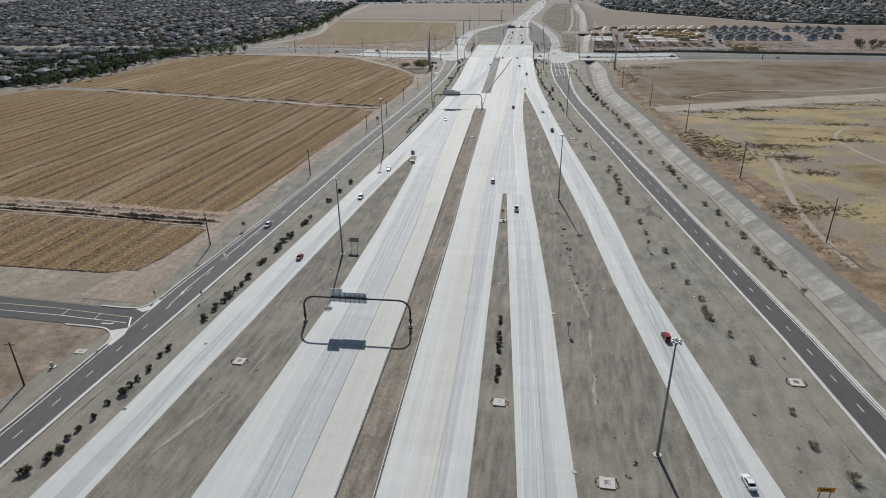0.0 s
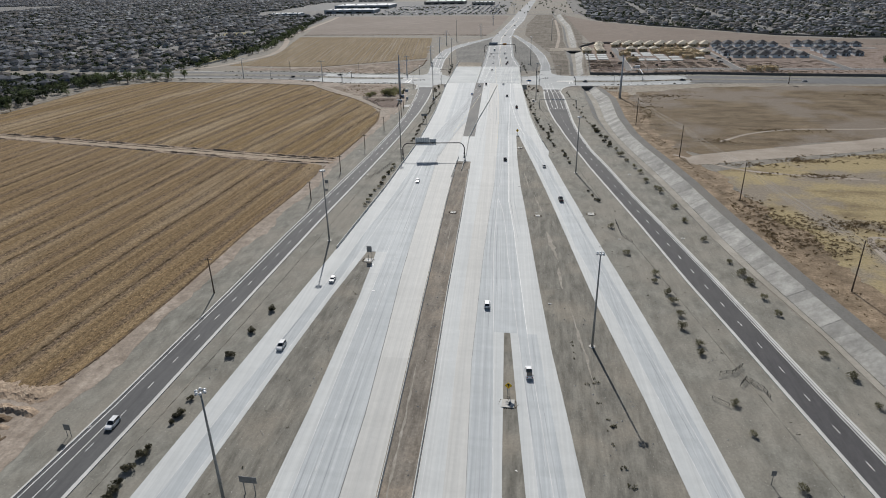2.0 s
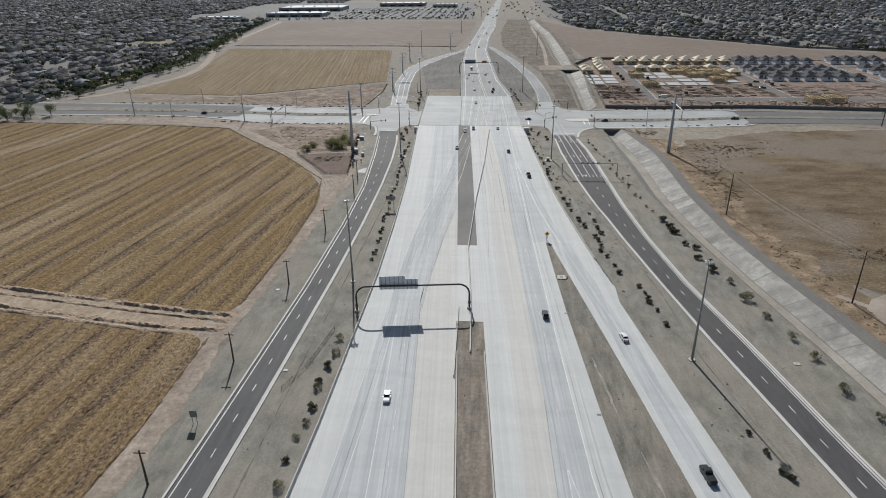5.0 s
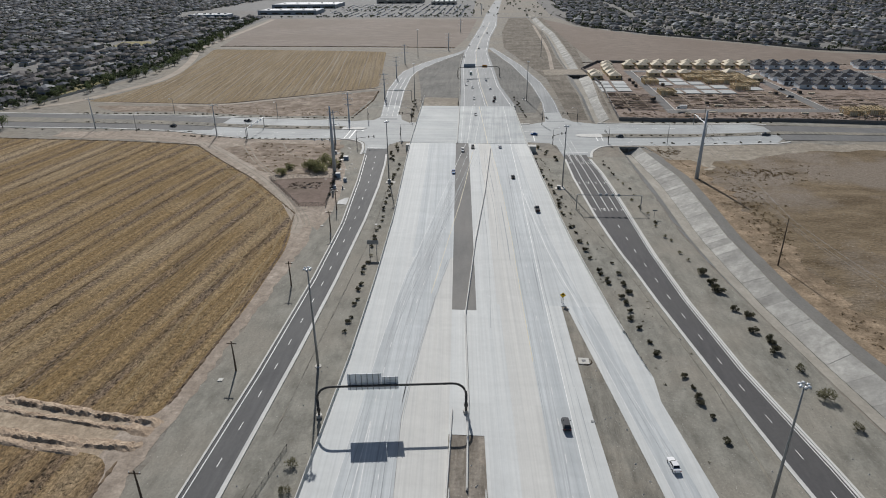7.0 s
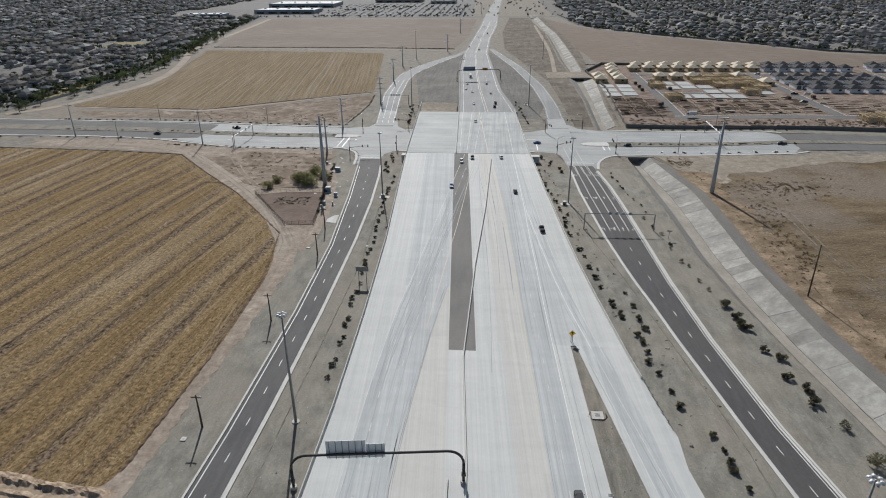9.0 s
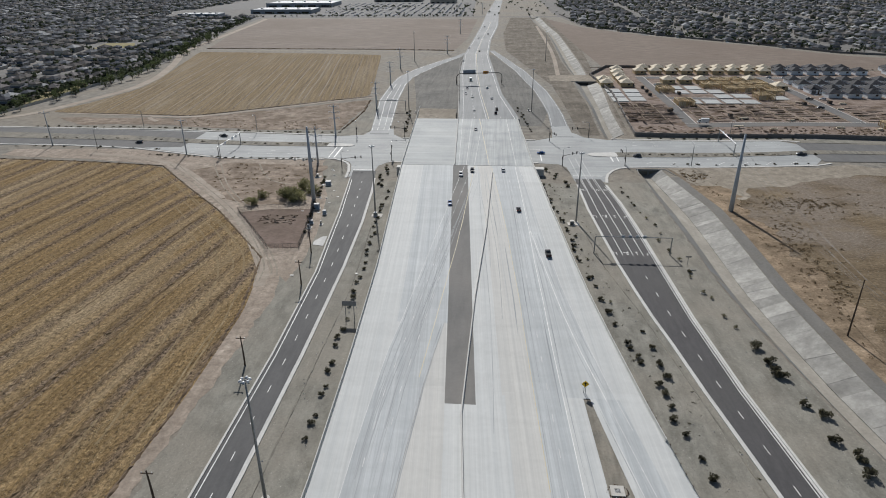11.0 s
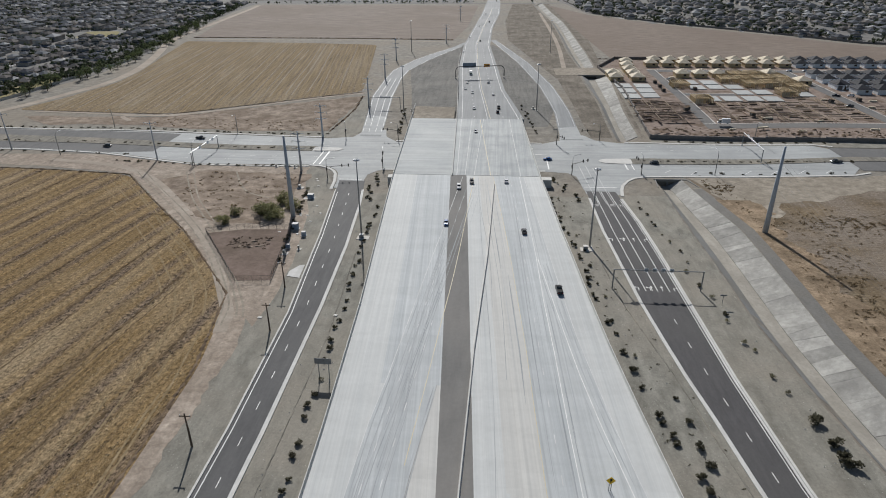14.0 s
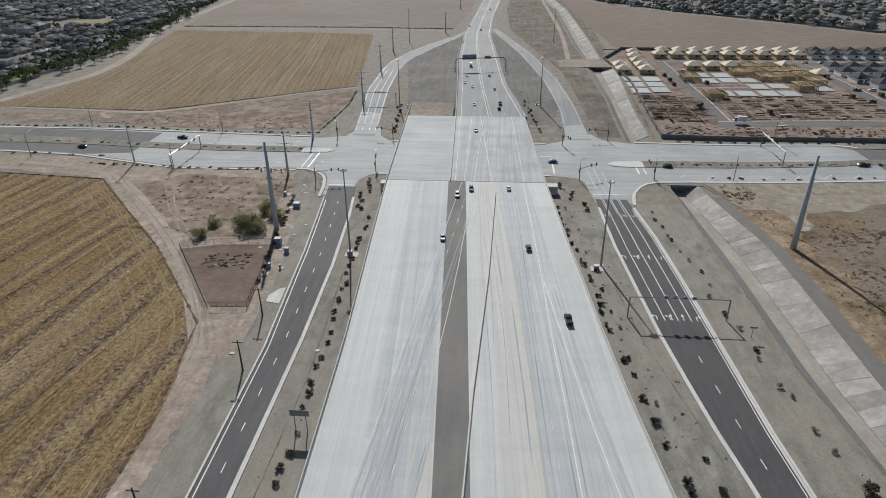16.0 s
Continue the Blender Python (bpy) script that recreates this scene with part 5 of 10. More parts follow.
street = structure(patch("cross_street", [(-330, 440.5), (-240, 441), (-185, 440.5), (-156, 438), (-124, 431.5), (-88, 432.6), (-85, 432.2), (-82.2, 430.7), (-79.8, 428.2), (-78.6, 425.4), (-77.4, 419.4), (-76.9, 413), (-69, 413), (-69.8, 419), (-69.6, 424.6), (-67.4, 428.2), (-66, 429), (-18, 430), (-11.5, 429), (-9.4, 426), (-8.2, 412), (0.9, 412),
                                          (1.2, 416), (2.0, 419.4), (4.0, 423.6), (6.3, 426), (9.8, 427.4), (16, 428.2), (68, 429.6), (72, 435), (72, 453.5), (68, 457.5), (8, 460), (0.5, 463), (-2.6, 469), (-10.6, 469), (-11.2, 462), (-18, 457.5), (-66, 458), (-70.5, 464), (-72, 473), (-79.6, 471), (-82, 463), (-90, 461),
                                          (-121, 463), (-181, 462), (-245, 464), (-330, 470)], 0.05, street_concrete), "pale concrete cross street and junctions", "street")
structure(patch("cross_street_old", [(-330, 440.6), (-240, 441.1), (-185, 440.7), (-156, 438.3), (-143, 441), (-143, 461.5), (-181, 461.8), (-245, 463.8), (-330, 469.8)], 0.06, asphalt_old), "older grey asphalt of the cross street", "street")
structure(patch("cross_street_east", [(72, 433), (130, 431), (400, 424), (400, 440), (130, 450), (72, 455)], 0.062, asphalt_old), "older grey asphalt of the cross street", "street")
structure(patch("street_median_1", [(-330, 452), (-220, 448.6), (-190, 447.6), (-141, 446.4), (-92, 446.2), (-88.5, 448.4), (-92, 451.4), (-141, 451.6), (-190, 454.6), (-220, 456.6), (-330, 461)], 0.16, median_soil), "planted gravel median of the cross street", "median")
structure(patch("street_median_2", [(8.6, 438.4), (14, 438.3), (60, 440.0), (74, 441.4), (130, 439.6), (130, 443.2), (74, 445.4), (58, 444.0), (15, 443.9), (8.6, 443.4)], 0.16, median_soil), "planted gravel median of the cross street", "median")
structure(patch("street_island_1", [(-92, 446.2), (-84, 446.6), (-82, 448.4), (-84, 450.0), (-92, 450.4)], 0.17, kerb_concrete), "raised concrete median nose", "median")
structure(patch("street_island_2", rounded([(-1.6, 440.6), (0.4, 438.6), (7.2, 438.1), (8.8, 438.3), (8.8, 443.5), (0.2, 442.6)], 1.6), 0.17, kerb_concrete), "raised concrete median nose", "median")
part("culvert_headwall", boxed(12.0, 21.0, 424.9, 425.3, -1.7, -1.02, 0.03), canal_concrete_shaded, street)
for x0, x1 in ((11.6, 12.8), (15.6, 16.1), (19.6, 21.6)):
    part("culvert_pier", boxed(x0, x1, 424.95, 425.25, -3.6, -1.7), canal_concrete_shaded, street)
ribbon("culvert_wing", [(12.3, 424.8), (11.8, 418.5)], 0.3, 0.12, canal_concrete_shaded, street, 1.5)
ribbon("culvert_wing", [(21.1, 424.8), (22.8, 419.5)], 0.3, 0.12, canal_concrete_shaded, street, 1.5)
structure(patch("verge_corner_1", [(-88, 431.8), (-82.6, 427), (-77.6, 416), (-76.4, 405), (-73, 386), (-70, 362), (-73.5, 362), (-75, 372), (-78.8, 395), (-84.5, 412), (-88.4, 427)], 0.035, verge_gravel), "grey gravel corner of the junction", "verge")
structure(patch("verge_corner_2", [(-84, 462), (-80, 472), (-84, 500), (-88, 530), (-90, 526), (-92.5, 470), (-120, 468), (-200, 468), (-200, 462.5), (-121, 463.4), (-90, 461.6)], 0.048, verge_gravel), "grey gravel verge of the cross street", "verge")
structure(patch("pavement_1", [(16.5, 458.4), (68, 457.6), (72, 455.4), (400, 440.4), (400, 449), (80, 461.5), (20, 464)], 0.04, verge_gravel), "gravel verge and pavement", "pavement")


# ---- kerbs and markings ----
def kerb(owner, at, y0, y1, width=0.3, height=0.16, z=sheet_z, name="kerb", material=None):
    return strip(name, shifted(at, -width / 2), shifted(at, width / 2), y0, y1, height, material or kerb_concrete, z=z, parent=owner, skirt=height)


kerb(front_1, shifted(left_front_r, 0.12), -60, 412, 0.26)
strip("gutter", shifted(left_front_r, -0.42), shifted(left_front_r, -0.012), -60, 412, 0.075, gutter_concrete, parent=front_1)
kerb(front_1, shifted(left_front_l, -0.2), 95.4, 412, 0.30)
kerb(front_1, shifted(left_front_l, -0.2), -60, 77, 0.30)
kerb(front_2, shifted(right_front_l, -0.12), -60, 409, 0.26)
strip("gutter", shifted(right_front_l, 0.012), shifted(right_front_l, 0.42), -60, 409, 0.075, gutter_concrete, parent=front_2)
strip("gutter", shifted(right_front_r, -0.2), shifted(right_front_r, 0.16), -60, 409, 0.075, gutter_concrete, parent=front_2)
kerb(front_2, shifted(right_front_r, 0.35), -60, 409, 0.36)


def marking(owner, at, y0, y1, width, material, z, lift):
    return strip("line_marking", shifted(at, -width / 2), shifted(at, width / 2), y0, y1, lift, material, z=z, parent=owner)


marking(front_1, shifted(left_front_l, 0.5), -60, 410, 0.14, white_paint, sheet_z, 0.075)
marking(front_2, shifted(right_front_r, -0.5), -60, 408, 0.13, white_paint, sheet_z, 0.075)
turn_lane = line([(92, -71.4), (100, -71.9), (133, -70.7)])
marking(front_1, turn_lane, 93, 110, 0.13, white_paint, sheet_z, 0.076)
marking(front_1, turn_lane, 113, 133, 0.13, white_paint, sheet_z, 0.076)
for f in (0.25, 0.5, 0.75):
    marking(front_2, between(right_front_l, right_front_r, f), 359, 414.2, 0.15, white_paint, sheet_z, 0.077)
for owner, at, y0, y1, w, m in ((ramp_1, left_edge_line, -60, 197, 0.11, worn_paint), (ramp_1, gore_line_a, -60, 197, 0.12, worn_paint), (carriage_2, gore_line_b, -60, 197, 0.12, worn_paint), (carriage_2, left_seam, -60, 197, 0.10, seal_and_opening_dark),
                                (merged_1, left_edge_line, 197, 417, 0.11, worn_paint), (merged_1, gore_line_a, 197, 274, 0.14, worn_paint), (merged_1, gore_line_b, 197, 274, 0.14, worn_paint), (merged_1, left_seam, 197, 328, 0.10, seam_grey),
                                (highway, left_yellow, 312, 417, 0.11, yellow_paint), (carriage_3, right_seam, -60, 165, 0.09, seam_grey), (carriage_3, right_line_a, -60, 165, 0.11, worn_paint), (carriage_3, shifted(main_r_l, 0.7), -60, 165, 0.09, worn_paint),
                                (carriage_4, right_line_b, -60, 165, 0.10, worn_paint), (carriage_4, right_line_c, -60, 165, 0.11, worn_paint), (merged_2, right_line_a, 165, 236, 0.13, worn_paint), (merged_2, right_line_b, 165, 236, 0.13, worn_paint),
                                (merged_2, right_line_c, 165, 417, 0.12, white_paint), (merged_2, right_seam, 165, 250, 0.10, seam_grey), (merged_2, right_seam, 290, 417, 0.10, yellow_paint), (ramp_2, ramp_line_a, -60, 302, 0.10, worn_paint),
                                (ramp_2, ramp_line_b, -60, 308, 0.09, worn_paint), (merged_2, ramp_line_b, 308, 369, 0.13, white_paint), (merged_2, ramp_line_c, 302, 417, 0.11, worn_paint)):
    marking(owner, at, y0, y1, w, m, deck_z, 0.085)
for dx in (1.4, 5.2, 9.4):
    marking(deck, line([(418, -44.0 + dx * 0.6), (479, -46.6 + dx)]), 418, 479, 0.13, worn_paint, deck_z, 0.1)
marking(deck, line([(418, -33.8), (479, -38.5)]), 418, 479, 0.16, yellow_paint, deck_z, 0.1)
marking(deck, line([(418, -25.6), (479, -28.0)]), 418, 479, 0.14, worn_paint, deck_z, 0.1)
for f, m in ((0.08, worn_paint), (0.46, worn_paint), (0.5, yellow_paint), (0.92, white_paint)):
    marking(far_road, between(far_l, far_r, f), 479, 900, 0.15, m, deck_z, 0.11)
# long dark wheel paths worn into the driven lanes, broken and fading
path_rng = random.Random(8)


def on_median(x, y):
    return y > 300 and main_l_r(y) - 0.2 < x < main_r_l(y) + 0.2


def wheel_paths(owner, at, y0, y1, offsets, size=0.2):
    for d in offsets:
        y = y0 + path_rng.uniform(0, 14)
        while y < y1 - 8:
            far = min(y + path_rng.uniform(16, 60), y1)
            w = size * path_rng.uniform(0.35, 1.25)
            d0, d1 = d + path_rng.uniform(-0.18, 0.18), d + path_rng.uniform(-0.18, 0.18)
            if on_median(at(far) + d1, far) or on_median(at(y) + d0, y):
                y = far + 2
                continue
            n = max(int((far - y) / 4), 3)
            vs = []
            for i in range(n + 1):
                t = i / n
                yy = y + (far - y) * t
                x = at(yy) + d0 + (d1 - d0) * t
                ww = w * (0.12 + 0.88 * math.sin(math.pi * t) ** 0.5) * 0.5
                vs += [(x - ww, yy, main_z(yy) + 0.0815), (x + ww, yy, main_z(yy) + 0.0815)]
            raw("tyre_mark", vs, [(2 * i, 2 * i + 1, 2 * i + 3, 2 * i + 2) for i in range(n)], path_rng.choice((tyre_marks, tyre_faint, tyre_faint)), owner)
            y = far + path_rng.uniform(-4, 10)


for owner, at, y0, y1, offsets in ((ramp_1, left_edge_line, 40, 197, (0.5, 1.5)), (ramp_2, ramp_line_b, 40, 306, (-1.5, -0.5, 0.5)), (carriage_2, gore_line_b, 40, 197, (0.6, 1.7, 2.6, 3.7)), (carriage_3, right_line_a, 40, 165, (-0.6, -1.7)), (carriage_4, right_line_c, 40, 165, (-1.6, -0.6, 0.8)),
                                   (merged_1, left_edge_line, 197, 410, (0.5, 1.5)), (merged_1, left_dash_a, 276, 412, (-0.6, 0.05, 0.6, 1.6)), (merged_1, left_dash_b, 197, 412, (-0.5, 0.1, 0.6, 1.7)), (merged_1, left_seam, 262, 328, (-0.5, 0.1)),
                                   (merged_2, right_line_a, 165, 412, (-1.7, -0.9, -0.3, 0.6, 1.6)), (merged_2, right_line_c, 200, 412, (0.6, 1.6)), (merged_2, ramp_line_b, 309, 368, (-0.6, 0.7, 1.4)), (merged_2, right_seam, 320, 412, (-2.2, -1.0, 0.3))):
    wheel_paths(owner, at, y0, y1, offsets)
# curving sweeps where traffic shifts lanes before the bridge
for k in range(12):
    y0, y1 = path_rng.uniform(280, 330), path_rng.uniform(375, 415)
    o0, o1 = path_rng.uniform(-0.6, 2.2), path_rng.uniform(-1.5, 2.6)
    pts = [(left_dash_a(y0 + (y1 - y0) * i / 10) + o0 + (o1 - o0) * ease(i / 10), y0 + (y1 - y0) * i / 10) for i in range(11)]
    pts = [q for q in pts if not on_median(*q)]
    if len(pts) < 4:
        continue
    ribbon("tyre_mark", pts, path_rng.uniform(0.05, 0.13), 0.0825 + 0.0002 * k, tyre_marks, highway, z=deck_z)
for x0, y0, x1, y1 in ((-31.5, 300, -36.5, 415), (-30.2, 330, -35.0, 415), (-32.6, 350, -37.0, 416)):
    ribbon("tyre_mark", [(x0 + (x1 - x0) * i / 10 + 0.5 * math.sin(i * 0.6), y0 + (y1 - y0) * i / 10) for i in range(11)], 0.09, 0.083, tyre_marks, highway, z=deck_z)


def stop_bar(owner, x0, x1, y0, y1, lift=0.08, name="stop_line"):
    vs = [(x, y, ground_z(x, y) + lift) for x, y in ((x0, y0), (x1, y0), (x1, y1), (x0, y1))]
    raw(name, vs, [(0, 1, 2, 3)], white_paint, owner)


stop_bar(street, -86.4, -85.9, 433, 446)
stop_bar(street, -88.2, -87.9, 433, 446)
stop_bar(street, 6.0, 6.5, 433, 443)
stop_bar(street, 8.0, 8.3, 433, 443)
stop_bar(street, -17.0, -16.6, 432, 444)
stop_bar(street, -20.0, -16.6, 446.0, 446.3)
stop_bar(street, -8.2, 0.6, 417.4, 417.8)
stop_bar(street, -77.0, -70.4, 420.2, 420.5)
for y in (436.5, 440.2, 452.6, 456.4):
    for i in range(8):
        stop_bar(street, 16 + i * 6.9, 17.8 + i * 6.9, y, y + 0.13, name="lane_dash")
        stop_bar(street, -138 + i * 6.9, -136.2 + i * 6.9, y, y + 0.13, name="lane_dash")

for a, b in [((16.5, 430.9), (18.7, 433.2)), ((23.1, 429.2), (26.0, 432.9)), ((31.2, 430.6), (33.8, 433.1)), ((38.6, 430.4), (41.4, 433.3)), ((45.8, 430.3), (48.7, 433.2)), ((53.4, 430.6), (56.4, 433.5)), ((61.0, 431.0), (63.8, 433.7))]:
    ribbon("line_marking", [a, b], 0.2, 0.082, white_paint, street)
for x, ya, yb in ((-6.1, 405, 436), (-4.1, 405, 436), (-2.2, 405, 434)):
    ribbon("line_marking", [(x, ya), (x - 1.6, yb)], 0.13, 0.083, worn_paint, street)

r3_l, r3_r = line([(466, -80.0), (522, -86.0), (560, -86.6), (581, -86.0), (610, -79.5), (634, -71.0), (660, -60.0)]), line([(466, -72.6), (522, -77.0), (560, -78.6), (581, -77.6), (610, -71.0), (634, -64.0), (660, -55.2)])
for f in (0.06, 0.34, 0.66, 0.94):
    marking(ramp_3, between(r3_l, r3_r, f), 470, 560 if 0.1 < f < 0.9 else 655, 0.14, white_paint, sheet_z, 0.085)
patch("concrete_apron", [(-80.0, 466), (-82.6, 492), (-74.6, 490), (-72.6, 466)], 0.078, street_concrete, parent=ramp_3)
r4_l, r4_r = line([(464, -10.6), (498, -10.3), (546, -13.8), (606, -22.0), (690, -37.8)]), line([(464, -3.2), (498, -4.0), (546, -7.6), (606, -16.2), (690, -34.0)])
for f in (0.08, 0.92):
    marking(ramp_4, between(r4_l, r4_r, f), 480, 680, 0.13, worn_paint, sheet_z, 0.085)
patch("concrete_apron", [(-10.6, 464), (-10.4, 478), (-3.6, 480), (-3.2, 464)], 0.078, street_concrete, parent=ramp_4)

# two-lane dashes, one object each
dash_mesh = bpy.data.meshes.new("lane_dash")
dash_mesh.from_pydata([(-0.055, -0.85, 0), (0.055, -0.85, 0), (0.055, 0.85, 0), (-0.055, 0.85, 0)], [], [(0, 1, 2, 3)])
dash_mesh.materials.append(white_paint)


worn_dash = dash_mesh.copy()
worn_dash.materials.clear()
worn_dash.materials.append(worn_paint)


def dashes(owner, at, y0, y1, gap, z, lift, size=1.0):
    y = y0
    while y < y1:
        d = new("lane_dash", worn_dash if z is deck_z else dash_mesh)
        d.parent = owner
        d.matrix_basis = pose(at(y), y, z(at(y), y) + lift, 0, 0, -math.degrees(math.atan2(at(y + 2) - at(y - 2), 4))) @ Matrix.Diagonal((1, size, 1, 1))
        y += gap


dashes(front_1, between(left_front_l, left_front_r, 0.5), 20.8, 410, 7.17, sheet_z, 0.078)
dashes(front_2, between(right_front_l, right_front_r, 0.5), 25.6, 354, 7.02, sheet_z, 0.078)
dashes(carriage_2, left_dash_b, 20, 196, 3.5, deck_z, 0.088, 0.6)
dashes(merged_1, left_dash_b, 197, 272, 3.5, deck_z, 0.088, 0.6)
dashes(merged_1, left_dash_b, 273, 345, 7.15, deck_z, 0.088)
dashes(merged_1, left_dash_a, 279, 412, 7.2, deck_z, 0.088)
dashes(merged_2, right_line_a, 240, 415, 7.1, deck_z, 0.088)
dashes(far_road, between(far_l, far_r, 0.27), 482, 700, 6.9, deck_z, 0.112)
dashes(far_road, between(far_l, far_r, 0.7), 482, 700, 6.9, deck_z, 0.112)
canal_panels(canal, -60, 425.2, 3.2)
canal_panels(far_canal, 468, 568, 5.6)
canal_panels(far_canal, 592, 960, 5.6)
crossing = structure(patch("canal_crossing", [(-4, 571), (3, 570.6), (24, 570.6), (30, 573), (30, 588), (22, 590.5), (3, 590.5), (-4, 588)], 0.12, pale_soil), "dirt crossing over the canal", "track")
part("headwall", boxed(6.6, 21.6, 570.2, 570.7, -1.9, 0.3, 0.03), canal_concrete_shaded, crossing)
# No hole is cut: a black box stands for the shade inside the culvert.
part("culvert_mouth_shade", boxed(9.4, 15.6, 569.9, 570.15, -1.8, -0.3), legend_and_hole_black, crossing, "black box painted as the shade in a square culvert mouth")

# pavements along the cross street and rutted dirt paths
for k, pts in enumerate(([(-330, 471), (-245, 465.2), (-181, 463.2), (-121, 464.2), (-92, 462.2)], [(-330, 439.6), (-240, 440), (-185, 439.6), (-157, 437.2), (-125, 430.6), (-89, 431.0)], [(10, 461.0), (68, 458.6), (74, 456)], [(0.9, 411), (1.6, 416), (2.5, 419.4), (4.5, 423.2), (6.6, 425.5), (9.8, 426.9), (18, 427.6), (68, 429.0), (73, 431)],
                         [(-89, 432.0), (-85.4, 431.6), (-82.8, 430.0), (-80.4, 427.4), (-79.2, 424.8), (-78.0, 419), (-77.4, 412)], [(-66.6, 429.4), (-18, 430.2)], [(-66.4, 459), (-17.4, 458.4)])):
    structure(ribbon("pavement_%d" % (k + 2), pts, 0.85, 0.14, kerb_concrete, None, 0.2), "pale concrete kerb and pavement of the street", "pavement")
for k, (pts, w) in enumerate((([(-244, 474), (-233, 486), (-228, 498), (-223, 520), (-218.5, 545), (-222, 578), (-232, 615), (-242, 645), (-252, 672), (-258, 705), (-275, 867), (-284, 940)], 4.6), ([(4.2, 864), (5.2, 740), (4.7, 664), (1.4, 586)], 2.4), ([(-170, 476), (-176, 483), (-163, 485.2), (-147, 492), (-112, 515), (-93.5, 525)], 1.8), ([(75, 215), (68, 216), (66, 200), (63.3, 183), (60.5, 155), (62, 130)], 1.5), ([(-79.0, 340), (-82.0, 350), (-100.5, 380.5), (-136, 421), (-170, 430)], 2.4), ([(36, 286), (44, 278), (58, 268), (90, 262)], 1.4),
                              ([(110, 262), (96, 240), (98, 214), (110, 190)], 1.2), ([(56, 305), (70, 318), (90, 326), (125, 330), (170, 350)], 1.4))):
    structure(ribbon("dirt_path_%d" % (k + 1), smooth_path(pts), w, 0.065, pale_track), "pale worn dirt path", "track")

# lane arrows and words on the frontage road before the junction
def arrow(owner, x, y, turn_to):
    """A painted lane arrow; turn_to -1 left, 0 ahead, 1 right."""
    z = ground_z(x, y) + 0.082
    shaft = [(-0.07, -0.9), (0.07, -0.9), (0.07, 0.3), (-0.07, 0.3)]
    if turn_to == 0:
        head = [(-0.28, 0.3), (0.28, 0.3), (0.0, 1.0)]
    else:
        shaft += [(0.07 * turn_to, 0.16), (0.07 * turn_to, 0.3), (0.45 * turn_to, 0.36), (0.45 * turn_to, 0.22)]
        head = [(0.45 * turn_to, -0.02), (0.45 * turn_to, 0.60), (0.85 * turn_to, 0.29)]
    vs = [(x + a, y + b, z) for a, b in shaft + head]
    fs = [tuple(range(i, i + 4)) for i in range(0, len(shaft), 4)] + [tuple(range(len(shaft), len(shaft) + 3))]
    raw("lane_arrow", vs, fs, white_paint, owner)


for y in (360.1, 382.3):
    for f, d in ((0.12, -1), (0.37, -1), (0.37, 0), (0.62, 0), (0.87, 1)):
        arrow(front_2, between(right_front_l, right_front_r, f)(y) + (0.25 if f == 0.37 and d == 0 else 0), y, d)
for x, y, d in ((-71.4, 98.0, 1), (-72.4, 132.0, 1), (-72.0, 116.0, 1)):
    arrow(front_1, x, y, -d)
for f in (0.12, 0.62, 0.87):
    y = 403.6
    x = between(right_front_l, right_front_r, f)(y)
    word = bpy.data.curves.new("lane_word", "FONT")
    word.body = "ONLY"
    word.align_x = "CENTER"
    word.size = 1.0
    word.materials.append(white_paint)
    ob = new("lane_word", word)
    ob.parent = front_2
    ob.matrix_basis = pose(x, y, ground_z(x, y) + 0.085) @ Matrix.Diagonal((0.55, 1.6, 1, 1))


# crusty furrow ridges in the mown fields
furrow_soil = surf("furrow_clods", (0.075, 0.052, 0.032), (0.16, 0.115, 0.07), 1.1, rough=1.0, c3=(0.22, 0.16, 0.095), scale3=0.3, mix3=0.8, spec=0.05, grain=(2.0, 0.3), detail=8.0)


def furrows(name, x_at, spacing, count, y0, y1, clip, seed, width=0.75, height=0.2, lean=0.055, y_mid=240):
    rng = random.Random(seed)
    vs, fs = [], []
    for k in range(count):
        x0 = x_at - spacing * k + rng.uniform(-0.8, 0.8)
        y = y0
        prev = False
        while y < y1:
            x = x0 + lean * (y - y_mid) + 0.25 * math.sin(y / 9 + k)
            gap = noise.noise(Vector((x * 0.3, y * 0.07, seed))) < -0.22
            if clip(x, y) and not gap:
                w, h = width * rng.uniform(0.35, 1.3), height * rng.uniform(0.2, 1.3)
                j = rng.uniform(-0.2, 0.2)
                g = ground_z(x, y) + 0.04
                vs += [(x + j - w / 2, y, g), (x + j - w * 0.1, y, g + h), (x + j + w * 0.2, y, g + h * 0.8), (x + j + w / 2, y, g)]
                q = len(vs) - 4
                if prev:
                    fs += [(q - 4 + i, q - 3 + i, q + 1 + i, q + i) for i in range(3)]
                prev = True
            else:
                prev = False
            y += 0.7
    return tagged(raw(name, vs, fs, furrow_soil), "dark crusty furrow ridges in the mown field", "furrows", kind="stuff")


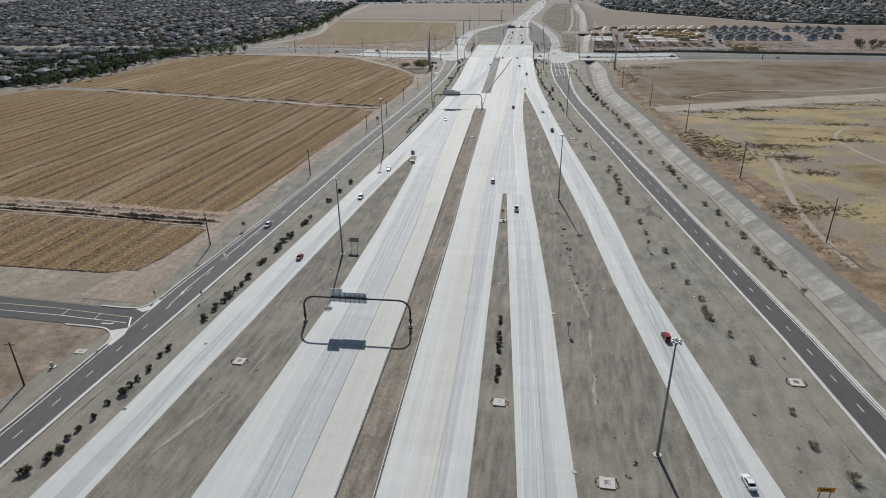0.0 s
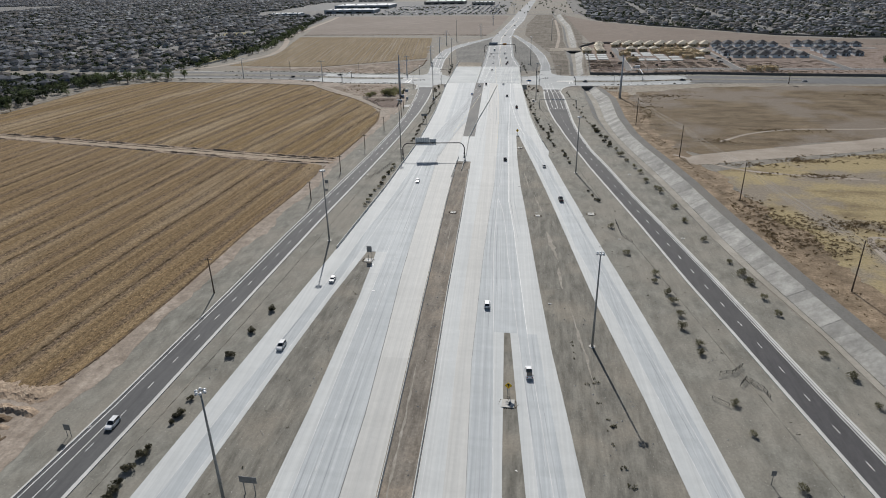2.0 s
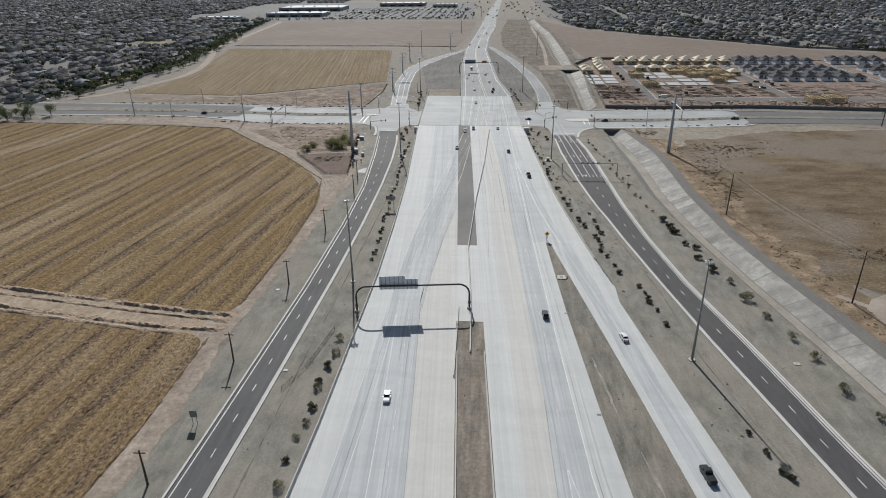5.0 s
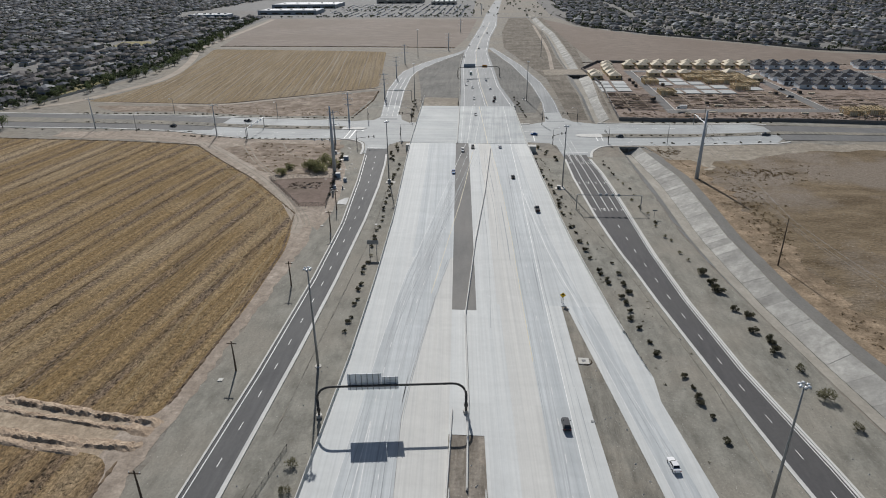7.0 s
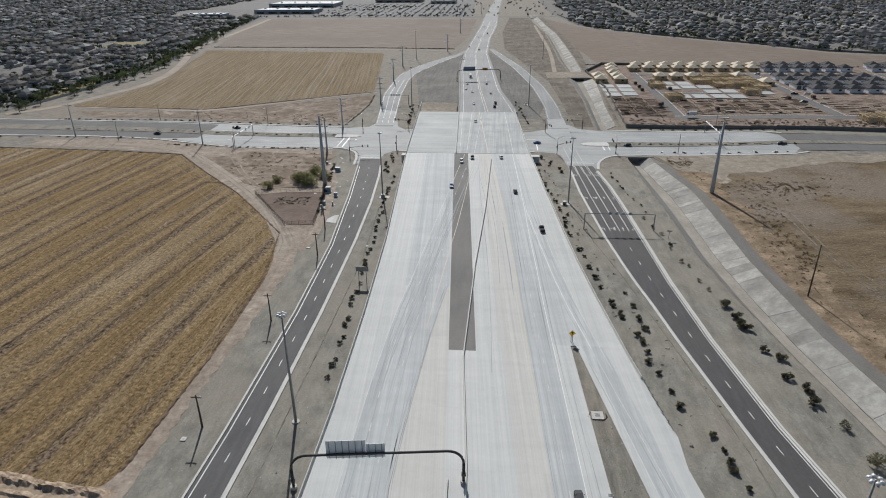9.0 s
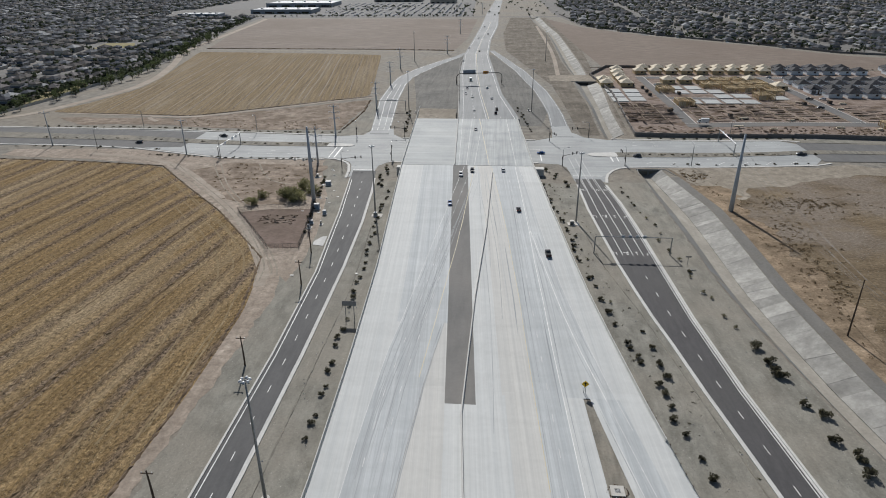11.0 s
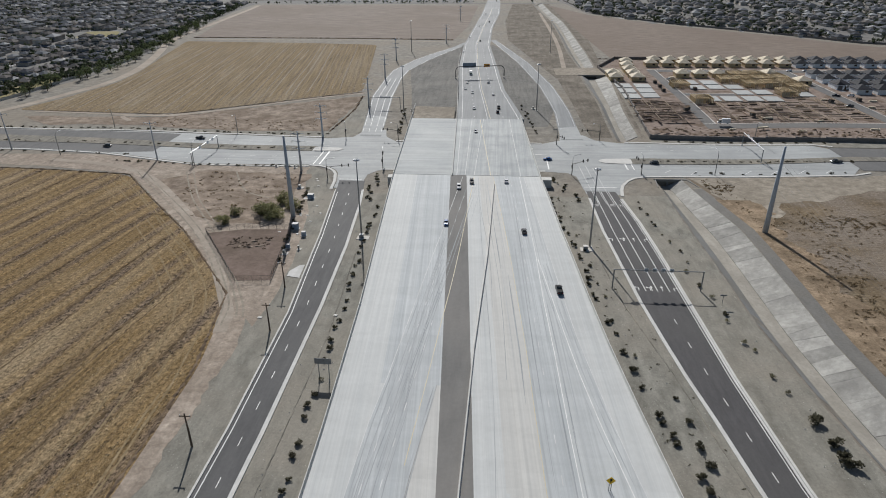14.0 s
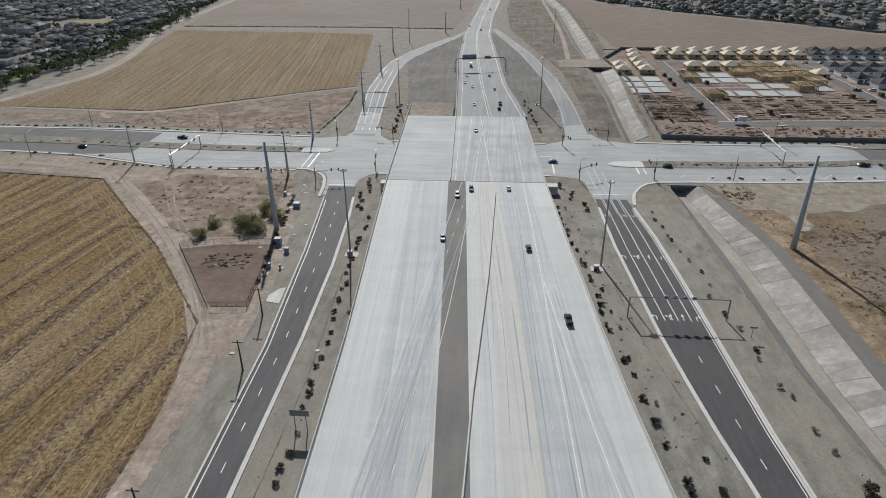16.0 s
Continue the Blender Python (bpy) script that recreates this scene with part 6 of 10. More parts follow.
headland_straw = surf("headland_straw", (0.20, 0.15, 0.085), (0.31, 0.24, 0.145), 0.6, rough=1.0, spec=0.08, grain=(1.8, 0.35))
headland_v, headland_f = [], []
head_rng = random.Random(15)
rim = [Vector(q) for q in smooth_path([(-78.6, 280), (-78.6, 300), (-79.6, 328), (-83.6, 350), (-94, 367), (-106, 381), (-122, 400), (-138, 416.5)], 10)]
for off in (1.3, 2.1, 4.4, 7.2, 9.6):
    prev = False
    for i in range(len(rim) * 3 - 2):
        a, b, f = rim[i // 3], rim[min(i // 3 + 1, len(rim) - 1)], (i % 3) / 3
        q = a + (b - a) * f
        d = (b - a).normalized() if (b - a).length else Vector((0, 1))
        q = q + Vector((-d.y, d.x)) * (off + 0.5 * noise.noise(Vector((q.y * 0.08, off, 0))))
        if q.x > -77.5 or noise.noise(Vector((q.y * 0.06, off * 3.0, 2.0))) < (-0.12 if off < 3 else 0.02) or q.y < 279:
            prev = False
            continue
        w = 0.17 * head_rng.uniform(0.6, 1.3)
        headland_v += [(q.x + d.y * w, q.y - d.x * w, ground_z(q.x, q.y) + 0.07), (q.x - d.y * w, q.y + d.x * w, ground_z(q.x, q.y) + 0.07)]
        k = len(headland_v)
        if prev:
            headland_f.append((k - 4, k - 3, k - 1, k - 2))
        prev = True
tagged(raw("headland_tracks", headland_v, headland_f, headland_straw), "pale wheel tracks turning along the field's rim", "tracks", kind="stuff")
field_edge = line([(274, -79.5), (300, -79.4), (330, -80.6), (352, -86), (380, -107), (417, -140)])
furrows("furrow_ridges", -89.6, 12.2, 15, 145, 264, lambda x, y: x < -84.5, 3)
furrows("furrow_ridges", -87.3, 13.0, 15, 278, 420, lambda x, y: x < field_edge(y) - 1.5 and y > 276 - 0.166 * (x + 104), 4, 0.7, 0.16, 0.11, 311.6)
furrows("furrow_ridges", -96.0, 12.2, 12, 106, 131, lambda x, y: x < -91, 5)
furrows("furrow_ridges", -95.6, 6.1, 30, 145, 264, lambda x, y: x < -84.5, 6, 0.45, 0.1)
furrows("furrow_ridges", -92.0, 6.5, 30, 278, 420, lambda x, y: x < field_edge(y) - 1.5 and y > 276 - 0.166 * (x + 104), 7, 0.4, 0.08, 0.11, 311.6)

for k, (pts, w, h) in enumerate((([(-89.6, 374.6), (-86.6, 375.6), (-83.4, 376.2), (-81.4, 377.4)], 1.1, 0.3), ([(-89.0, 373.2), (-85.6, 372.8), (-82.4, 374.0)], 0.9, 0.25), ([(-87.6, 374.2), (-84.4, 374.6)], 0.7, 0.2))):
    structure(ridge("dug_bank_%d" % (k + 1), pts, w, h * 0.7, rough_soil, rough=0.9, seed=70 + k, step=0.6), "dark freshly dug bank of earth", "bank")
for k, (pts, w) in enumerate((([(-80.5, 342), (-84, 353), (-103, 382), (-138, 422)], 0.35), ([(-79.6, 342), (-82.8, 353), (-101.6, 382.6), (-136, 422.6)], 0.35), ([(-78, 345), (-81, 352), (-97, 380), (-112, 402), (-124, 424)], 0.4), ([(-76.8, 345), (-79.8, 352), (-95.6, 380.6), (-110.6, 402.6), (-122, 424.6)], 0.4),
                              ([(-109, 425), (-104, 415), (-99, 408), (-92, 404)], 0.5))):
    structure(ribbon("wheel_rut_%d" % (k + 1), smooth_path(pts), w, 0.068 + 0.001 * k, pale_soil), "faint wheel rut in the dirt", "track")

def strew(name, xs, ys, sizes, flat, material, label, category, seed):
    """Many small lumps lying on the ground, joined."""
    r = np.random.default_rng(seed)
    n = len(xs)
    ex, ey = np.clip((130 - np.abs(xs + 42)) / 60, 0, 1), np.clip((78 - np.abs(ys - 446)) / 52, 0, 1)
    zs = 0.03 - 1.2 * ex * ex * (3 - 2 * ex) * ey * ey * (3 - 2 * ey)
    turn = r.uniform(0, 6.283, n)
    vs = np.empty((n, 4, 3))
    for k in range(3):
        reach = sizes * r.uniform(0.6, 1.2, n)
        vs[:, k, 0] = xs + np.cos(turn + 2.094 * k) * reach
        vs[:, k, 1] = ys + np.sin(turn + 2.094 * k) * reach
        vs[:, k, 2] = zs
    vs[:, 3, 0], vs[:, 3, 1] = xs + r.uniform(-0.3, 0.3, n) * sizes, ys + r.uniform(-0.3, 0.3, n) * sizes
    vs[:, 3, 2] = zs + sizes * flat * r.uniform(0.5, 1.3, n)
    base = np.arange(n)[:, None, None] * 4
    fs = (base + np.array([[0, 1, 3], [1, 2, 3], [2, 0, 3]])[None]).reshape(-1, 3)
    return tagged(raw(name, vs.reshape(-1, 3).tolist(), fs.tolist(), material), label, category, kind="stuff")


def in_field(x, y):
    north = (y > 276) & (y < 420) & (x < np.interp(y, (276, 300, 330, 352, 380, 417), (-78.6, -78.4, -79.8, -84.5, -106, -139))) & (y > 277 - 0.166 * (x + 104))
    south = (y <= 276) & (y > 143) & (x < -83.2) & (y < 264.8 - 0.176 * (x + 98))
    return north | south | ((y > 105.5) & (y < 131) & (x < -90))


strew_rng = np.random.default_rng(77)
cx, cy = -78 - 150 * strew_rng.random(230000) ** 1.35, strew_rng.uniform(105, 420, 230000)
lane = np.where(cy > 276, (cx + 87.3 - 0.11 * (cy - 311.6)) / 13.0, (cx + 89.6 - 0.055 * (cy - 240)) / 12.2) + 0.12 * np.sin(cy / 7.0) * np.sin(cx / 3.0)
near_band = np.minimum(lane % 1.0, 1 - lane % 1.0)
chance = np.where(near_band < 0.12, 1.0, np.where(np.abs(near_band - 0.36) < 0.06, 0.55, 0.16))
keep = (strew_rng.random(230000) < chance) & in_field(cx, cy)
strew("field_clods", cx[keep], cy[keep], strew_rng.uniform(0.06, 0.24, keep.sum()), 0.48, clod_soil, "rough dry clods in the mown field", "soil", 1)
keep = (strew_rng.random(230000) < 0.28) & (near_band > 0.1)
sx_, sy_ = cx[keep] + strew_rng.uniform(-2, 2, keep.sum()), cy[keep] + strew_rng.uniform(-2, 2, keep.sum())
inside_field = in_field(sx_, sy_)
strew("cut_straw", sx_[inside_field], sy_[inside_field], strew_rng.uniform(0.07, 0.24, inside_field.sum()), 0.18, straw_bits, "pale cut straw lying in the field", "straw", 2)
px, py = [], []
for left, right, y0, y1, n in ((shifted(left_front_l, -8), left_front_l, 50, 400, 7000), (left_front_r, ramp_l_l, 50, 400, 7000), (ramp_r_r, right_front_l, 50, 400, 12000), (right_front_r, canal_l, 60, 405, 9000), (ramp_l_r, main_l_l, 50, 196, 5000), (exit_r, ramp_r_l, 50, 290, 6000), (main_l_r, main_r_l, 50, 270, 3000), (canal_road_r, shifted(canal_road_r, 40), 120, 415, 26000)):
    yy = strew_rng.uniform(y0, y1, n)
    ff = strew_rng.uniform(0.03, 0.97, n)
    px += [left(y) * (1 - f) + right(y) * f for y, f in zip(yy, ff)]
    py += list(yy)
px, py = np.array(px), np.array(py)
strew("pebbles", px, py, strew_rng.uniform(0.025, 0.09, len(px)), 0.3, pebble, "scattered pebbles and dry litter on bare soil", "pebbles", 3)

# shallow ruts and pale washed streaks in the bare soil
for k, (pts, w, h) in enumerate((([(-67.0, 60), (-65.2, 100), (-63.8, 140), (-62.6, 182), (-61.8, 230), (-61.4, 262)], 0.3, 0.07), ([(-61.2, 270), (-60.6, 310), (-60.2, 340), (-62.0, 372)], 0.3, 0.07), ([(40.6, 70), (33.0, 112), (29.0, 131), (25.2, 150), (19.0, 180), (12.6, 211)], 0.3, 0.07),
                                 ([(8.6, 236), (4.0, 262), (2.6, 285), (0.6, 299), (-4.6, 333), (-8.6, 353), (-10.6, 372)], 0.3, 0.07))):
    structure(ridge("soil_rut_%d" % (k + 1), pts, w, h, median_soil, rough=0.8, seed=40 + k, step=0.9), "dark broken rut in the gravel verge", "bank")
streak = surf("washed_soil", (0.29, 0.265, 0.225), (0.40, 0.37, 0.325), 0.8, rough=0.95, c3=(0.23, 0.21, 0.175), scale3=0.35, mix3=0.8, grain=(2.0, 0.15), spec=0.1)
rng_streak = random.Random(12)
for k, (x0, y0, x1, y1, w) in enumerate(((-6.9, 213, -4.6, 197, 1.1), (-4.5, 193, -3.8, 183, 0.7), (3.6, 120, 7.2, 101, 0.7), (7.2, 97, 7.4, 88, 0.5), (7.6, 84, 7.6, 76, 0.8), (-2.5, 175, 0.5, 150, 0.45), (-10.5, 240, -8.0, 226, 0.5), (-14.0, 262, -12.0, 246, 0.4),
                                         (-47, 70, -51, 56, 0.8), (-45, 86, -46.5, 74, 0.4), (-28.5, 155, -26.5, 120, 0.35), (-31.0, 215, -29.5, 190, 0.3))):
    n = max(int(abs(y1 - y0) / 1.3), 2)
    vs = []
    for i in range(n + 1):
        f = i / n
        x, y = x0 + (x1 - x0) * f + rng_streak.uniform(-0.12, 0.12), y0 + (y1 - y0) * f
        ww = w * (0.25 + 0.9 * math.sin(math.pi * f)) * rng_streak.uniform(0.4, 1.3)
        vs += [(x - ww * rng_streak.uniform(0.3, 0.7), y, 0.055), (x + ww * rng_streak.uniform(0.3, 0.7), y, 0.055)]
    structure(raw("washed_streak_%d" % (k + 1), vs, [(2 * i, 2 * i + 1, 2 * i + 3, 2 * i + 2) for i in range(n)], streak), "pale washed streak of soil", "ground")
litter = surf("pale_litter", (0.55, 0.54, 0.51), (0.72, 0.71, 0.68), 3.0, rough=0.7, island=0.25)
spots_x = np.array([3.8, 5.0, 5.5, -10.1, -9.2, -11.2, -11.0, 10.3, 23.2, 21.7, 27.2, 29.0, 40.8, 5.7, 28.2, 22.4, 6.3, 4.4, -0.4, 26.4, 29.6, 20.6])
spots_y = np.array([115.3, 112.0, 114.6, 112.0, 112.2, 120.5, 131.4, 112.9, 112.9, 117.5, 112.2, 112.5, 137.6, 146.7, 110.0, 118.4, 110.4, 113.2, 157.0, 114.0, 109.0, 126.0])
strew("white_litter", spots_x, spots_y, np.full(len(spots_x), 0.24), 0.25, litter, "white scraps of litter on bare soil", "litter", 9)
# drop inlets cut into the slab edges
for x, y in ((-57.6, 82.0), (-60.4, 64.0), (0.8, 101.5), (4.5, 62.4), (-9.6, 226.0), (-14.9, 247.2), (-6.4, 176.5), (9.6, 184.0), (5.4, 205.0), (2.4, 224.0), (-45.0, 190.0), (-54.6, 256.0), (-55.4, 214.0), (-42.0, 178.0), (-16.8, 276.0)):
    root = thing("gutter_grate", "small dark gutter grate in the slab edge", "drain", "gutter grates", pose(x, y, 0.09))
    part("frame", boxed(-0.3, 0.3, -0.22, 0.22, 0, 0.02), galvanised, root)
    for k in range(4):
        part("bar", boxed(-0.24 + 0.14 * k, -0.16 + 0.14 * k, -0.18, 0.18, 0.02, 0.03), legend_and_hole_black, root)


# ================= things =================
def foliage(rng, n, rx, ry, rz, leaf, z0=0.0, clumps=7):
    """Leaf quads gathered in clumps with gaps between them."""
    vs, fs = [], []
    heads = []
    for _ in range(clumps):
        a, r = rng.uniform(0, 6.283), math.sqrt(rng.random()) * 0.75
        heads.append((math.cos(a) * r * rx, math.sin(a) * r * ry, z0 + rz * rng.uniform(0.15, 0.85), rng.uniform(0.28, 0.5)))
    for _ in range(n):
        hx, hy, hz, hr = heads[rng.randrange(clumps)]
        d = Vector((rng.gauss(0, 1), rng.gauss(0, 1), rng.gauss(0, 0.8))).normalized() * hr * (0.6 + 0.5 * rng.random())
        c = Vector((hx + d.x * rx, hy + d.y * ry, max(hz + d.z * rz, 0.02)))
        u = Vector((rng.gauss(0, 1), rng.gauss(0, 1), rng.gauss(0, 0.7))).normalized()
        w = u.cross(Vector((rng.gauss(0, 1), rng.gauss(0, 1), rng.gauss(0, 1)))).normalized()
        s = leaf * rng.uniform(0.6, 1.3)
        k = len(vs)
        vs += [tuple(c - u * s), tuple(c + w * s * 0.55), tuple(c + u * s), tuple(c - w * s * 0.55)]
        fs.append((k, k + 1, k + 2, k + 3))
    return vs, fs


def mesh_of(name, vs, fs, material):
    me = bpy.data.meshes.new(name)
    me.from_pydata(vs, [], fs)
    me.update()
    me.materials.append(material)
    return me


def shrub_mesh(seed, dry):
    """A dome of many small leaves over spreading twigs."""
    rng = random.Random(seed)
    vs, fs = [], []
    heads = []
    for _ in range(9):
        a, r = rng.uniform(0, 6.283), math.sqrt(rng.random()) * 0.42
        heads.append((math.cos(a) * r, math.sin(a) * r, 0.2 + rng.uniform(0.05, 0.32) * (1.2 - r), rng.uniform(0.16, 0.27)))
    for _ in range(290 if dry else 420):
        hx, hy, hz, hr = heads[rng.randrange(9)]
        d = Vector((rng.gauss(0, 1), rng.gauss(0, 1), rng.gauss(0, 0.9))).normalized() * hr * rng.uniform(0.55, 1.25 if dry else 1.1)
        c = Vector((hx + d.x, hy + d.y, max(hz + d.z, 0.03)))
        u = (Vector((c.x, c.y, c.z * 0.8)).normalized() + Vector((rng.gauss(0, 0.6), rng.gauss(0, 0.6), rng.gauss(0, 0.6)))).normalized()
        w = u.cross(Vector((rng.gauss(0, 1), rng.gauss(0, 1), rng.gauss(0, 1)))).normalized()
        s = rng.uniform(0.06, 0.12)
        k = len(vs)
        vs += [tuple(c - u * s), tuple(c + w * s * (0.3 if dry else 0.55)), tuple(c + u * s), tuple(c - w * s * (0.3 if dry else 0.55))]
        fs.append((k, k + 1, k + 2, k + 3))
    for _ in range(14):
        a = rng.uniform(0, 6.283)
        k = len(vs)
        vs += [(0.025, 0, 0), (-0.02, 0.02, 0), (math.cos(a) * 0.5, math.sin(a) * 0.5, rng.uniform(0.35, 0.7))]
        fs.append((k, k + 1, k + 2))
    return mesh_of("shrub", vs, fs, dry_shrub_leaf if dry else shrub_leaf)


SHRUBS = [shrub_mesh(s, False) for s in (11, 12, 13, 14)]
DRY = [shrub_mesh(s, True) for s in (21, 22, 23)]
shrub_rng = random.Random(5)


def shrub(x, y, size=1.0, dry=False, group="roadside shrubs"):
    me = shrub_rng.choice(DRY if dry else SHRUBS)
    ob = new("shrub", me)
    s = size * 1.3 * shrub_rng.uniform(0.75, 1.25)
    ob.matrix_basis = Matrix.Translation((x, y, ground_z(x, y) + 0.02)) @ Matrix.Rotation(shrub_rng.uniform(0, 6.28), 4, "Z") @ Matrix.Diagonal((s, s * shrub_rng.uniform(0.85, 1.3), s * shrub_rng.uniform(0.85, 1.1), 1))
    return tagged(ob, "thin straw-brown desert shrub on gravel" if dry else "small dark green desert shrub on gravel", "shrub", group)


def shrubs(points, size=1.0, dry=False, group="roadside shrubs"):
    for x, y in points:
        shrub(x, y, size, dry, group)


def shrub_line(x0, y0, x1, y1, n, size=1.0, jitter=0.8, dry=0.0, group="roadside shrubs"):
    for i in range(n):
        t = (i + shrub_rng.uniform(-0.35, 0.35)) / max(n - 1, 1)
        shrub(x0 + (x1 - x0) * t + shrub_rng.uniform(-jitter, jitter), y0 + (y1 - y0) * t, size, shrub_rng.random() < dry, group)


shrubs([(-65.2, 50.5), (-64.1, 53.2), (-64.2, 57.2), (-64.0, 58.9), (-63.7, 61.6), (-63.8, 64.8), (-62.9, 67.4), (-63.2, 69.3), (-62.9, 71.0), (-62.8, 73.6), (-63.2, 77.5), (-63.0, 79.7), (-62.1, 89.6), (-61.9, 92.8), (-61.8, 96.0),
        (-61.7, 99.0), (-61.6, 103.1), (-61.6, 106.3), (-62.2, 112.6), (-61.9, 122.6), (-61.6, 127.5), (-61.4, 134.6), (-61.3, 140.0), (-61.9, 98.0), (-61.8, 101.2), (-61.9, 114.6), (-61.6, 120.0), (-61.4, 128.8), (-61.2, 136.0)], 0.92, group="shrubs beside the ramp")
shrubs([(-62.0, 113.9), (-61.6, 121.4), (-61.9, 125.0), (-61.0, 136.8), (-62.4, 94.4), (-63.6, 55.0), (-60.6, 152), (-60.2, 160), (-59.6, 168)], 0.9, group="shrubs beside the ramp")
shrubs([(-8.6, 98.6), (-8.4, 97.0), (-8.3, 93.4), (-8.1, 91.6), (-7.8, 89.6), (-7.7, 87.8), (-7.5, 83.4), (-7.3, 82.0), (-7.3, 80.1)], 0.68, group="shrubs in the gore")
shrubs([(21.2, 142.2), (24.3, 132.5), (25.0, 125.2), (26.8, 118.0), (28.2, 111.2), (28.1, 107.5), (28.6, 104.6), (30.8, 99.2), (32.8, 91.6), (34.9, 79.3), (35.7, 72.5), (38.5, 66.9)], 1.05, dry=True, group="shrubs along the frontage road")
shrubs([(9.0, 217.6), (11.1, 201.9), (15.6, 191.8), (15.0, 188.5), (16.7, 183.4), (17.2, 180.0), (17.6, 174.9), (17.0, 170.3), (18.9, 164.9), (18.5, 162.3), (20.5, 149.0)], 1.1, dry=True, group="shrubs along the frontage road")
shrubs([(-1.3, 287.6), (-0.5, 282.5), (0.2, 278.1), (0.6, 273.1), (5.0, 244.6), (5.9, 240.8), (6.6, 237.2), (7.4, 236.4), (-0.6, 284.8), (-0.6, 281.1)], 0.7, group="shrubs along the frontage road")
shrubs([(24.6, 249.0), (26.9, 233.3), (27.7, 223.2), (29.7, 211.5), (32.4, 199.3), (33.4, 193.9), (33.7, 189.8), (34.8, 183.3), (35.3, 177), (38.4, 163.8), (40.3, 158.0), (41.1, 150.7), (43.0, 143.6), (43.7, 135.4), (44.4, 130.8), (45.1, 128.0), (46.4, 124.5), (48, 117)], 1.25, dry=True, group="shrubs along the canal")
shrubs([(17.3, 290.6), (18.1, 283.6), (19.3, 276.8), (20.9, 269.7), (22.0, 263.8), (22.7, 255.2), (25.2, 246)], 1.5, dry=True, group="shrubs along the canal")
shrubs([(11.8, 324.0), (12.6, 319.7), (12.4, 316.9), (12.9, 315.8), (13.6, 309.1), (15.3, 306.8), (14.3, 301.7), (16.0, 299.0), (15.5, 295.4), (15.9, 298.0)], 1.15, group="shrubs along the canal")
shrub_line(6.5, 366, 11.0, 330, 9, 0.65, 0.7, 0.6, "shrubs along the canal")
shrub_line(4.0, 408, 7.0, 372, 9, 0.6, 0.8, 0.4, "shrubs along the canal")
shrub_line(-18.6, 412, -13.5, 357, 17, 0.72, 0.45, 0.0, "shrubs beside the highway")
shrub_line(-16.0, 408, -10.6, 340, 10, 0.5, 0.8, 0.5, "shrubs beside the highway")
shrubs([(-10.7, 333.9), (-10.2, 329.8), (-9.1, 323.9), (-8.9, 322.4), (-8.1, 319.8), (-8.0, 318.4), (-5.8, 327.7), (-5.3, 322.7), (-5.2, 317.9), (-4.7, 314.7), (-6.5, 312.7), (-6.0, 310.4), (-5.9, 307.4), (-6.2, 304.6), (-5.3, 301.5), (-4.5, 297.0), (-4.1, 293.6),
        (-12.5, 347.5), (-13.5, 355.3), (-11.7, 344.0), (-11.3, 338.6)], 0.78, group="shrubs beside the highway")
shrub_line(-62.2, 398, -56.9, 296, 32, 0.68, 0.45, 0.05, "shrubs beside the highway")
shrub_line(-56.9, 264, -57.0, 228, 11, 0.95, 0.5, 0.6, "shrubs beside the highway")
shrub_line(-66.5, 424, -65.5, 404, 9, 0.8, 1.2, 0.1, "shrubs at the junction")
shrub_line(-15.5, 424, -11.5, 406, 10, 0.7, 1.4, 0.3, "shrubs at the junction")
shrub_line(-66.8, 468, -69.0, 500, 9, 0.9, 1.0, 0.0, "shrubs at the junction")
shrub_line(-19.0, 470, -22.5, 506, 11, 0.7, 0.7, 0.0, "shrubs beside the highway")
street_spots = []
for y, x0, x1, n in ((431.0, -150, -92, 22), (466.0, -215, -92, 40), (448.8, -200, -92, 24), (441.2, 12, 72, 24), (430.6, 24, 66, 10), (437.4, -236, -152, 14)):
    street_spots += [(x0 + (x1 - x0) * (i + shrub_rng.uniform(-0.3, 0.3)) / (n - 1), y + shrub_rng.uniform(-0.5, 0.5), shrub_rng.uniform(0.45, 0.8)) for i in range(n)]
street_spots += [(24 + 4.1 * i, 462.5 - 0.21 * i, 0.65) for i in range(14)]
shrub_line(-84.0, 412.5, -77.4, 368.5, 12, 0.8, 0.3, 0.3, "shrubs at the junction")


# small dark tufts and pebbly litter on the bare soil
def scatter(name, spots, leaf, n, material, label):
    vs, fs = [], []
    rng = random.Random(77)
    for x, y, s in spots:
        v, f = foliage(rng, n, s * 1.3, s, s * 0.55, leaf * s, 0.0, 4)
        k = len(vs)
        z = ground_z(x, y)
        vs += [(p[0] + x, p[1] + y, p[2] + z) for p in v]
        fs += [tuple(i + k for i in q) for q in f]
    return tagged(raw(name, vs, fs, material), label, "weeds", kind="stuff")


tuft_rng = random.Random(9)
spots = []
for _ in range(16):
    y = tuft_rng.uniform(50, 175)
    spots.append((between(exit_r, ramp_r_l, tuft_rng.uniform(0.3, 0.6))(y), y, tuft_rng.uniform(0.18, 0.45)))
for _ in range(60):
    y = tuft_rng.uniform(50, 300)
    spots.append((between(ramp_r_r, right_front_l, tuft_rng.uniform(0.1, 0.9))(y), y, tuft_rng.uniform(0.12, 0.3)))
for _ in range(40):
    y = tuft_rng.uniform(50, 190)
    spots.append((between(ramp_l_r, main_l_l, tuft_rng.uniform(0.1, 0.9))(y), y, tuft_rng.uniform(0.1, 0.3)))
for _ in range(90):
    y = tuft_rng.uniform(300, 410)
    spots.append((between(ramp_r_r, right_front_l, tuft_rng.uniform(0.15, 0.9))(y), y, tuft_rng.uniform(0.12, 0.3)))
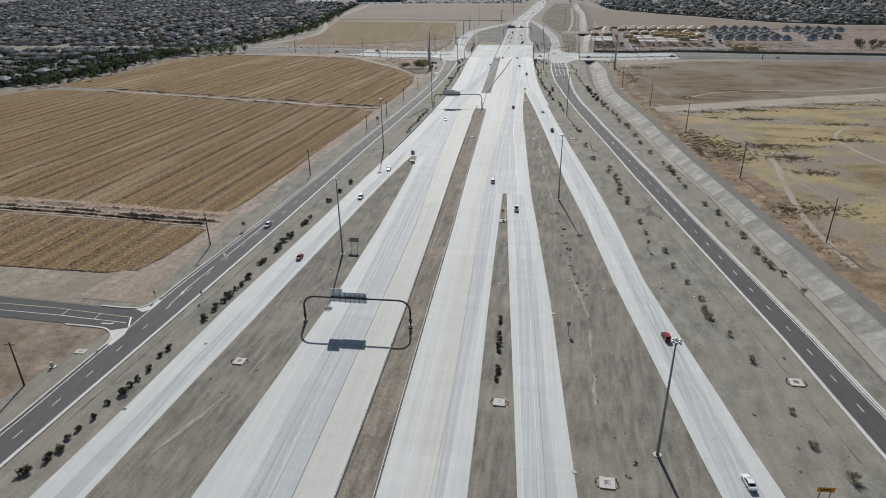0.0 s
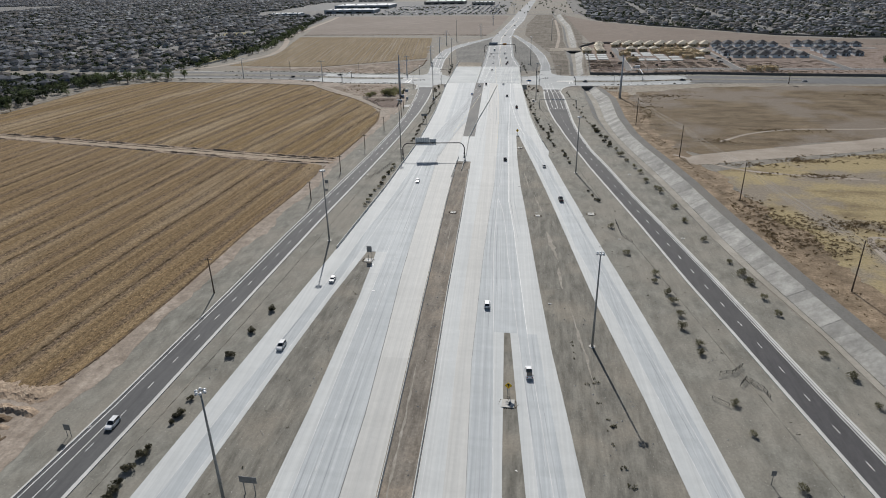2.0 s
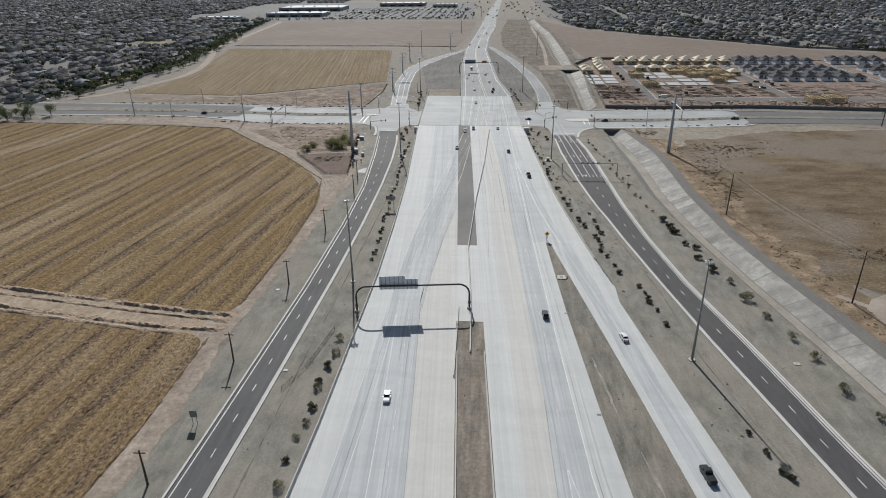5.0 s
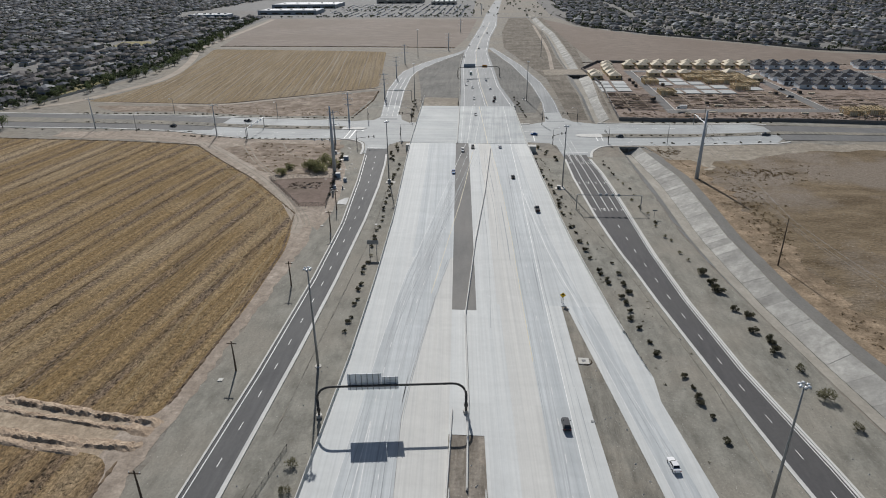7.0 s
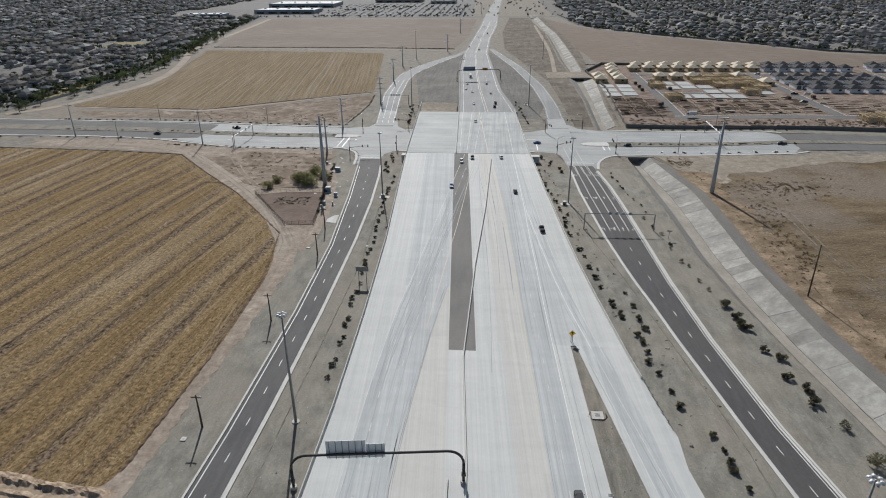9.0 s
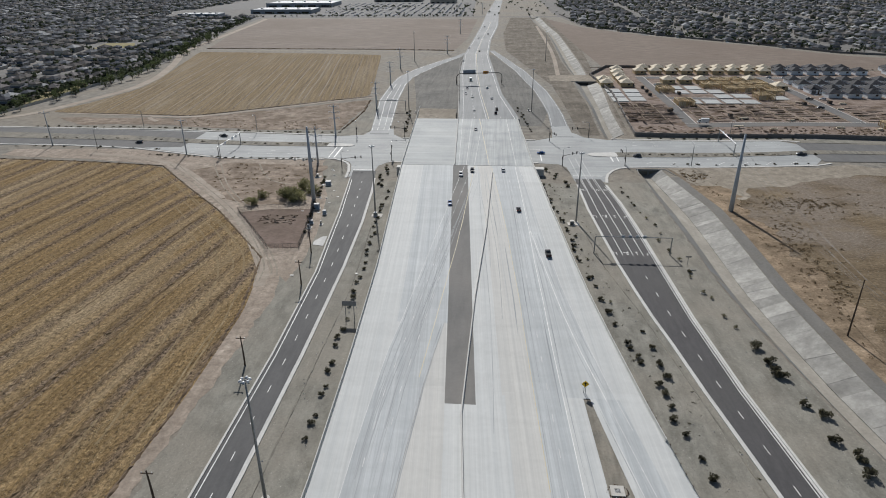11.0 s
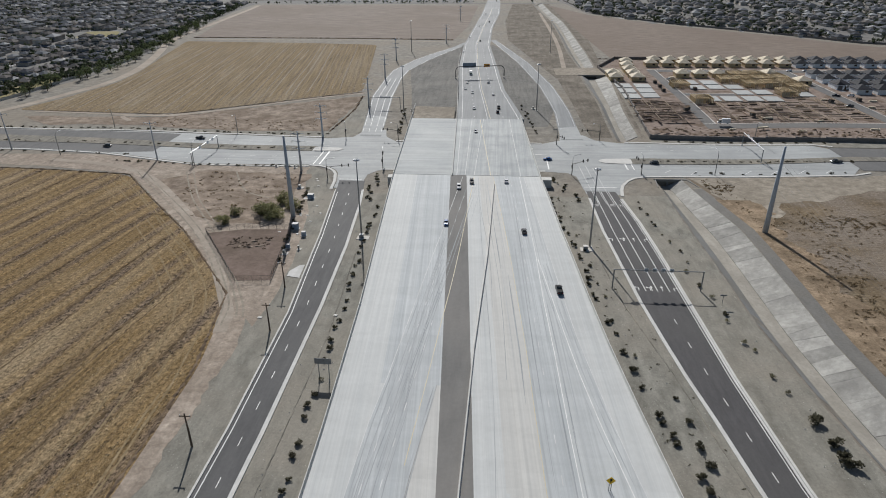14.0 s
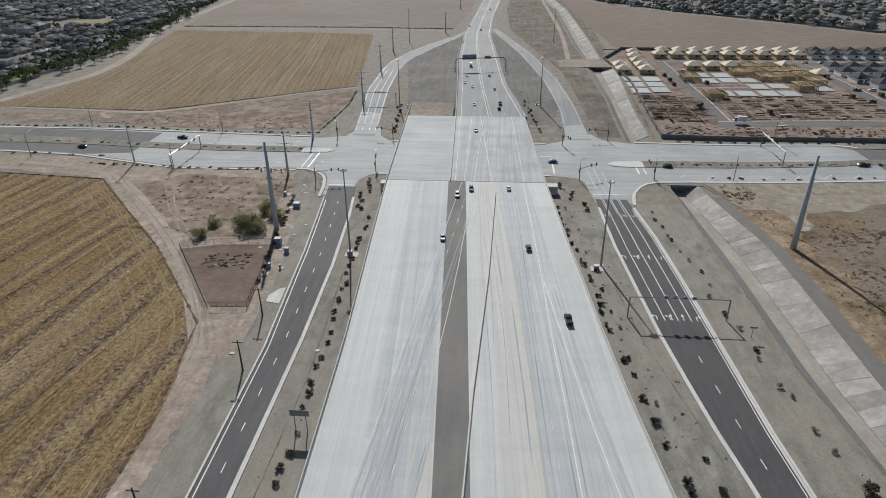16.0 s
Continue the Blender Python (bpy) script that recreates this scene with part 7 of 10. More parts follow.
spots += [(x, y, s) for x, y, s in ((0.8, 151.6, 0.55), (0.4, 152.8, 0.3), (2.4, 141.5, 0.6), (1.6, 143.2, 0.4), (2.9, 133.6, 0.5), (3.4, 130.3, 0.55), (3.8, 126.3, 0.35), (3.6, 124.6, 0.3), (4.0, 121.8, 0.4), (4.3, 120.6, 0.3), (4.7, 118.4, 0.35), (5.2, 114.5, 0.4), (6.2, 111.6, 0.35), (6.8, 109.7, 0.4))]
scatter("dark_tufts", spots, 0.3, 26, shrub_leaf, "small dark weeds scattered over bare soil")
scatter("street_shrubs", street_spots, 0.3, 60, shrub_leaf, "low dark shrubs planted along the cross street")
brush = []
for _ in range(650):
    t = tuft_rng.random()
    y = 130 + 180 * t
    if noise.noise(Vector((y * 0.06, 3.0, 0.0))) + tuft_rng.uniform(-0.4, 0.4) < -0.1:
        continue
    brush.append((canal_road_r(y) + 1.5 + abs(tuft_rng.gauss(0, 3.2)), y, tuft_rng.uniform(0.15, 0.5)))
for cx, cy, sx, sy, n in ((52, 226, 4, 5, 260), (56, 212, 5, 5, 320), (66, 224, 5, 2.5, 220), (46, 236, 3, 4, 120), (45.5, 215, 2, 5, 140), (72.4, 211, 4, 2.2, 200), (104, 260, 4.5, 1.4, 110), (96, 236, 7, 1.8, 200), (75, 265, 6, 1.4, 130), (60, 266, 2, 1.0, 30), (75, 196, 3.5, 1.3, 110), (77, 226, 5, 1.3, 110),
                          (68, 164, 5, 2.6, 220), (59, 163, 1.6, 2, 70), (125, 246, 8, 2, 120), (140, 270, 8, 1.6, 100), (60, 275.5, 6, 1.2, 110), (78, 281, 7, 1.4, 150), (98, 288, 8, 1.4, 150), (122, 297, 9, 1.5, 150), (74.8, 283, 1.6, 1.2, 70), (150, 306, 14, 2.6, 160), (56, 305, 4, 1.5, 70), (83, 324, 9, 1.4, 90), 
                          (48, 394, 7, 4, 260), (38, 372, 3, 9, 110), (35, 350, 2, 9, 90), (26, 419, 3.0, 3, 130), (144, 399, 7, 1.6, 80)):
    for _ in range(n):
        brush.append((tuft_rng.gauss(cx, sx), tuft_rng.gauss(cy, sy), tuft_rng.uniform(0.2, 0.66)))
for _ in range(220):
    t = tuft_rng.random()
    y = 300 + 116 * t
    brush.append((canal_road_r(y) + 1.5 + abs(tuft_rng.gauss(0, 3)), y, tuft_rng.uniform(0.15, 0.42)))
brush = [p for p in brush if tuft_rng.random() < 0.9 and p[0] > canal_road_r(min(p[1], 416)) + 1.0]
for _ in range(160):
    brush.append((tuft_rng.uniform(-160, -93), tuft_rng.uniform(470, 484), tuft_rng.uniform(0.25, 0.6)))
for _ in range(90):
    brush.append((tuft_rng.uniform(-118, -90), tuft_rng.uniform(388, 424), tuft_rng.uniform(0.3, 0.8)))
scatter("dry_brush", brush, 0.26, 22, brown_brush, "dry brown brush along the meadow's edge")


# ---- trees ----
def tree(name, seed, height, spread, leaf_material, leaf=0.2, count=520, low=0.3):
    rng = random.Random(seed)
    root = thing(name, "", "tree")
    bm = bmesh.new()
    top = height * 0.45
    tube(bm, [(0, 0, 0), (0.05, 0.03, top * 0.5), (0.02, -0.04, top)], [height * 0.035, height * 0.028, height * 0.018], 7)
    for k in range(6):
        a = k * 1.05 + rng.uniform(-0.3, 0.3)
        tube(bm, [(0, 0, top * rng.uniform(0.55, 0.95)), (math.cos(a) * spread * 0.3, math.sin(a) * spread * 0.3, top * 1.25), (math.cos(a) * spread * 0.6, math.sin(a) * spread * 0.6, height * rng.uniform(0.65, 0.85))],
             [height * 0.016, height * 0.01, height * 0.004], 5)
    part("trunk", bm, bark, root)
    vs, fs = foliage(rng, count, spread, spread, height * (0.92 - low), leaf, height * low, 14)
    raw("crown", vs, fs, leaf_material, root)
    return root


def plant(master, x, y, s, label, group, rng):
    ob = copy_thing(master, Matrix.Translation((x, y, ground_z(x, y))) @ Matrix.Rotation(rng.uniform(0, 6.28), 4, "Z"))
    ob.scale = (s, s * rng.uniform(0.9, 1.15), s * rng.uniform(0.9, 1.1))
    return tagged(ob, label, "tree", group)


tree_rng = random.Random(31)
street_trees = [tree("tree", 41, 4.2, 2.0, tree_leaf), tree("tree", 42, 3.6, 2.2, tree_leaf), tree("tree", 43, 5.0, 2.3, tree_leaf)]
palo = tree("palo_verde", 51, 3.4, 2.9, palo_leaf, 0.24, 1500, 0.03)
palo.matrix_basis = pose(-88.2, 391.6, ground_z(-88, 391))
tagged(palo, "bushy olive palo verde tree in the dirt lot", "tree", "lot trees")
for x, y, s in ((-97.2, 386.0, 0.62), (-96.0, 391.8, 0.55), (-86.0, 389.6, 0.8), (-83.4, 397.5, 0.7), (-86.6, 400.5, 0.75), (-90.5, 393.0, 0.7)):
    plant(palo, x, y, s, "low olive palo verde bush in the dirt lot", "lot trees", tree_rng)
edge = line([(290, -284), (306, -273), (345, -269), (400, -271), (445, -252), (470, -240), (486, -238), (525, -234), (564, -229), (600, -231), (628, -236), (728, -255), (844, -274), (911, -284), (932, -288)])
for i in range(74):
    y = 300 + 6.4 * i + tree_rng.uniform(-2, 2)
    if 436 < y < 474:
        continue
    x = edge(y) - tree_rng.uniform(1, 13)
    plant(tree_rng.choice(street_trees), x, y, tree_rng.uniform(0.85, 1.4), "dark green street tree beside the housing estate", "estate trees", tree_rng)
for i in range(16):
    plant(tree_rng.choice(street_trees), -262 - tree_rng.uniform(0, 40), 300 + tree_rng.uniform(0, 130), tree_rng.uniform(0.7, 1.1), "dark green street tree beside the housing estate", "estate trees", tree_rng)
for i in range(34):
    y = tree_rng.uniform(412, 439)
    plant(tree_rng.choice(street_trees), -226 - 0.9 * (440 - y) - tree_rng.uniform(0, 42), y, tree_rng.uniform(0.8, 1.5), "dark green street tree beside the housing estate", "estate trees", tree_rng)
for i in range(14):
    plant(tree_rng.choice(street_trees), tree_rng.uniform(196, 230), tree_rng.uniform(470, 505), tree_rng.uniform(0.8, 1.2), "dark green tree at the estate entrance", "estate trees", tree_rng)
street_trees[0].matrix_basis = pose(-241, 612, 0)
street_trees[1].matrix_basis = pose(-248, 655, 0)
street_trees[2].matrix_basis = pose(-239, 560, 0)
for ob in street_trees:
    tagged(ob, "dark green street tree beside the housing estate", "tree", "estate trees")


def palm():
    root = thing("palm_tree", "slim palm tree with a drooping crown", "tree", at=pose(119.4, 428.5, 0))
    bm = bmesh.new()
    tube(bm, [(0, 0, 0), (0.05, 0, 3), (0, 0.05, 5.2)], [0.22, 0.17, 0.14], 7)
    part("trunk", bm, bark, root)
    vs, fs = [], []
    for k in range(26):
        a, up = k * 2.4, random.Random(k).uniform(-0.6, 0.7)
        d = Vector((math.cos(a), math.sin(a), 0))
        s = Vector((-d.y, d.x, 0)) * 0.18
        p0, p1, p2 = Vector((0, 0, 5.2)), d * 0.8 + Vector((0, 0, 5.4 + up * 0.6)), d * 1.5 + Vector((0, 0, 4.9 + up))
        q = len(vs)
        vs += [tuple(p0), tuple(p1 - s), tuple(p2), tuple(p1 + s)]
        fs += [(q, q + 1, q + 2, q + 3)]
    raw("crown", vs, fs, tree_leaf, root)


palm()


# ---- lamps, poles and wires ----
def high_mast():
    root = thing("high_mast_lamp", "tall grey steel high-mast lamp with ringed floodlights", "street lamp", "high-mast lamps")
    bm = bmesh.new()
    tube(bm, [(0, 0, 0.1), (0, 0, 6), (0, 0, 12), (0, 0, 17.7)], [0.22, 0.18, 0.14, 0.09], 10)
    part("pole", bm, galvanised, root, smooth=True)
    bm = bmesh.new()
    tube(bm, [(0, 0, 0), (0, 0, 0.12)], 0.55, 12)
    part("base_plate", bm, pad_concrete, root)
    bm = bmesh.new()
    tube(bm, [(0.36 * math.cos(a), 0.36 * math.sin(a), 17.6) for a in [k * math.pi / 8 for k in range(17)]], 0.05, 5)
    for k in range(4):
        tube(bm, [(0, 0, 17.6), (0.36 * math.cos(k * 1.571), 0.36 * math.sin(k * 1.571), 17.6)], 0.04, 4)
    part("ring", bm, galvanised, root)
    for k in range(6):
        a = k * math.pi / 3
        c, s = math.cos(a), math.sin(a)
        bm = bmesh.new()
        tube(bm, [(0.3 * c, 0.3 * s, 17.72), (0.4 * c, 0.4 * s, 17.7), (0.6 * c, 0.6 * s, 17.62), (0.64 * c, 0.64 * s, 17.5)], [0.07, 0.19, 0.19, 0.12], 8)
        part("floodlight", bm, lamp_grey, root, smooth=True)
    return root


mast = high_mast()
mast.matrix_basis = pose(-46.0, 120.4, 0)
for x, y in ((0.7, 162.3), (15.2, 67.3), (-59.1, 202.2), (2.2, 262.2), (-59.2, 286.6), (-62.7, 381.5), (-11.8, 378.0), (-68.8, 496.0), (-17.0, 501.0), (-84, 640), (-2, 640)):
    copy_thing(mast, pose(x, y, ground_z(x, y), 0, 0, (x * 37) % 60))


def wood_pole(height, arms):
    root = thing("utility_pole", "dark weathered wooden utility pole with a short crossarm", "utility pole", "utility poles")
    bm = bmesh.new()
    tube(bm, [(0, 0, 0), (0.03, 0, height * 0.5), (0, 0, height)], [0.16, 0.13, 0.09], 8)
    part("pole", bm, pole_wood, root)
    for k in range(arms):
        part("crossarm", boxed(-0.75, 0.75, -0.06, 0.06, height - 0.5 - 0.6 * k, height - 0.38 - 0.6 * k), pole_wood, root)
        for x in (-0.65, 0.65):
            bm = bmesh.new()
            tube(bm, [(x, 0, height - 0.38 - 0.6 * k), (x, 0, height - 0.2 - 0.6 * k)], 0.05, 6)
            part("insulator", bm, lamp_grey, root)
    return root


tall_pole, short_pole = wood_pole(10.9, 0), wood_pole(8.0, 1)
tall_pole.matrix_basis = pose(60.6, 142.7, 0)
for x, y in ((52.6, 188.3), (45.4, 240.4), (37.4, 283.1), (28.9, 328.8), (69, 95)):
    copy_thing(tall_pole, pose(x, y, ground_z(x, y)))
short_pole.matrix_basis = pose(-78.0, 120.2, 0, 0, 0, 8)
for x, y in ((-79.7, 66.6), (-74.4, 173.5), (-80.5, 40)):
    copy_thing(short_pole, pose(x, y, 0, 0, 0, 5))
stub_pole = wood_pole(5.6, 1)
stub_pole.matrix_basis = pose(-73.4, 229.9, 0)
for x, y in ((-72.9, 257.0), (-72.1, 284.6), (-71.8, 313.4), (-70.5, 341.0), (-72.6, 356.0)):
    copy_thing(stub_pole, pose(x, y, ground_z(x, y)))


def steel_monopole(height, arms, stout=1.0):
    root = thing("transmission_pole", "tall tapered blue-grey steel transmission pole", "transmission pole", "transmission poles")
    bm = bmesh.new()
    tube(bm, [(0, 0, 0), (0, 0, height * 0.5), (0, 0, height)], [0.62 * stout, 0.45 * stout, 0.24 * stout], 12)
    part("shaft", bm, transmission_steel, root, smooth=True)
    for k in range(arms):
        z = height - 1.0 - 2.2 * k
        for s in (-1, 1):
            bm = bmesh.new()
            tube(bm, [(0, 0, z), (s * 1.3, 0, z + 0.35), (s * 2.0, 0, z + 0.4)], [0.14, 0.09, 0.05], 6)
            part("arm", bm, transmission_steel, root)
            bm = bmesh.new()
            tube(bm, [(s * 2.0, 0, z + 0.38), (s * 2.0, 0, z - 0.3)], 0.06, 5)
            part("insulator", bm, lamp_grey, root)
    return root


steel_pole = steel_monopole(20.2, 0)
steel_pole.matrix_basis = pose(28.8, 388.5, ground_z(28.8, 388.5))
copy_thing(steel_pole, pose(-81.7, 391.5, ground_z(-81.7, 391.5)))
arm_pole = steel_monopole(12.0, 3, 0.6)
arm_pole.matrix_basis = pose(-90.0, 427.0, ground_z(-90, 427))
for x, y, s in ((-88.9, 611, 1.0), (-86.6, 559, 1.0), (-84.2, 504, 1.0), (-92.2, 461, 1.0), (-66, 676, 0.95), (-64, 800, 0.95), (-50, 1000, 0.9)):
    copy_thing(arm_pole, pose(x, y, ground_z(x, y)))
lattice_pole = steel_monopole(12.5, 1, 0.4)
lattice_pole.matrix_basis = pose(-137.4, 433.0, ground_z(-136, 432))
copy_thing(lattice_pole, pose(-189.3, 438.6, ground_z(-189.3, 438.6)))


def wire(points, sag, parent):
    bm = bmesh.new()
    for a, b in zip(points, points[1:]):
        a, b = Vector(a), Vector(b)
        tube(bm, [a + (b - a) * t / 8 - Vector((0, 0, sag * 4 * (t / 8) * (1 - t / 8))) for t in range(9)], 0.018, 3, cap=False)
    part("wire", bm, dark_steel, parent)


power_line = thing("power_line", "thin dark overhead wires between poles", "power line")
for dx, dz in ((-0.7, 0), (0.7, 0), (0, 0.5), (-0.35, -0.7), (0.35, -0.7), (0.1, -1.3)):
    wire([(28.9 + dx, 328.8, 10.6 + dz), (37.4 + dx, 283.1, 10.4 + dz), (45.4 + dx, 240.4, 10.4 + dz), (52.6 + dx, 188.3, 10.4 + dz), (60.6 + dx, 142.7, 10.4 + dz), (69 + dx, 95, 10.4 + dz)], 0.9, power_line)
    wire([(28.8 + dx, 388.5, 15.5 + dz * 4), (28.9 + dx, 328.8, 10.6 + dz)], 0.8, power_line)


# ---- sign gantries and signs ----
def gantry(name, x0, y0, x1, y1, height, panels, label, radius=2.0, thick=0.17, arms=None, far_faces=None):
    """A tubular frame over the road: posts, rounded corners and beam, with sign panels on it."""
    root = thing(name, label, "sign gantry", "sign gantries")
    g0, g1 = arms or (ground_z(x0, y0), ground_z(x1, y1))
    a, b = Vector((x0, y0, 0)), Vector((x1, y1, 0))
    d = (b - a).normalized()
    top = max(g0, g1) + height
    pts = [a + Vector((0, 0, g0)), a + Vector((0, 0, top - radius))]
    for k in range(1, 7):
        t = math.pi / 2 * k / 6
        pts.append(a + d * radius * (1 - math.cos(t)) + Vector((0, 0, top - radius + radius * math.sin(t))))
    for k in range(1, 7):
        t = math.pi / 2 * (1 - k / 6)
        pts.append(b - d * radius * (1 - math.cos(t)) + Vector((0, 0, top - radius + radius * math.sin(t))))
    pts.insert(8, a + d * radius + Vector((0, 0, top)) + d * ((b - a).length - 2 * radius) * 0.999)
    pts += [b + Vector((0, 0, g1))]
    bm = bmesh.new()
    tube(bm, pts[:2], thick * 1.1, 10)
    part("post", bm, dark_steel, root, smooth=True)
    bm = bmesh.new()
    tube(bm, pts[-2:], thick * 1.1, 10)
    part("post", bm, dark_steel, root, smooth=True)
    bm = bmesh.new()
    tube(bm, pts[1:-1], thick, 10)
    part("beam", bm, dark_steel, root, smooth=True)
    for p, g in ((a, g0), (b, g1)):
        bm = bmesh.new()
        tube(bm, [p + Vector((0, 0, g)), p + Vector((0, 0, g + 0.45))], 0.42, 12)
        part("footing", bm, pad_concrete, root)
        bm = bmesh.new()
        tube(bm, [p + Vector((0, 0, g + 1.2)), p + Vector((0, 0, g + 1.7))], thick * 1.7, 10)
        part("collar", bm, dark_steel, root)
    n = Vector((-d.y, d.x, 0))
    turn = Matrix.Rotation(math.atan2(d.y, d.x), 4, "Z")
    for number, (start, wide, low, high) in enumerate(panels):
        c = a + d * (start + wide / 2) + n * 0.32 + Vector((0, 0, top))
        place = Matrix.Translation(c) @ turn
        bm = boxed(-wide / 2, wide / 2, -0.02, 0.02, low, high)
        bm.transform(place)
        face = part("sign_panel", bm, far_faces[number] if far_faces else sign_back, root, "large sign panel" if far_faces else "grey metal back of a large sign")
        bm = boxed(-wide / 2 + 0.05, wide / 2 - 0.05, 0.025, 0.03, low + 0.05, high - 0.05)
        bm.transform(place)
        part("sign_face", bm, sign_green, face, "green reflective sign face")
        k = max(int(wide / 0.75), 2)
        for i in range(k):
            x = -wide / 2 + wide * (i + 0.5) / k
            bm = boxed(x - 0.04, x + 0.04, -0.14, -0.022, low - 0.05, high + 0.04)
            bm.transform(place)
            part("rib", bm, galvanised, face)
    return root


gantry("sign_gantry", -43.3, 91.9, -24.0, 93.0, 5.25, ((5.1, 2.1, -1.0, 1.6), (7.25, 4.3, -1.1, 0.95)), "dark tubular sign gantry, panels seen from behind")
gantry("sign_gantry", -55.8, 274.4, -34.8, 276.8, 5.25, ((4.4, 4.8, -0.85, 1.85), (9.25, 2.3, -0.85, 1.25)), "dark tubular sign gantry over the carriageway", arms=(0, 0))
gantry("sign_gantry", -52.4, 558.0, -29.4, 562.0, 5.6, ((3.4, 6.4, -0.6, 1.6), (13.6, 2.8, -0.5, 0.9)), "distant dark tubular sign gantry", arms=(0.4, 0.4), far_faces=(sign_blue, sign_orange))


def truss_sign(x0, x1, y, height):
    root = thing("lane_sign_bridge", "slim steel lane-sign bridge over the frontage road", "sign gantry")
    g0, g1 = ground_z(x0, y), ground_z(x1, y)
    top = max(g0, g1) + height
    for x, g in ((x0, g0), (x1, g1)):
        bm = bmesh.new()
        tube(bm, [(x, y, g), (x, y, top)], 0.13, 8)
        part("post", bm, galvanised, root)
    bm = bmesh.new()
    tube(bm, [(x0, y, top - 0.1), (x1, y, top - 0.1)], 0.09, 8)
    part("beam", bm, galvanised, root)
    for k in range(4):
        x = x0 + (x1 - x0) * (0.36 + 0.095 * k)
        plate = part("lane_sign", boxed(x - 0.36, x + 0.36, y + 0.1, y + 0.15, top - 0.45, top + 0.3), sign_back, root, "white lane-use sign seen from behind")
        part("bracket", boxed(x - 0.05, x + 0.05, y - 0.12, y + 0.1, top - 0.25, top + 0.05), galvanised, plate)


truss_sign(-9.9, 6.5, 359.7, 4.2)
truss_sign(-83.3, -71.2, 502.7, 4.2)


def street_sign_bridge(xa, ya, xb, yb, height, label):
    """A single white tube on two posts across the street, with small panels hung on it."""
    root = thing("street_sign_bridge", label, "sign gantry", "street sign bridges")
    ga, gb = ground_z(xa, ya), ground_z(xb, yb)
    top = max(ga, gb) + height
    for x, y, g in ((xa, ya, ga), (xb, yb, gb)):
        bm = bmesh.new()
        tube(bm, [(x, y, g), (x, y, top)], [0.16, 0.12], 8)
        part("post", bm, galvanised, root)
        part("footing", boxed(x - 0.3, x + 0.3, y - 0.3, y + 0.3, g, g + 0.2, 0.03), pad_concrete, root)
    bm = bmesh.new()
    tube(bm, [(xa, ya - 0.3, top), (xb, yb + 0.3, top)] if ya < yb else [(xa, ya + 0.3, top), (xb, yb - 0.3, top)], 0.13, 8)
    part("beam", bm, lamp_grey, root, "pale painted beam")
    for f in (0.3, 0.62, 0.8):
        x, y = xa + (xb - xa) * f, ya + (yb - ya) * f
        part("sign_panel", boxed(x + 0.19, x + 0.24, y - 0.7, y + 0.7, top - 0.55, top + 0.35), sign_back, root, "small pale sign panel")


street_sign_bridge(-124.6, 429.8, -124.1, 448.1, 4.0, "pale tube sign bridge over half the cross street")
street_sign_bridge(46.6, 440.5, 47.1, 458.5, 4.2, "pale tube sign bridge over half the cross street")


def post_sign(name, x, y, wide, low, high, face, label, yaw=0.0, posts=2, category="road sign", bars=0, z=None):
    root = thing(name, label, category, "road signs")
    root.matrix_basis = pose(x, y, ground_z(x, y) if z is None else z, 0, 0, yaw)
    for k in range(posts):
        px = 0 if posts == 1 else (-wide * 0.3 if k == 0 else wide * 0.3)
        bm = bmesh.new()
        tube(bm, [(px, 0.05, 0), (px, 0.05, high - 0.05)], 0.05 if wide < 2 else 0.07, 6)
        part("post", bm, galvanised, root)
    plate = part("sign_panel", boxed(-wide / 2, wide / 2, -0.02, 0.02, low, high, 0.01), sign_dark, root)
    part("sign_face", boxed(-wide / 2 + 0.03, wide / 2 - 0.03, -0.03, -0.022, low + 0.03, high - 0.03) if face[1] else boxed(-wide / 2 + 0.03, wide / 2 - 0.03, 0.022, 0.03, low + 0.03, high - 0.03), face[0], plate)
    for k in range(bars):
        zc = low + (high - low) * (k + 1) / (bars + 1)
        part("legend_bar", boxed(-wide * 0.36, wide * 0.36, -0.037, -0.031, zc - 0.06, zc + 0.06), legend_and_hole_black, plate)
    return root


post_sign("guide_sign", -44.0, 123.1, 2.3, 1.9, 2.9, (sign_green, False), "grey back of a wide two-post guide sign")
post_sign("exit_sign", -46.6, 193.0, 1.15, 1.7, 3.2, (sign_green, False), "exit sign on two posts, seen from behind", z=0.0)
post_sign("guide_sign", -57.9, 329.0, 2.6, 2.6, 3.6, (sign_green, False), "grey back of a wide two-post guide sign")
post_sign("guide_sign", -72.4, 241.4, 1.1, 1.3, 2.4, (sign_white, False), "small two-post sign seen from behind")
post_sign("guide_sign", -74.4, 130.0, 1.0, 1.2, 2.2, (sign_white, False), "small two-post sign seen from behind")
post_sign("road_work_sign", 33.6, 62.6, 2.0, 1.5, 2.2, (sign_orange, True), "orange road-work board with two dark lines", yaw=4, bars=2)
post_sign("small_sign", -75.4, 94.8, 0.5, 1.4, 2.0, (sign_white, False), "small square sign on one post", posts=1)
post_sign("small_sign", -66.3, 96.2, 0.5, 1.4, 2.0, (sign_white, False), "small square sign on one post", posts=1)
post_sign("small_sign", 3.6, 95.4, 0.6, 1.5, 2.3, (sign_white, False), "small square sign on one post", posts=1)
post_sign("small_sign", 20.8, 133.0, 0.6, 1.5, 2.3, (sign_white, False), "small square sign on one post", posts=1)
post_sign("small_sign", 9.0, 355.0, 1.2, 1.8, 2.1, (sign_green, False), "narrow green street-name sign on one post", posts=1)


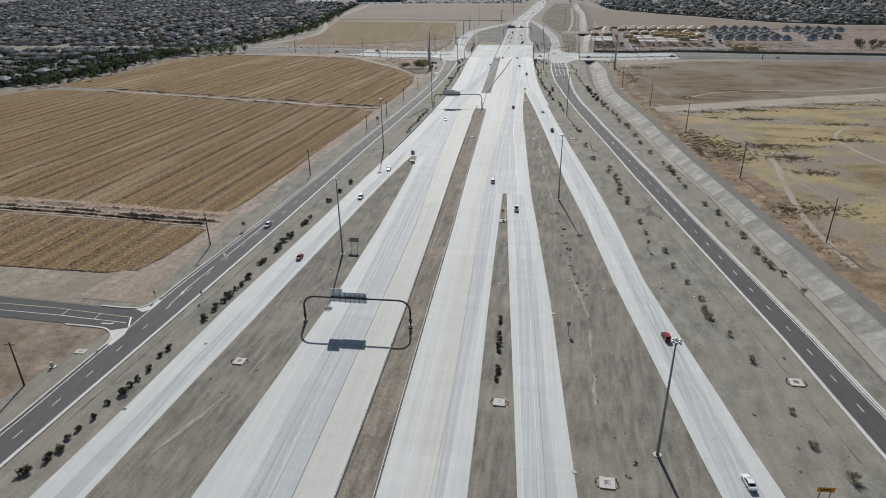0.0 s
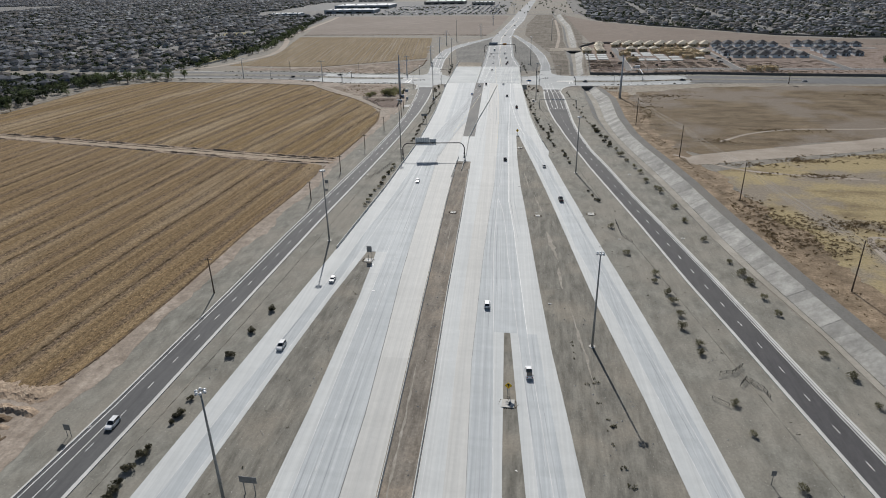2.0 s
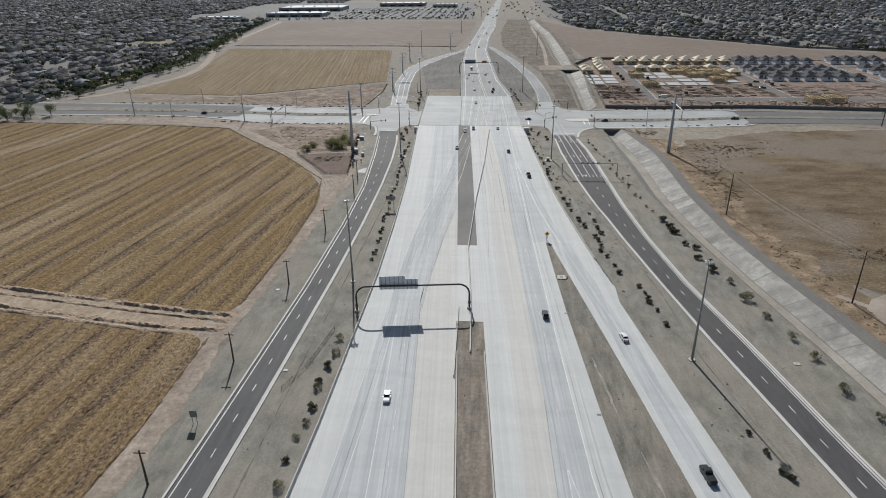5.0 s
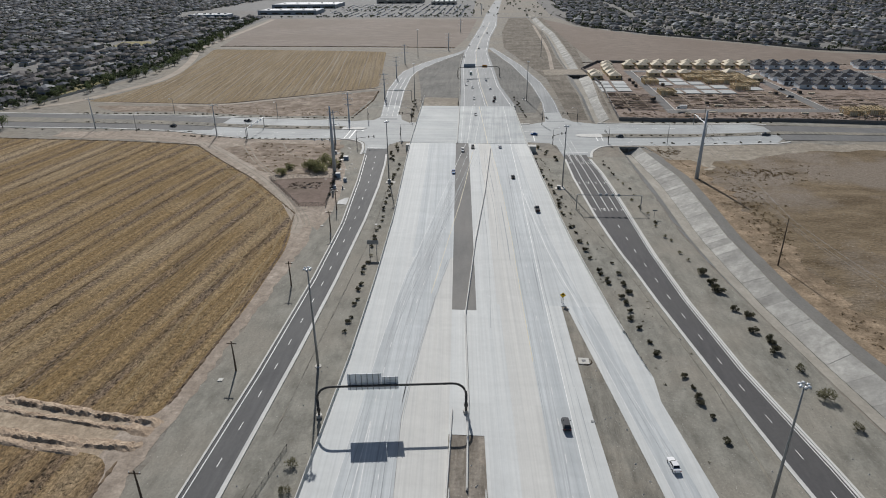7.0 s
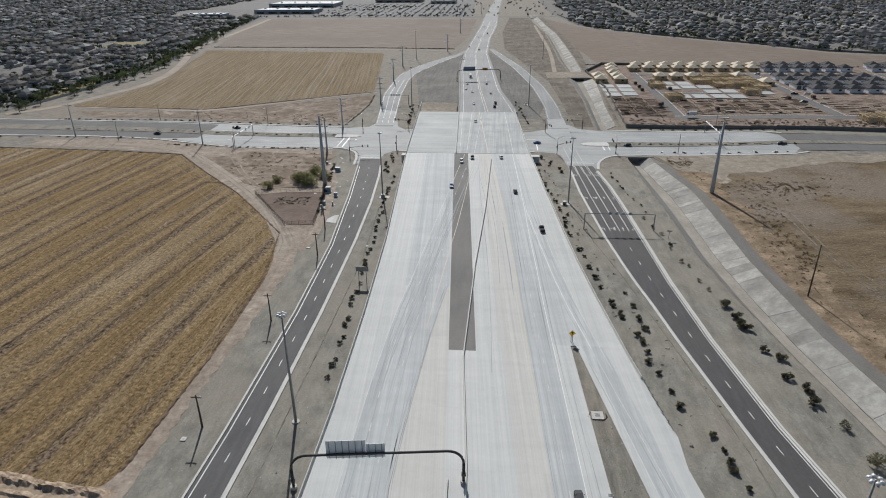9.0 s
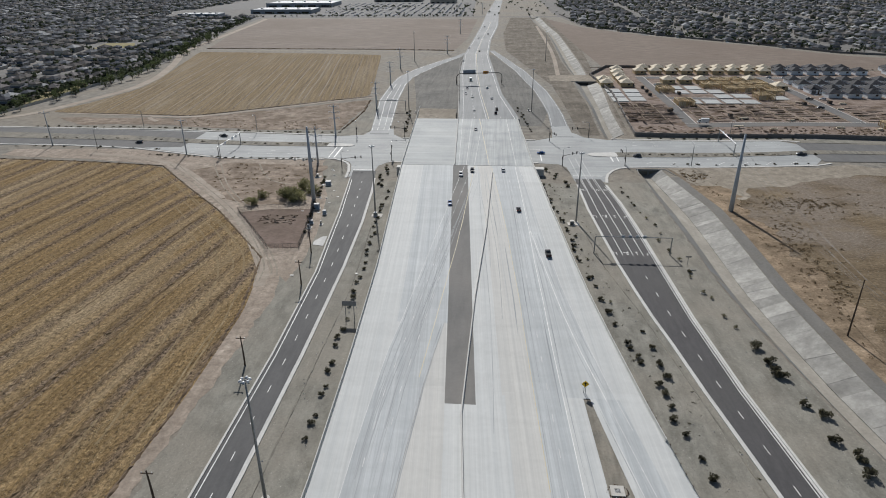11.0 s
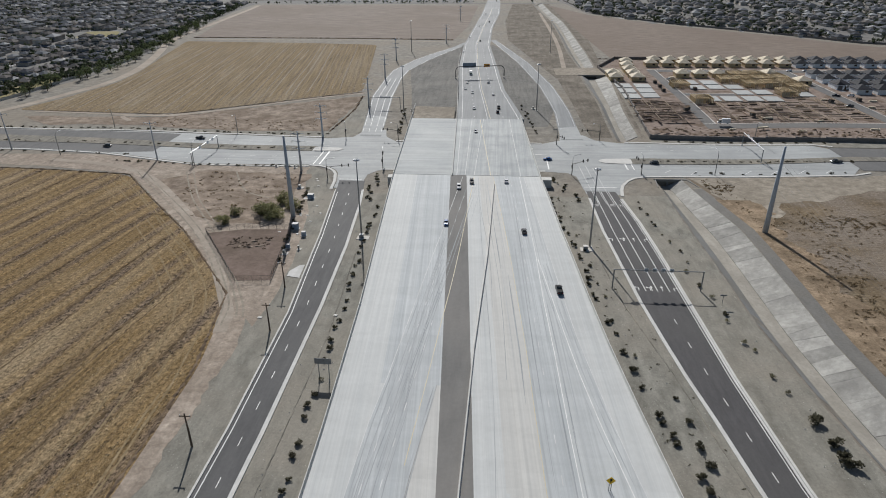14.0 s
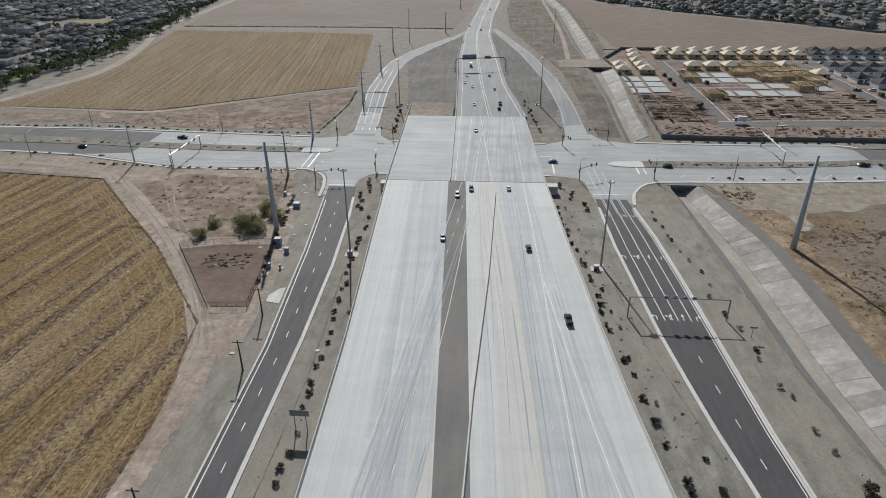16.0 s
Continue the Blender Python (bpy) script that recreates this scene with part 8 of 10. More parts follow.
def diamond(x, y, z, label):
    root = thing("warning_sign", label, "warning sign", "warning signs", pose(x, y, z))
    bm = bmesh.new()
    tube(bm, [(-0.12, 0.05, 0), (-0.12, 0.05, 1.6)], 0.05, 6)
    part("post", bm, galvanised, root)
    bm = bmesh.new()
    tube(bm, [(0.12, 0.05, 0), (0.12, 0.05, 1.6)], 0.05, 6)
    part("post", bm, galvanised, root)
    bm = boxed(-0.42, 0.42, -0.02, 0.02, -0.42, 0.42, 0.015)
    bm.transform(pose(0, 0, 1.75, 0, 45, 0))
    plate = part("sign_panel", bm, sign_yellow, root)
    part("arrow_shaft", boxed(-0.06, 0.06, -0.03, -0.022, 1.45, 1.95), legend_and_hole_black, plate)
    bm = boxed(-0.15, 0.15, -0.03, -0.022, -0.15, 0.15)
    bm.transform(pose(0, 0, 1.9, 0, 45, 0))
    part("arrow_head", bm, legend_and_hole_black, plate)


diamond(-18.0, 309.8, 0.02, "yellow diamond warning sign with a black arrow")
diamond(-12.9, 147.0, 0.14, "yellow diamond warning sign on a white pad")


# ---- barriers ----
def barrier(at, y0, y1, z, height=0.5, width=0.32, label="long pale concrete safety barrier", step=4.0):
    """A wall with a wide foot and a narrow top, along a line of the plan."""
    ys = sorted({y0, y1, *[k for k in at.knots if y0 < k < y1], *[y0 + i * step for i in range(1, int((y1 - y0) / step) + 1) if y0 + i * step < y1]})
    vs, fs = [], []
    for y in ys:
        x, g = at(y), z(at(y), y)
        for dx, dz in ((-0.5, -0.02), (-0.5, 0.08), (-0.22, 0.45), (-0.17, 1.0), (0.17, 1.0), (0.22, 0.45), (0.5, 0.08), (0.5, -0.02)):
            vs.append((x + dx * width, y, g + 0.08 + dz * height))
    for i in range(len(ys) - 1):
        for k in range(7):
            p = i * 8 + k
            fs.append((p, p + 8, p + 9, p + 1))
    fs += [tuple(range(8)), tuple(range(len(vs) - 1, len(vs) - 9, -1))]
    return tagged(raw("safety_barrier", vs, fs, barrier_concrete), label, "barrier", "safety barriers")


barrier(shifted(ramp_l_l, -0.05), 198, 500, deck_z, 0.55)
barrier(shifted(ramp_r_r, -0.15), 300, 482, deck_z, 0.5)
barrier(shifted(main_l_r, 0.25), -60, 262, deck_z, 0.42, 0.26)
barrier(shifted(main_r_l, -0.2), -60, 262, deck_z, 0.42, 0.26)
barrier(line([(262, -34.0), (280, -34.6), (304, -36.2), (337, -35.4), (370, -33.8), (411, -32.8)]), 262, 411, deck_z, 0.48, 0.34)
barrier(line([(418, -44.4), (479, -46.9), (520, -49.0), (597, -53.4), (640, -54.4)]), 418, 640, deck_z, 0.55, 0.34)
barrier(line([(262, -36.5), (276, -36.8)]), 255, 277, deck_z, 0.45, 0.3)


def guardrail(points, label):
    root = thing("guardrail", label, "guardrail", "guardrails")
    pts = [Vector(p) for p in points]
    vs, fs = [], []
    for p in pts:
        for dz in (0.25, 0.33, 0.41):
            vs.append((p.x + (0.05 if dz == 0.33 else 0), p.y, p.z + dz))
    for i in range(len(pts) - 1):
        for k in range(2):
            q = i * 3 + k
            fs.append((q, q + 3, q + 4, q + 1))
    raw("rail", vs, fs, galvanised, root)
    for a, b in zip(pts, pts[1:]):
        n = max(int((b - a).length / 1.6), 1)
        for i in range(n):
            p = a + (b - a) * i / n
            part("post", boxed(p.x + 0.08, p.x + 0.2, p.y - 0.06, p.y + 0.06, p.z, p.z + 0.42), pole_wood, root)


guardrail([(-9.3, 308, 0.05), (-7.4, 294, 0.05), (-6.4, 288, 0.05)], "short steel guardrail with dark wooden posts")


# ---- drains, pads, cabinets ----
def drain(x, y, size, label):
    root = thing("storm_drain", label, "drain", "storm drains", pose(x, y, ground_z(x, y) + 0.02))
    bm = bmesh.new()
    s = size / 2
    for x0, x1, y0, y1 in ((-s, s, -s, -s * 0.4), (-s, s, s * 0.4, s), (-s, -s * 0.4, -s * 0.4, s * 0.4), (s * 0.4, s, -s * 0.4, s * 0.4)):
        box(bm, x0, x1, y0, y1, 0, 0.14)
    part("apron", bm, pad_concrete, root)
    # Black plate in place of depth: the shade down the drain is painted.
    part("pit", boxed(-s * 0.4, s * 0.4, -s * 0.4, s * 0.4, 0, 0.03), legend_and_hole_black, root)
    for k in range(5):
        xx = -s * 0.32 + s * 0.16 * k
        part("grate_bar", boxed(xx - 0.03, xx + 0.03, -s * 0.4, s * 0.4, 0.08, 0.12), galvanised, root)
    vs, fs = [], []
    rng = random.Random(int(abs(x) * 10))
    for i in range(26):
        a = 2 * math.pi * i / 26
        r = size * (0.72 + rng.uniform(-0.04, 0.09))
        q = len(vs)
        p = Vector((r * math.cos(a), r * math.sin(a) * 0.8, 0.02))
        s2 = rng.uniform(0.06, 0.14)
        vs += [(p.x - s2, p.y - s2, 0), (p.x + s2, p.y - s2, 0), (p.x + s2, p.y + s2, 0), (p.x - s2, p.y + s2, 0), (p.x, p.y, s2 * 1.3)]
        fs += [(q, q + 1, q + 4), (q + 1, q + 2, q + 4), (q + 2, q + 3, q + 4), (q + 3, q, q + 4)]
    raw("stones", vs, fs, field_bank, root)


for x, y, s in ((-49.3, 78.1, 1.8), (-6.3, 74.6, 1.7), (8.5, 61.2, 1.9), (37.8, 86.7, 1.9), (-31.7, 224.0, 1.4), (4.6, 226.2, 1.6), (-16.3, 290.8, 1.7), (-12.8, 145.0, 1.9), (-46.7, 192.2, 1.8), (-9.2, 223.6, 1.2)):
    drain(x, y, s, "concrete storm drain ringed by stones")


def pad(x, y, sx, sy, box_on=False):
    root = thing("utility_pad", "white concrete utility pad with a cabinet" if box_on else "small white concrete utility pad", "utility pad", "utility pads", pose(x, y, ground_z(x, y) + 0.02))
    part("slab", boxed(-sx / 2, sx / 2, -sy / 2, sy / 2, 0, 0.1, 0.02), pad_concrete, root)
    if box_on:
        cab = part("cabinet", boxed(-sx * 0.3, sx * 0.05, -sy * 0.25, sy * 0.25, 0.1, 0.95, 0.03), white_door, root)
        part("cabinet_door", boxed(-sx * 0.28, sx * 0.03, -sy * 0.25 - 0.02, -sy * 0.25, 0.18, 0.88), galvanised, cab)
    else:
        part("lid", boxed(-sx * 0.2, sx * 0.2, -sy * 0.2, sy * 0.2, 0.1, 0.12), galvanised, root)


for x, y, sx, sy, b in ((-77.4, 76.4, 1.9, 1.3, False), (-78.8, 71.7, 0.9, 0.9, True), (8.6, 342.6, 0.8, 0.6, False), (-73.7, 345.0, 0.8, 0.6, False), (-73.6, 282.0, 0.8, 0.8, False), (-60.4, 346.6, 0.7, 0.6, False), (-61.9, 379.4, 2.8, 1.9, True),
                        (-12.6, 376.4, 2.8, 1.9, True), (25.1, 212.0, 0.9, 0.7, False), (18.6, 262.0, 0.9, 0.7, False), (-77.0, 370.2, 1.3, 1.3, True), (-74.6, 372.6, 1.0, 1.0, True), (-65.8, 498.0, 1.6, 1.4, True),
                        (-18.0, 503.0, 1.6, 1.4, True), (-95.5, 429.6, 1.1, 0.9, True), (-92.5, 429.4, 1.1, 0.9, True), (-98.4, 429.8, 1.1, 0.9, True), (-86.0, 412.4, 1.8, 1.8, True), (10.2, 210.0, 0.7, 0.5, False), (-63.5, 255.0, 0.8, 0.6, False)):
    pad(x, y, sx, sy, b)
for i in range(18):
    r2 = random.Random(600 + i)
    pad(r2.uniform(-84, -75), r2.uniform(378, 424), 0.7, 0.55)


# ---- fenced basin by the lot ----
def chain_fence(points, height, label, gap=1.7):
    root = thing("chain_link_fence", label, "fence", "fences")
    for (xa, ya), (xb, yb) in zip(points, points[1:]):
        n = max(int(math.hypot(xb - xa, yb - ya) / gap), 1)
        prev = None
        for i in range(n + 1):
            x, y = xa + (xb - xa) * i / n, ya + (yb - ya) * i / n
            g = ground_z(x, y)
            bm = bmesh.new()
            tube(bm, [(x, y, g), (x, y, g + height)], 0.035, 5)
            part("post", bm, dark_steel, root)
            if prev:
                bm = bmesh.new()
                tube(bm, [(prev[0], prev[1], prev[2] + height), (x, y, g + height)], 0.025, 4)
                for k in range(1, 9):
                    f = k / 9
                    tube(bm, [(prev[0] + (x - prev[0]) * f, prev[1] + (y - prev[1]) * f, g), (prev[0] + (x - prev[0]) * f, prev[1] + (y - prev[1]) * f, g + height)], 0.008, 3)
                for h in (0.25, 0.5, 0.75):
                    tube(bm, [(prev[0], prev[1], g + height * h), (x, y, g + height * h)], 0.008, 3)
                part("mesh_panel", bm, dark_steel, root)
            prev = (x, y, g)


basin_soil = surf("basin_soil", (0.155, 0.115, 0.095), (0.21, 0.16, 0.135), 0.8, c3=(0.10, 0.075, 0.055), scale3=0.12, mix3=0.7, bump=0.06, bump_scale=2.0, spec=0.1)
structure(patch("basin_floor", [(-98.4, 379.6), (-90.6, 382.4), (-79.6, 383), (-76.4, 358.6), (-82.9, 358)], 0.1, basin_soil), "bare purple-brown floor of a fenced basin", "lot")
chain_fence([(-98.6, 379.8), (-90.6, 382.8), (-79.4, 383.4), (-76.2, 358.2), (-83.1, 357.4), (-98.6, 379.8)], 1.3, "dark chain-link fence round a bare basin")
chain_fence([(-58.6, 268), (-60.4, 256), (-62.6, 250)], 0.6, "low broken wire fence beside the barrier")
chain_fence([(10.4, 222), (10.9, 213), (13.0, 208.5)], 0.6, "low broken wire fence on the verge")
chain_fence([(17.6, 150), (19.6, 148.4)], 0.6, "low broken wire fence on the verge")
scatter("basin_scrub", [(-87 + 5 * random.Random(i).uniform(-1, 1), 375 + 3 * random.Random(i + 50).uniform(-1, 1), 0.5) for i in range(30)], 0.3, 24, field_bank, "dark dead scrub in the fenced basin")


# switchgear beside the basin and driveway aprons onto the frontage road
for x, y, w, h in ((-78.6, 383.4, 1.3, 1.5), (-75.6, 379.6, 0.9, 1.1), (-80.9, 404.6, 1.5, 1.2), (-77.2, 373.0, 0.8, 0.9)):
    root = thing("switchgear_cabinet", "dark blue-grey steel switchgear cabinet on a concrete pad", "cabinet", "switchgear", pose(x, y, ground_z(x, y)))
    part("pad", boxed(-w * 0.7, w * 0.7, -w * 0.6, w * 0.6, 0, 0.14, 0.02), pad_concrete, root)
    body = part("body", boxed(-w / 2, w / 2, -w * 0.4, w * 0.4, 0.14, h, 0.03), sign_blue, root)
    part("door", boxed(-w * 0.46, -0.02, -w * 0.4 - 0.03, -w * 0.4 - 0.002, 0.22, h - 0.08), sign_blue, body)
    part("door", boxed(0.02, w * 0.46, -w * 0.4 - 0.03, -w * 0.4 - 0.002, 0.22, h - 0.08), sign_blue, body)
    part("roof_cap", boxed(-w * 0.54, w * 0.54, -w * 0.44, w * 0.44, h, h + 0.06, 0.02), sign_dark, root)
structure(patch("driveway_apron", [(-71.3, 365.4), (-72.4, 365.0), (-73.7, 362.4), (-73.5, 360.4), (-70.9, 359.8)], 0.085, gutter_concrete), "pale concrete driveway apron", "pavement")


# ---- traffic signals and street lights ----
for points in ([(20.2, 156.4), (22.2, 156.9), (24.3, 159.1)], [(22.6, 153.7), (23.9, 155.6), (25.8, 153.0), (26.1, 151.0)]):
    chain_fence(points, 0.75, "short wire guard fence at a culvert mouth", 0.9)


def signal_mast(x, y, arm, yaw, label):
    root = thing("traffic_signal", label, "traffic signal", "traffic signals", pose(x, y, ground_z(x, y), 0, 0, yaw))
    bm = bmesh.new()
    tube(bm, [(0, 0, 0), (0, 0, 3.7)], [0.13, 0.1], 8)
    part("post", bm, dark_steel, root)
    bm = bmesh.new()
    tube(bm, [(0, 0, 3.3), (arm * 0.5, 0, 3.6), (arm, 0, 3.7)], [0.09, 0.07, 0.05], 6)
    part("mast_arm", bm, dark_steel, root)
    bm = bmesh.new()
    tube(bm, [(0, 0, 3.7), (0, 0, 5.4), (0.5, 0, 5.8), (2.2, 0, 5.9)], [0.08, 0.06, 0.05, 0.04], 6)
    part("lamp_arm", bm, galvanised, root)
    part("lamp_head", boxed(2.0, 2.6, -0.12, 0.12, 5.84, 5.98, 0.03), lamp_grey, root)
    for k in (arm * 0.68, arm * 0.97, 0.0):
        head = part("signal_head", boxed(k - 0.16, k + 0.16, 0.1, 0.22, 3.2 if k else 2.2, 4.1 if k else 3.1), signal_yellow, root)
        part("visor", boxed(k - 0.1, k + 0.1, 0.22, 0.34, 3.3 if k else 2.3, 4.0 if k else 3.0), legend_and_hole_black, head)


signal_mast(-80.6, 421.0, 6.4, 10, "dark traffic signal mast with long arm")
signal_mast(-66.0, 430.0, 5.0, 95, "dark traffic signal mast with long arm")
signal_mast(-84.5, 462.6, 5.2, -80, "dark traffic signal mast with long arm")
signal_mast(-65.8, 460.0, 5.4, 170, "dark traffic signal mast with long arm")
signal_mast(2.0, 462.4, 6.2, 182, "dark traffic signal mast with long arm")
signal_mast(-12.6, 457.2, 5.0, -70, "dark traffic signal mast with long arm")
signal_mast(-10.6, 427.4, 5.6, 30, "dark traffic signal mast with long arm")
signal_mast(9.2, 428.6, 5.4, 95, "dark traffic signal mast with long arm")


def davit(x, y, yaw):
    root = thing("street_lamp", "slim grey davit street lamp", "street lamp", "street lamps", pose(x, y, ground_z(x, y), 0, 0, yaw))
    bm = bmesh.new()
    tube(bm, [(0, 0, 0), (0, 0, 6.2), (0.5, 0, 6.9), (2.4, 0, 7.1)], [0.12, 0.08, 0.07, 0.05], 7)
    part("pole", bm, galvanised, root, smooth=True)
    part("lamp_head", boxed(2.2, 2.9, -0.13, 0.13, 7.02, 7.16, 0.03), lamp_grey, root)


for x, y, yaw in ((-124, 429.6, 90), (-124, 465, -90), (-170, 434.5, 90), (-170, 466, -90), (52, 461.8, -90), (30, 429.4, 90)):
    davit(x, y, yaw)

# pebbles and litter
vs, fs = [], []
rng_stone = random.Random(8)


def stones(n, at, y0, y1):
    for _ in range(n):
        y = rng_stone.uniform(y0, y1)
        x = at(y)
        s = rng_stone.uniform(0.05, 0.14)
        z = ground_z(x, y) + 0.02
        k = len(vs)
        vs.extend([(x - s, y - s * 0.7, z), (x + s, y - s, z), (x + s * 0.8, y + s, z), (x - s, y + s * 0.8, z), (x - s * 0.4, y - s * 0.2, z + s), (x + s * 0.4, y + s * 0.2, z + s * 0.9)])
        fs.extend([(k, k + 1, k + 5, k + 4), (k + 1, k + 2, k + 5), (k + 2, k + 3, k + 4, k + 5), (k + 3, k, k + 4)])


stones(110, lambda y: between(exit_r, ramp_r_l, rng_stone.uniform(0.1, 0.9))(y), 50, 290)
stones(70, lambda y: between(ramp_l_r, main_l_l, rng_stone.uniform(0.1, 0.9))(y), 50, 190)
stones(70, lambda y: between(main_l_r, main_r_l, rng_stone.uniform(0.2, 0.8))(y), 50, 268)
stones(120, lambda y: between(ramp_r_r, right_front_l, rng_stone.uniform(0.1, 0.9))(y), 50, 400)
stones(70, lambda y: between(left_front_r, ramp_l_l, rng_stone.uniform(0.1, 0.9))(y), 50, 400)
stones(60, lambda y: between(right_front_r, canal_l, rng_stone.uniform(0.1, 0.9))(y), 90, 400)
stones(90, lambda y: rng_stone.uniform(-84, -77), 375, 425)
tagged(raw("pale_stones", vs, fs, pad_concrete), "pale stones and litter strewn over bare soil", "stones", kind="stuff")


# ---- vehicles ----
def loft(sections):
    """A closed hull through cross-sections (y, half width at foot, half width at shoulder, low, shoulder, top)."""
    bm = bmesh.new()
    rings = []
    for y, wf, ws, lo, mid, hi in sections:
        rings.append([bm.verts.new(p) for p in ((-wf, y, lo), (wf, y, lo), (ws, y, mid), (ws * 0.86, y, hi), (-ws * 0.86, y, hi), (-ws, y, mid))])
    for a, b in zip(rings, rings[1:]):
        for k in range(6):
            bm.faces.new((a[k], a[(k + 1) % 6], b[(k + 1) % 6], b[k]))
    bm.faces.new(rings[0][::-1])
    bm.faces.new(rings[-1])
    bmesh.ops.recalc_face_normals(bm, faces=bm.faces[:])
    return bm


def wheel_mesh(r, w):
    bm = bmesh.new()
    tube(bm, [(-w / 2, 0, 0), (-w * 0.3, 0, 0), (w * 0.3, 0, 0), (w / 2, 0, 0)], [r * 0.86, r, r, r * 0.86], 14)
    return bm


def vehicle(kind, colour, x, y, yaw, z):
    """A road vehicle that points along +y before it is turned."""
    names = {"sedan": "car", "suv": "suv", "pickup": "pickup_truck", "van": "van", "truck": "box_truck"}
    labels = {"sedan": "%s saloon car on the road", "suv": "%s sport utility vehicle on the road", "pickup": "%s pickup truck with an open bed", "van": "%s delivery van on the road", "truck": "%s box truck on the road"}
    root = thing(names[kind], labels[kind] % colour, "truck" if kind in ("pickup", "truck") else "car", "vehicles on the road", pose(x, y, z, 0, 0, yaw) @ Matrix.Scale(K, 4))
    pt = PAINTS[colour]
    length, wide, hood, roof = {"sedan": (4.7, 1.84, 0.98, 1.45), "suv": (4.8, 1.94, 1.12, 1.75), "pickup": (5.7, 2.0, 1.2, 1.85), "van": (5.6, 2.05, 1.25, 2.3), "truck": (7.6, 2.3, 1.3, 2.3)}[kind]
    h, w = length / 2, wide / 2
    lo = 0.28
    part("body", loft([(-h, w * 0.8, w * 0.84, lo + 0.15, hood * 0.62, hood * 0.88), (-h + 0.25, w * 0.93, w * 0.96, lo, hood * 0.66, hood), (-h * 0.3, w * 0.97, w, lo - 0.03, hood * 0.68, hood * 1.02),
                       (h * 0.35, w * 0.97, w, lo - 0.03, hood * 0.66, hood * 0.98), (h - 0.3, w * 0.92, w * 0.95, lo, hood * 0.6, hood * 0.84), (h, w * 0.76, w * 0.8, lo + 0.12, hood * 0.5, hood * 0.68)]), pt, root)
    if kind == "pickup":
        c0, c1 = -0.35, h * 0.5
    elif kind == "truck":
        c0, c1 = h - 2.3, h - 0.4
    elif kind == "van":
        c0, c1 = -h + 0.12, h * 0.62
    elif kind == "suv":
        c0, c1 = -h + 0.2, h * 0.48
    else:
        c0, c1 = -h + 0.75, h * 0.45
    slope = 0.55 if kind in ("sedan", "suv") else 0.3
    base = hood * 0.94
    bm = bmesh.new()
    low = [(-w * 0.88, c0, base), (w * 0.88, c0, base), (w * 0.88, c1, base), (-w * 0.88, c1, base)]
    top = [(-w * 0.72, c0 + slope * 0.8, roof - 0.05), (w * 0.72, c0 + slope * 0.8, roof - 0.05), (w * 0.72, c1 - slope * 1.5, roof - 0.05), (-w * 0.72, c1 - slope * 1.5, roof - 0.05)]
    vl, vt = [bm.verts.new(p) for p in low], [bm.verts.new(p) for p in top]
    for k in range(4):
        bm.faces.new((vl[k], vl[(k + 1) % 4], vt[(k + 1) % 4], vt[k]))
    bm.faces.new(vt)
    part("window_glass", bm, glass, root, "dark tinted car glass")
    roof_part = boxed(-w * 0.74, w * 0.74, c0 + slope * 0.75, c1 - slope * 1.45, roof - 0.07, roof, 0.03)
    part("roof", roof_part, pt, root)
    for sx in (-1, 1):
        for py0, py1, tz in ((c0, c0 + slope * 0.8, 0), (c1, c1 - slope * 1.5, 0)):
            bm = bmesh.new()
            tube(bm, [(sx * w * 0.88, py0, base), (sx * w * 0.73, py1, roof - 0.04)], 0.05, 4)
            part("pillar", bm, pt, root)
        part("mirror", boxed(sx * w - 0.02, sx * w + 0.2 * sx if sx > 0 else sx * w + 0.02, c1 - 0.5, c1 - 0.35, base, base + 0.16) if sx > 0 else boxed(-w - 0.18, -w + 0.02, c1 - 0.5, c1 - 0.35, base, base + 0.16), pt, root)
        part("headlight", boxed(sx * w * 0.66 - 0.16, sx * w * 0.66 + 0.16, h - 0.12, h + 0.01, hood * 0.52, hood * 0.66), lens_clear, root, "clear headlight")
        part("tail_light", boxed(sx * w * 0.68 - 0.14, sx * w * 0.68 + 0.14, -h - 0.01, -h + 0.1, hood * 0.62, hood * 0.84), lens_red, root, "red tail light")
    if kind == "pickup":
        part("bed", boxed(-w * 0.8, w * 0.8, -h + 0.18, -0.5, hood * 0.99, hood * 1.03), rubber, root, "black truck bed")
    if kind == "truck":
        part("cargo_box", boxed(-w, w, -h, h - 2.5, 0.75, 3.1, 0.04), sign_white, root, "white cargo box")
    r = 0.34 if kind == "sedan" else 0.4
    for sx in (-1, 1):
        for wy in (-h * 0.6, h * 0.62):
            bm = wheel_mesh(r, 0.24)
            bm.transform(Matrix.Translation((sx * (w - 0.1), wy, r)))
            tyre = part("wheel", bm, rubber, root)
            bm = bmesh.new()
            tube(bm, [(sx * (w - 0.02), wy, r), (sx * (w + 0.035), wy, r)], r * 0.6, 10)
            part("rim", bm, rim_alloy, tyre)
    return root


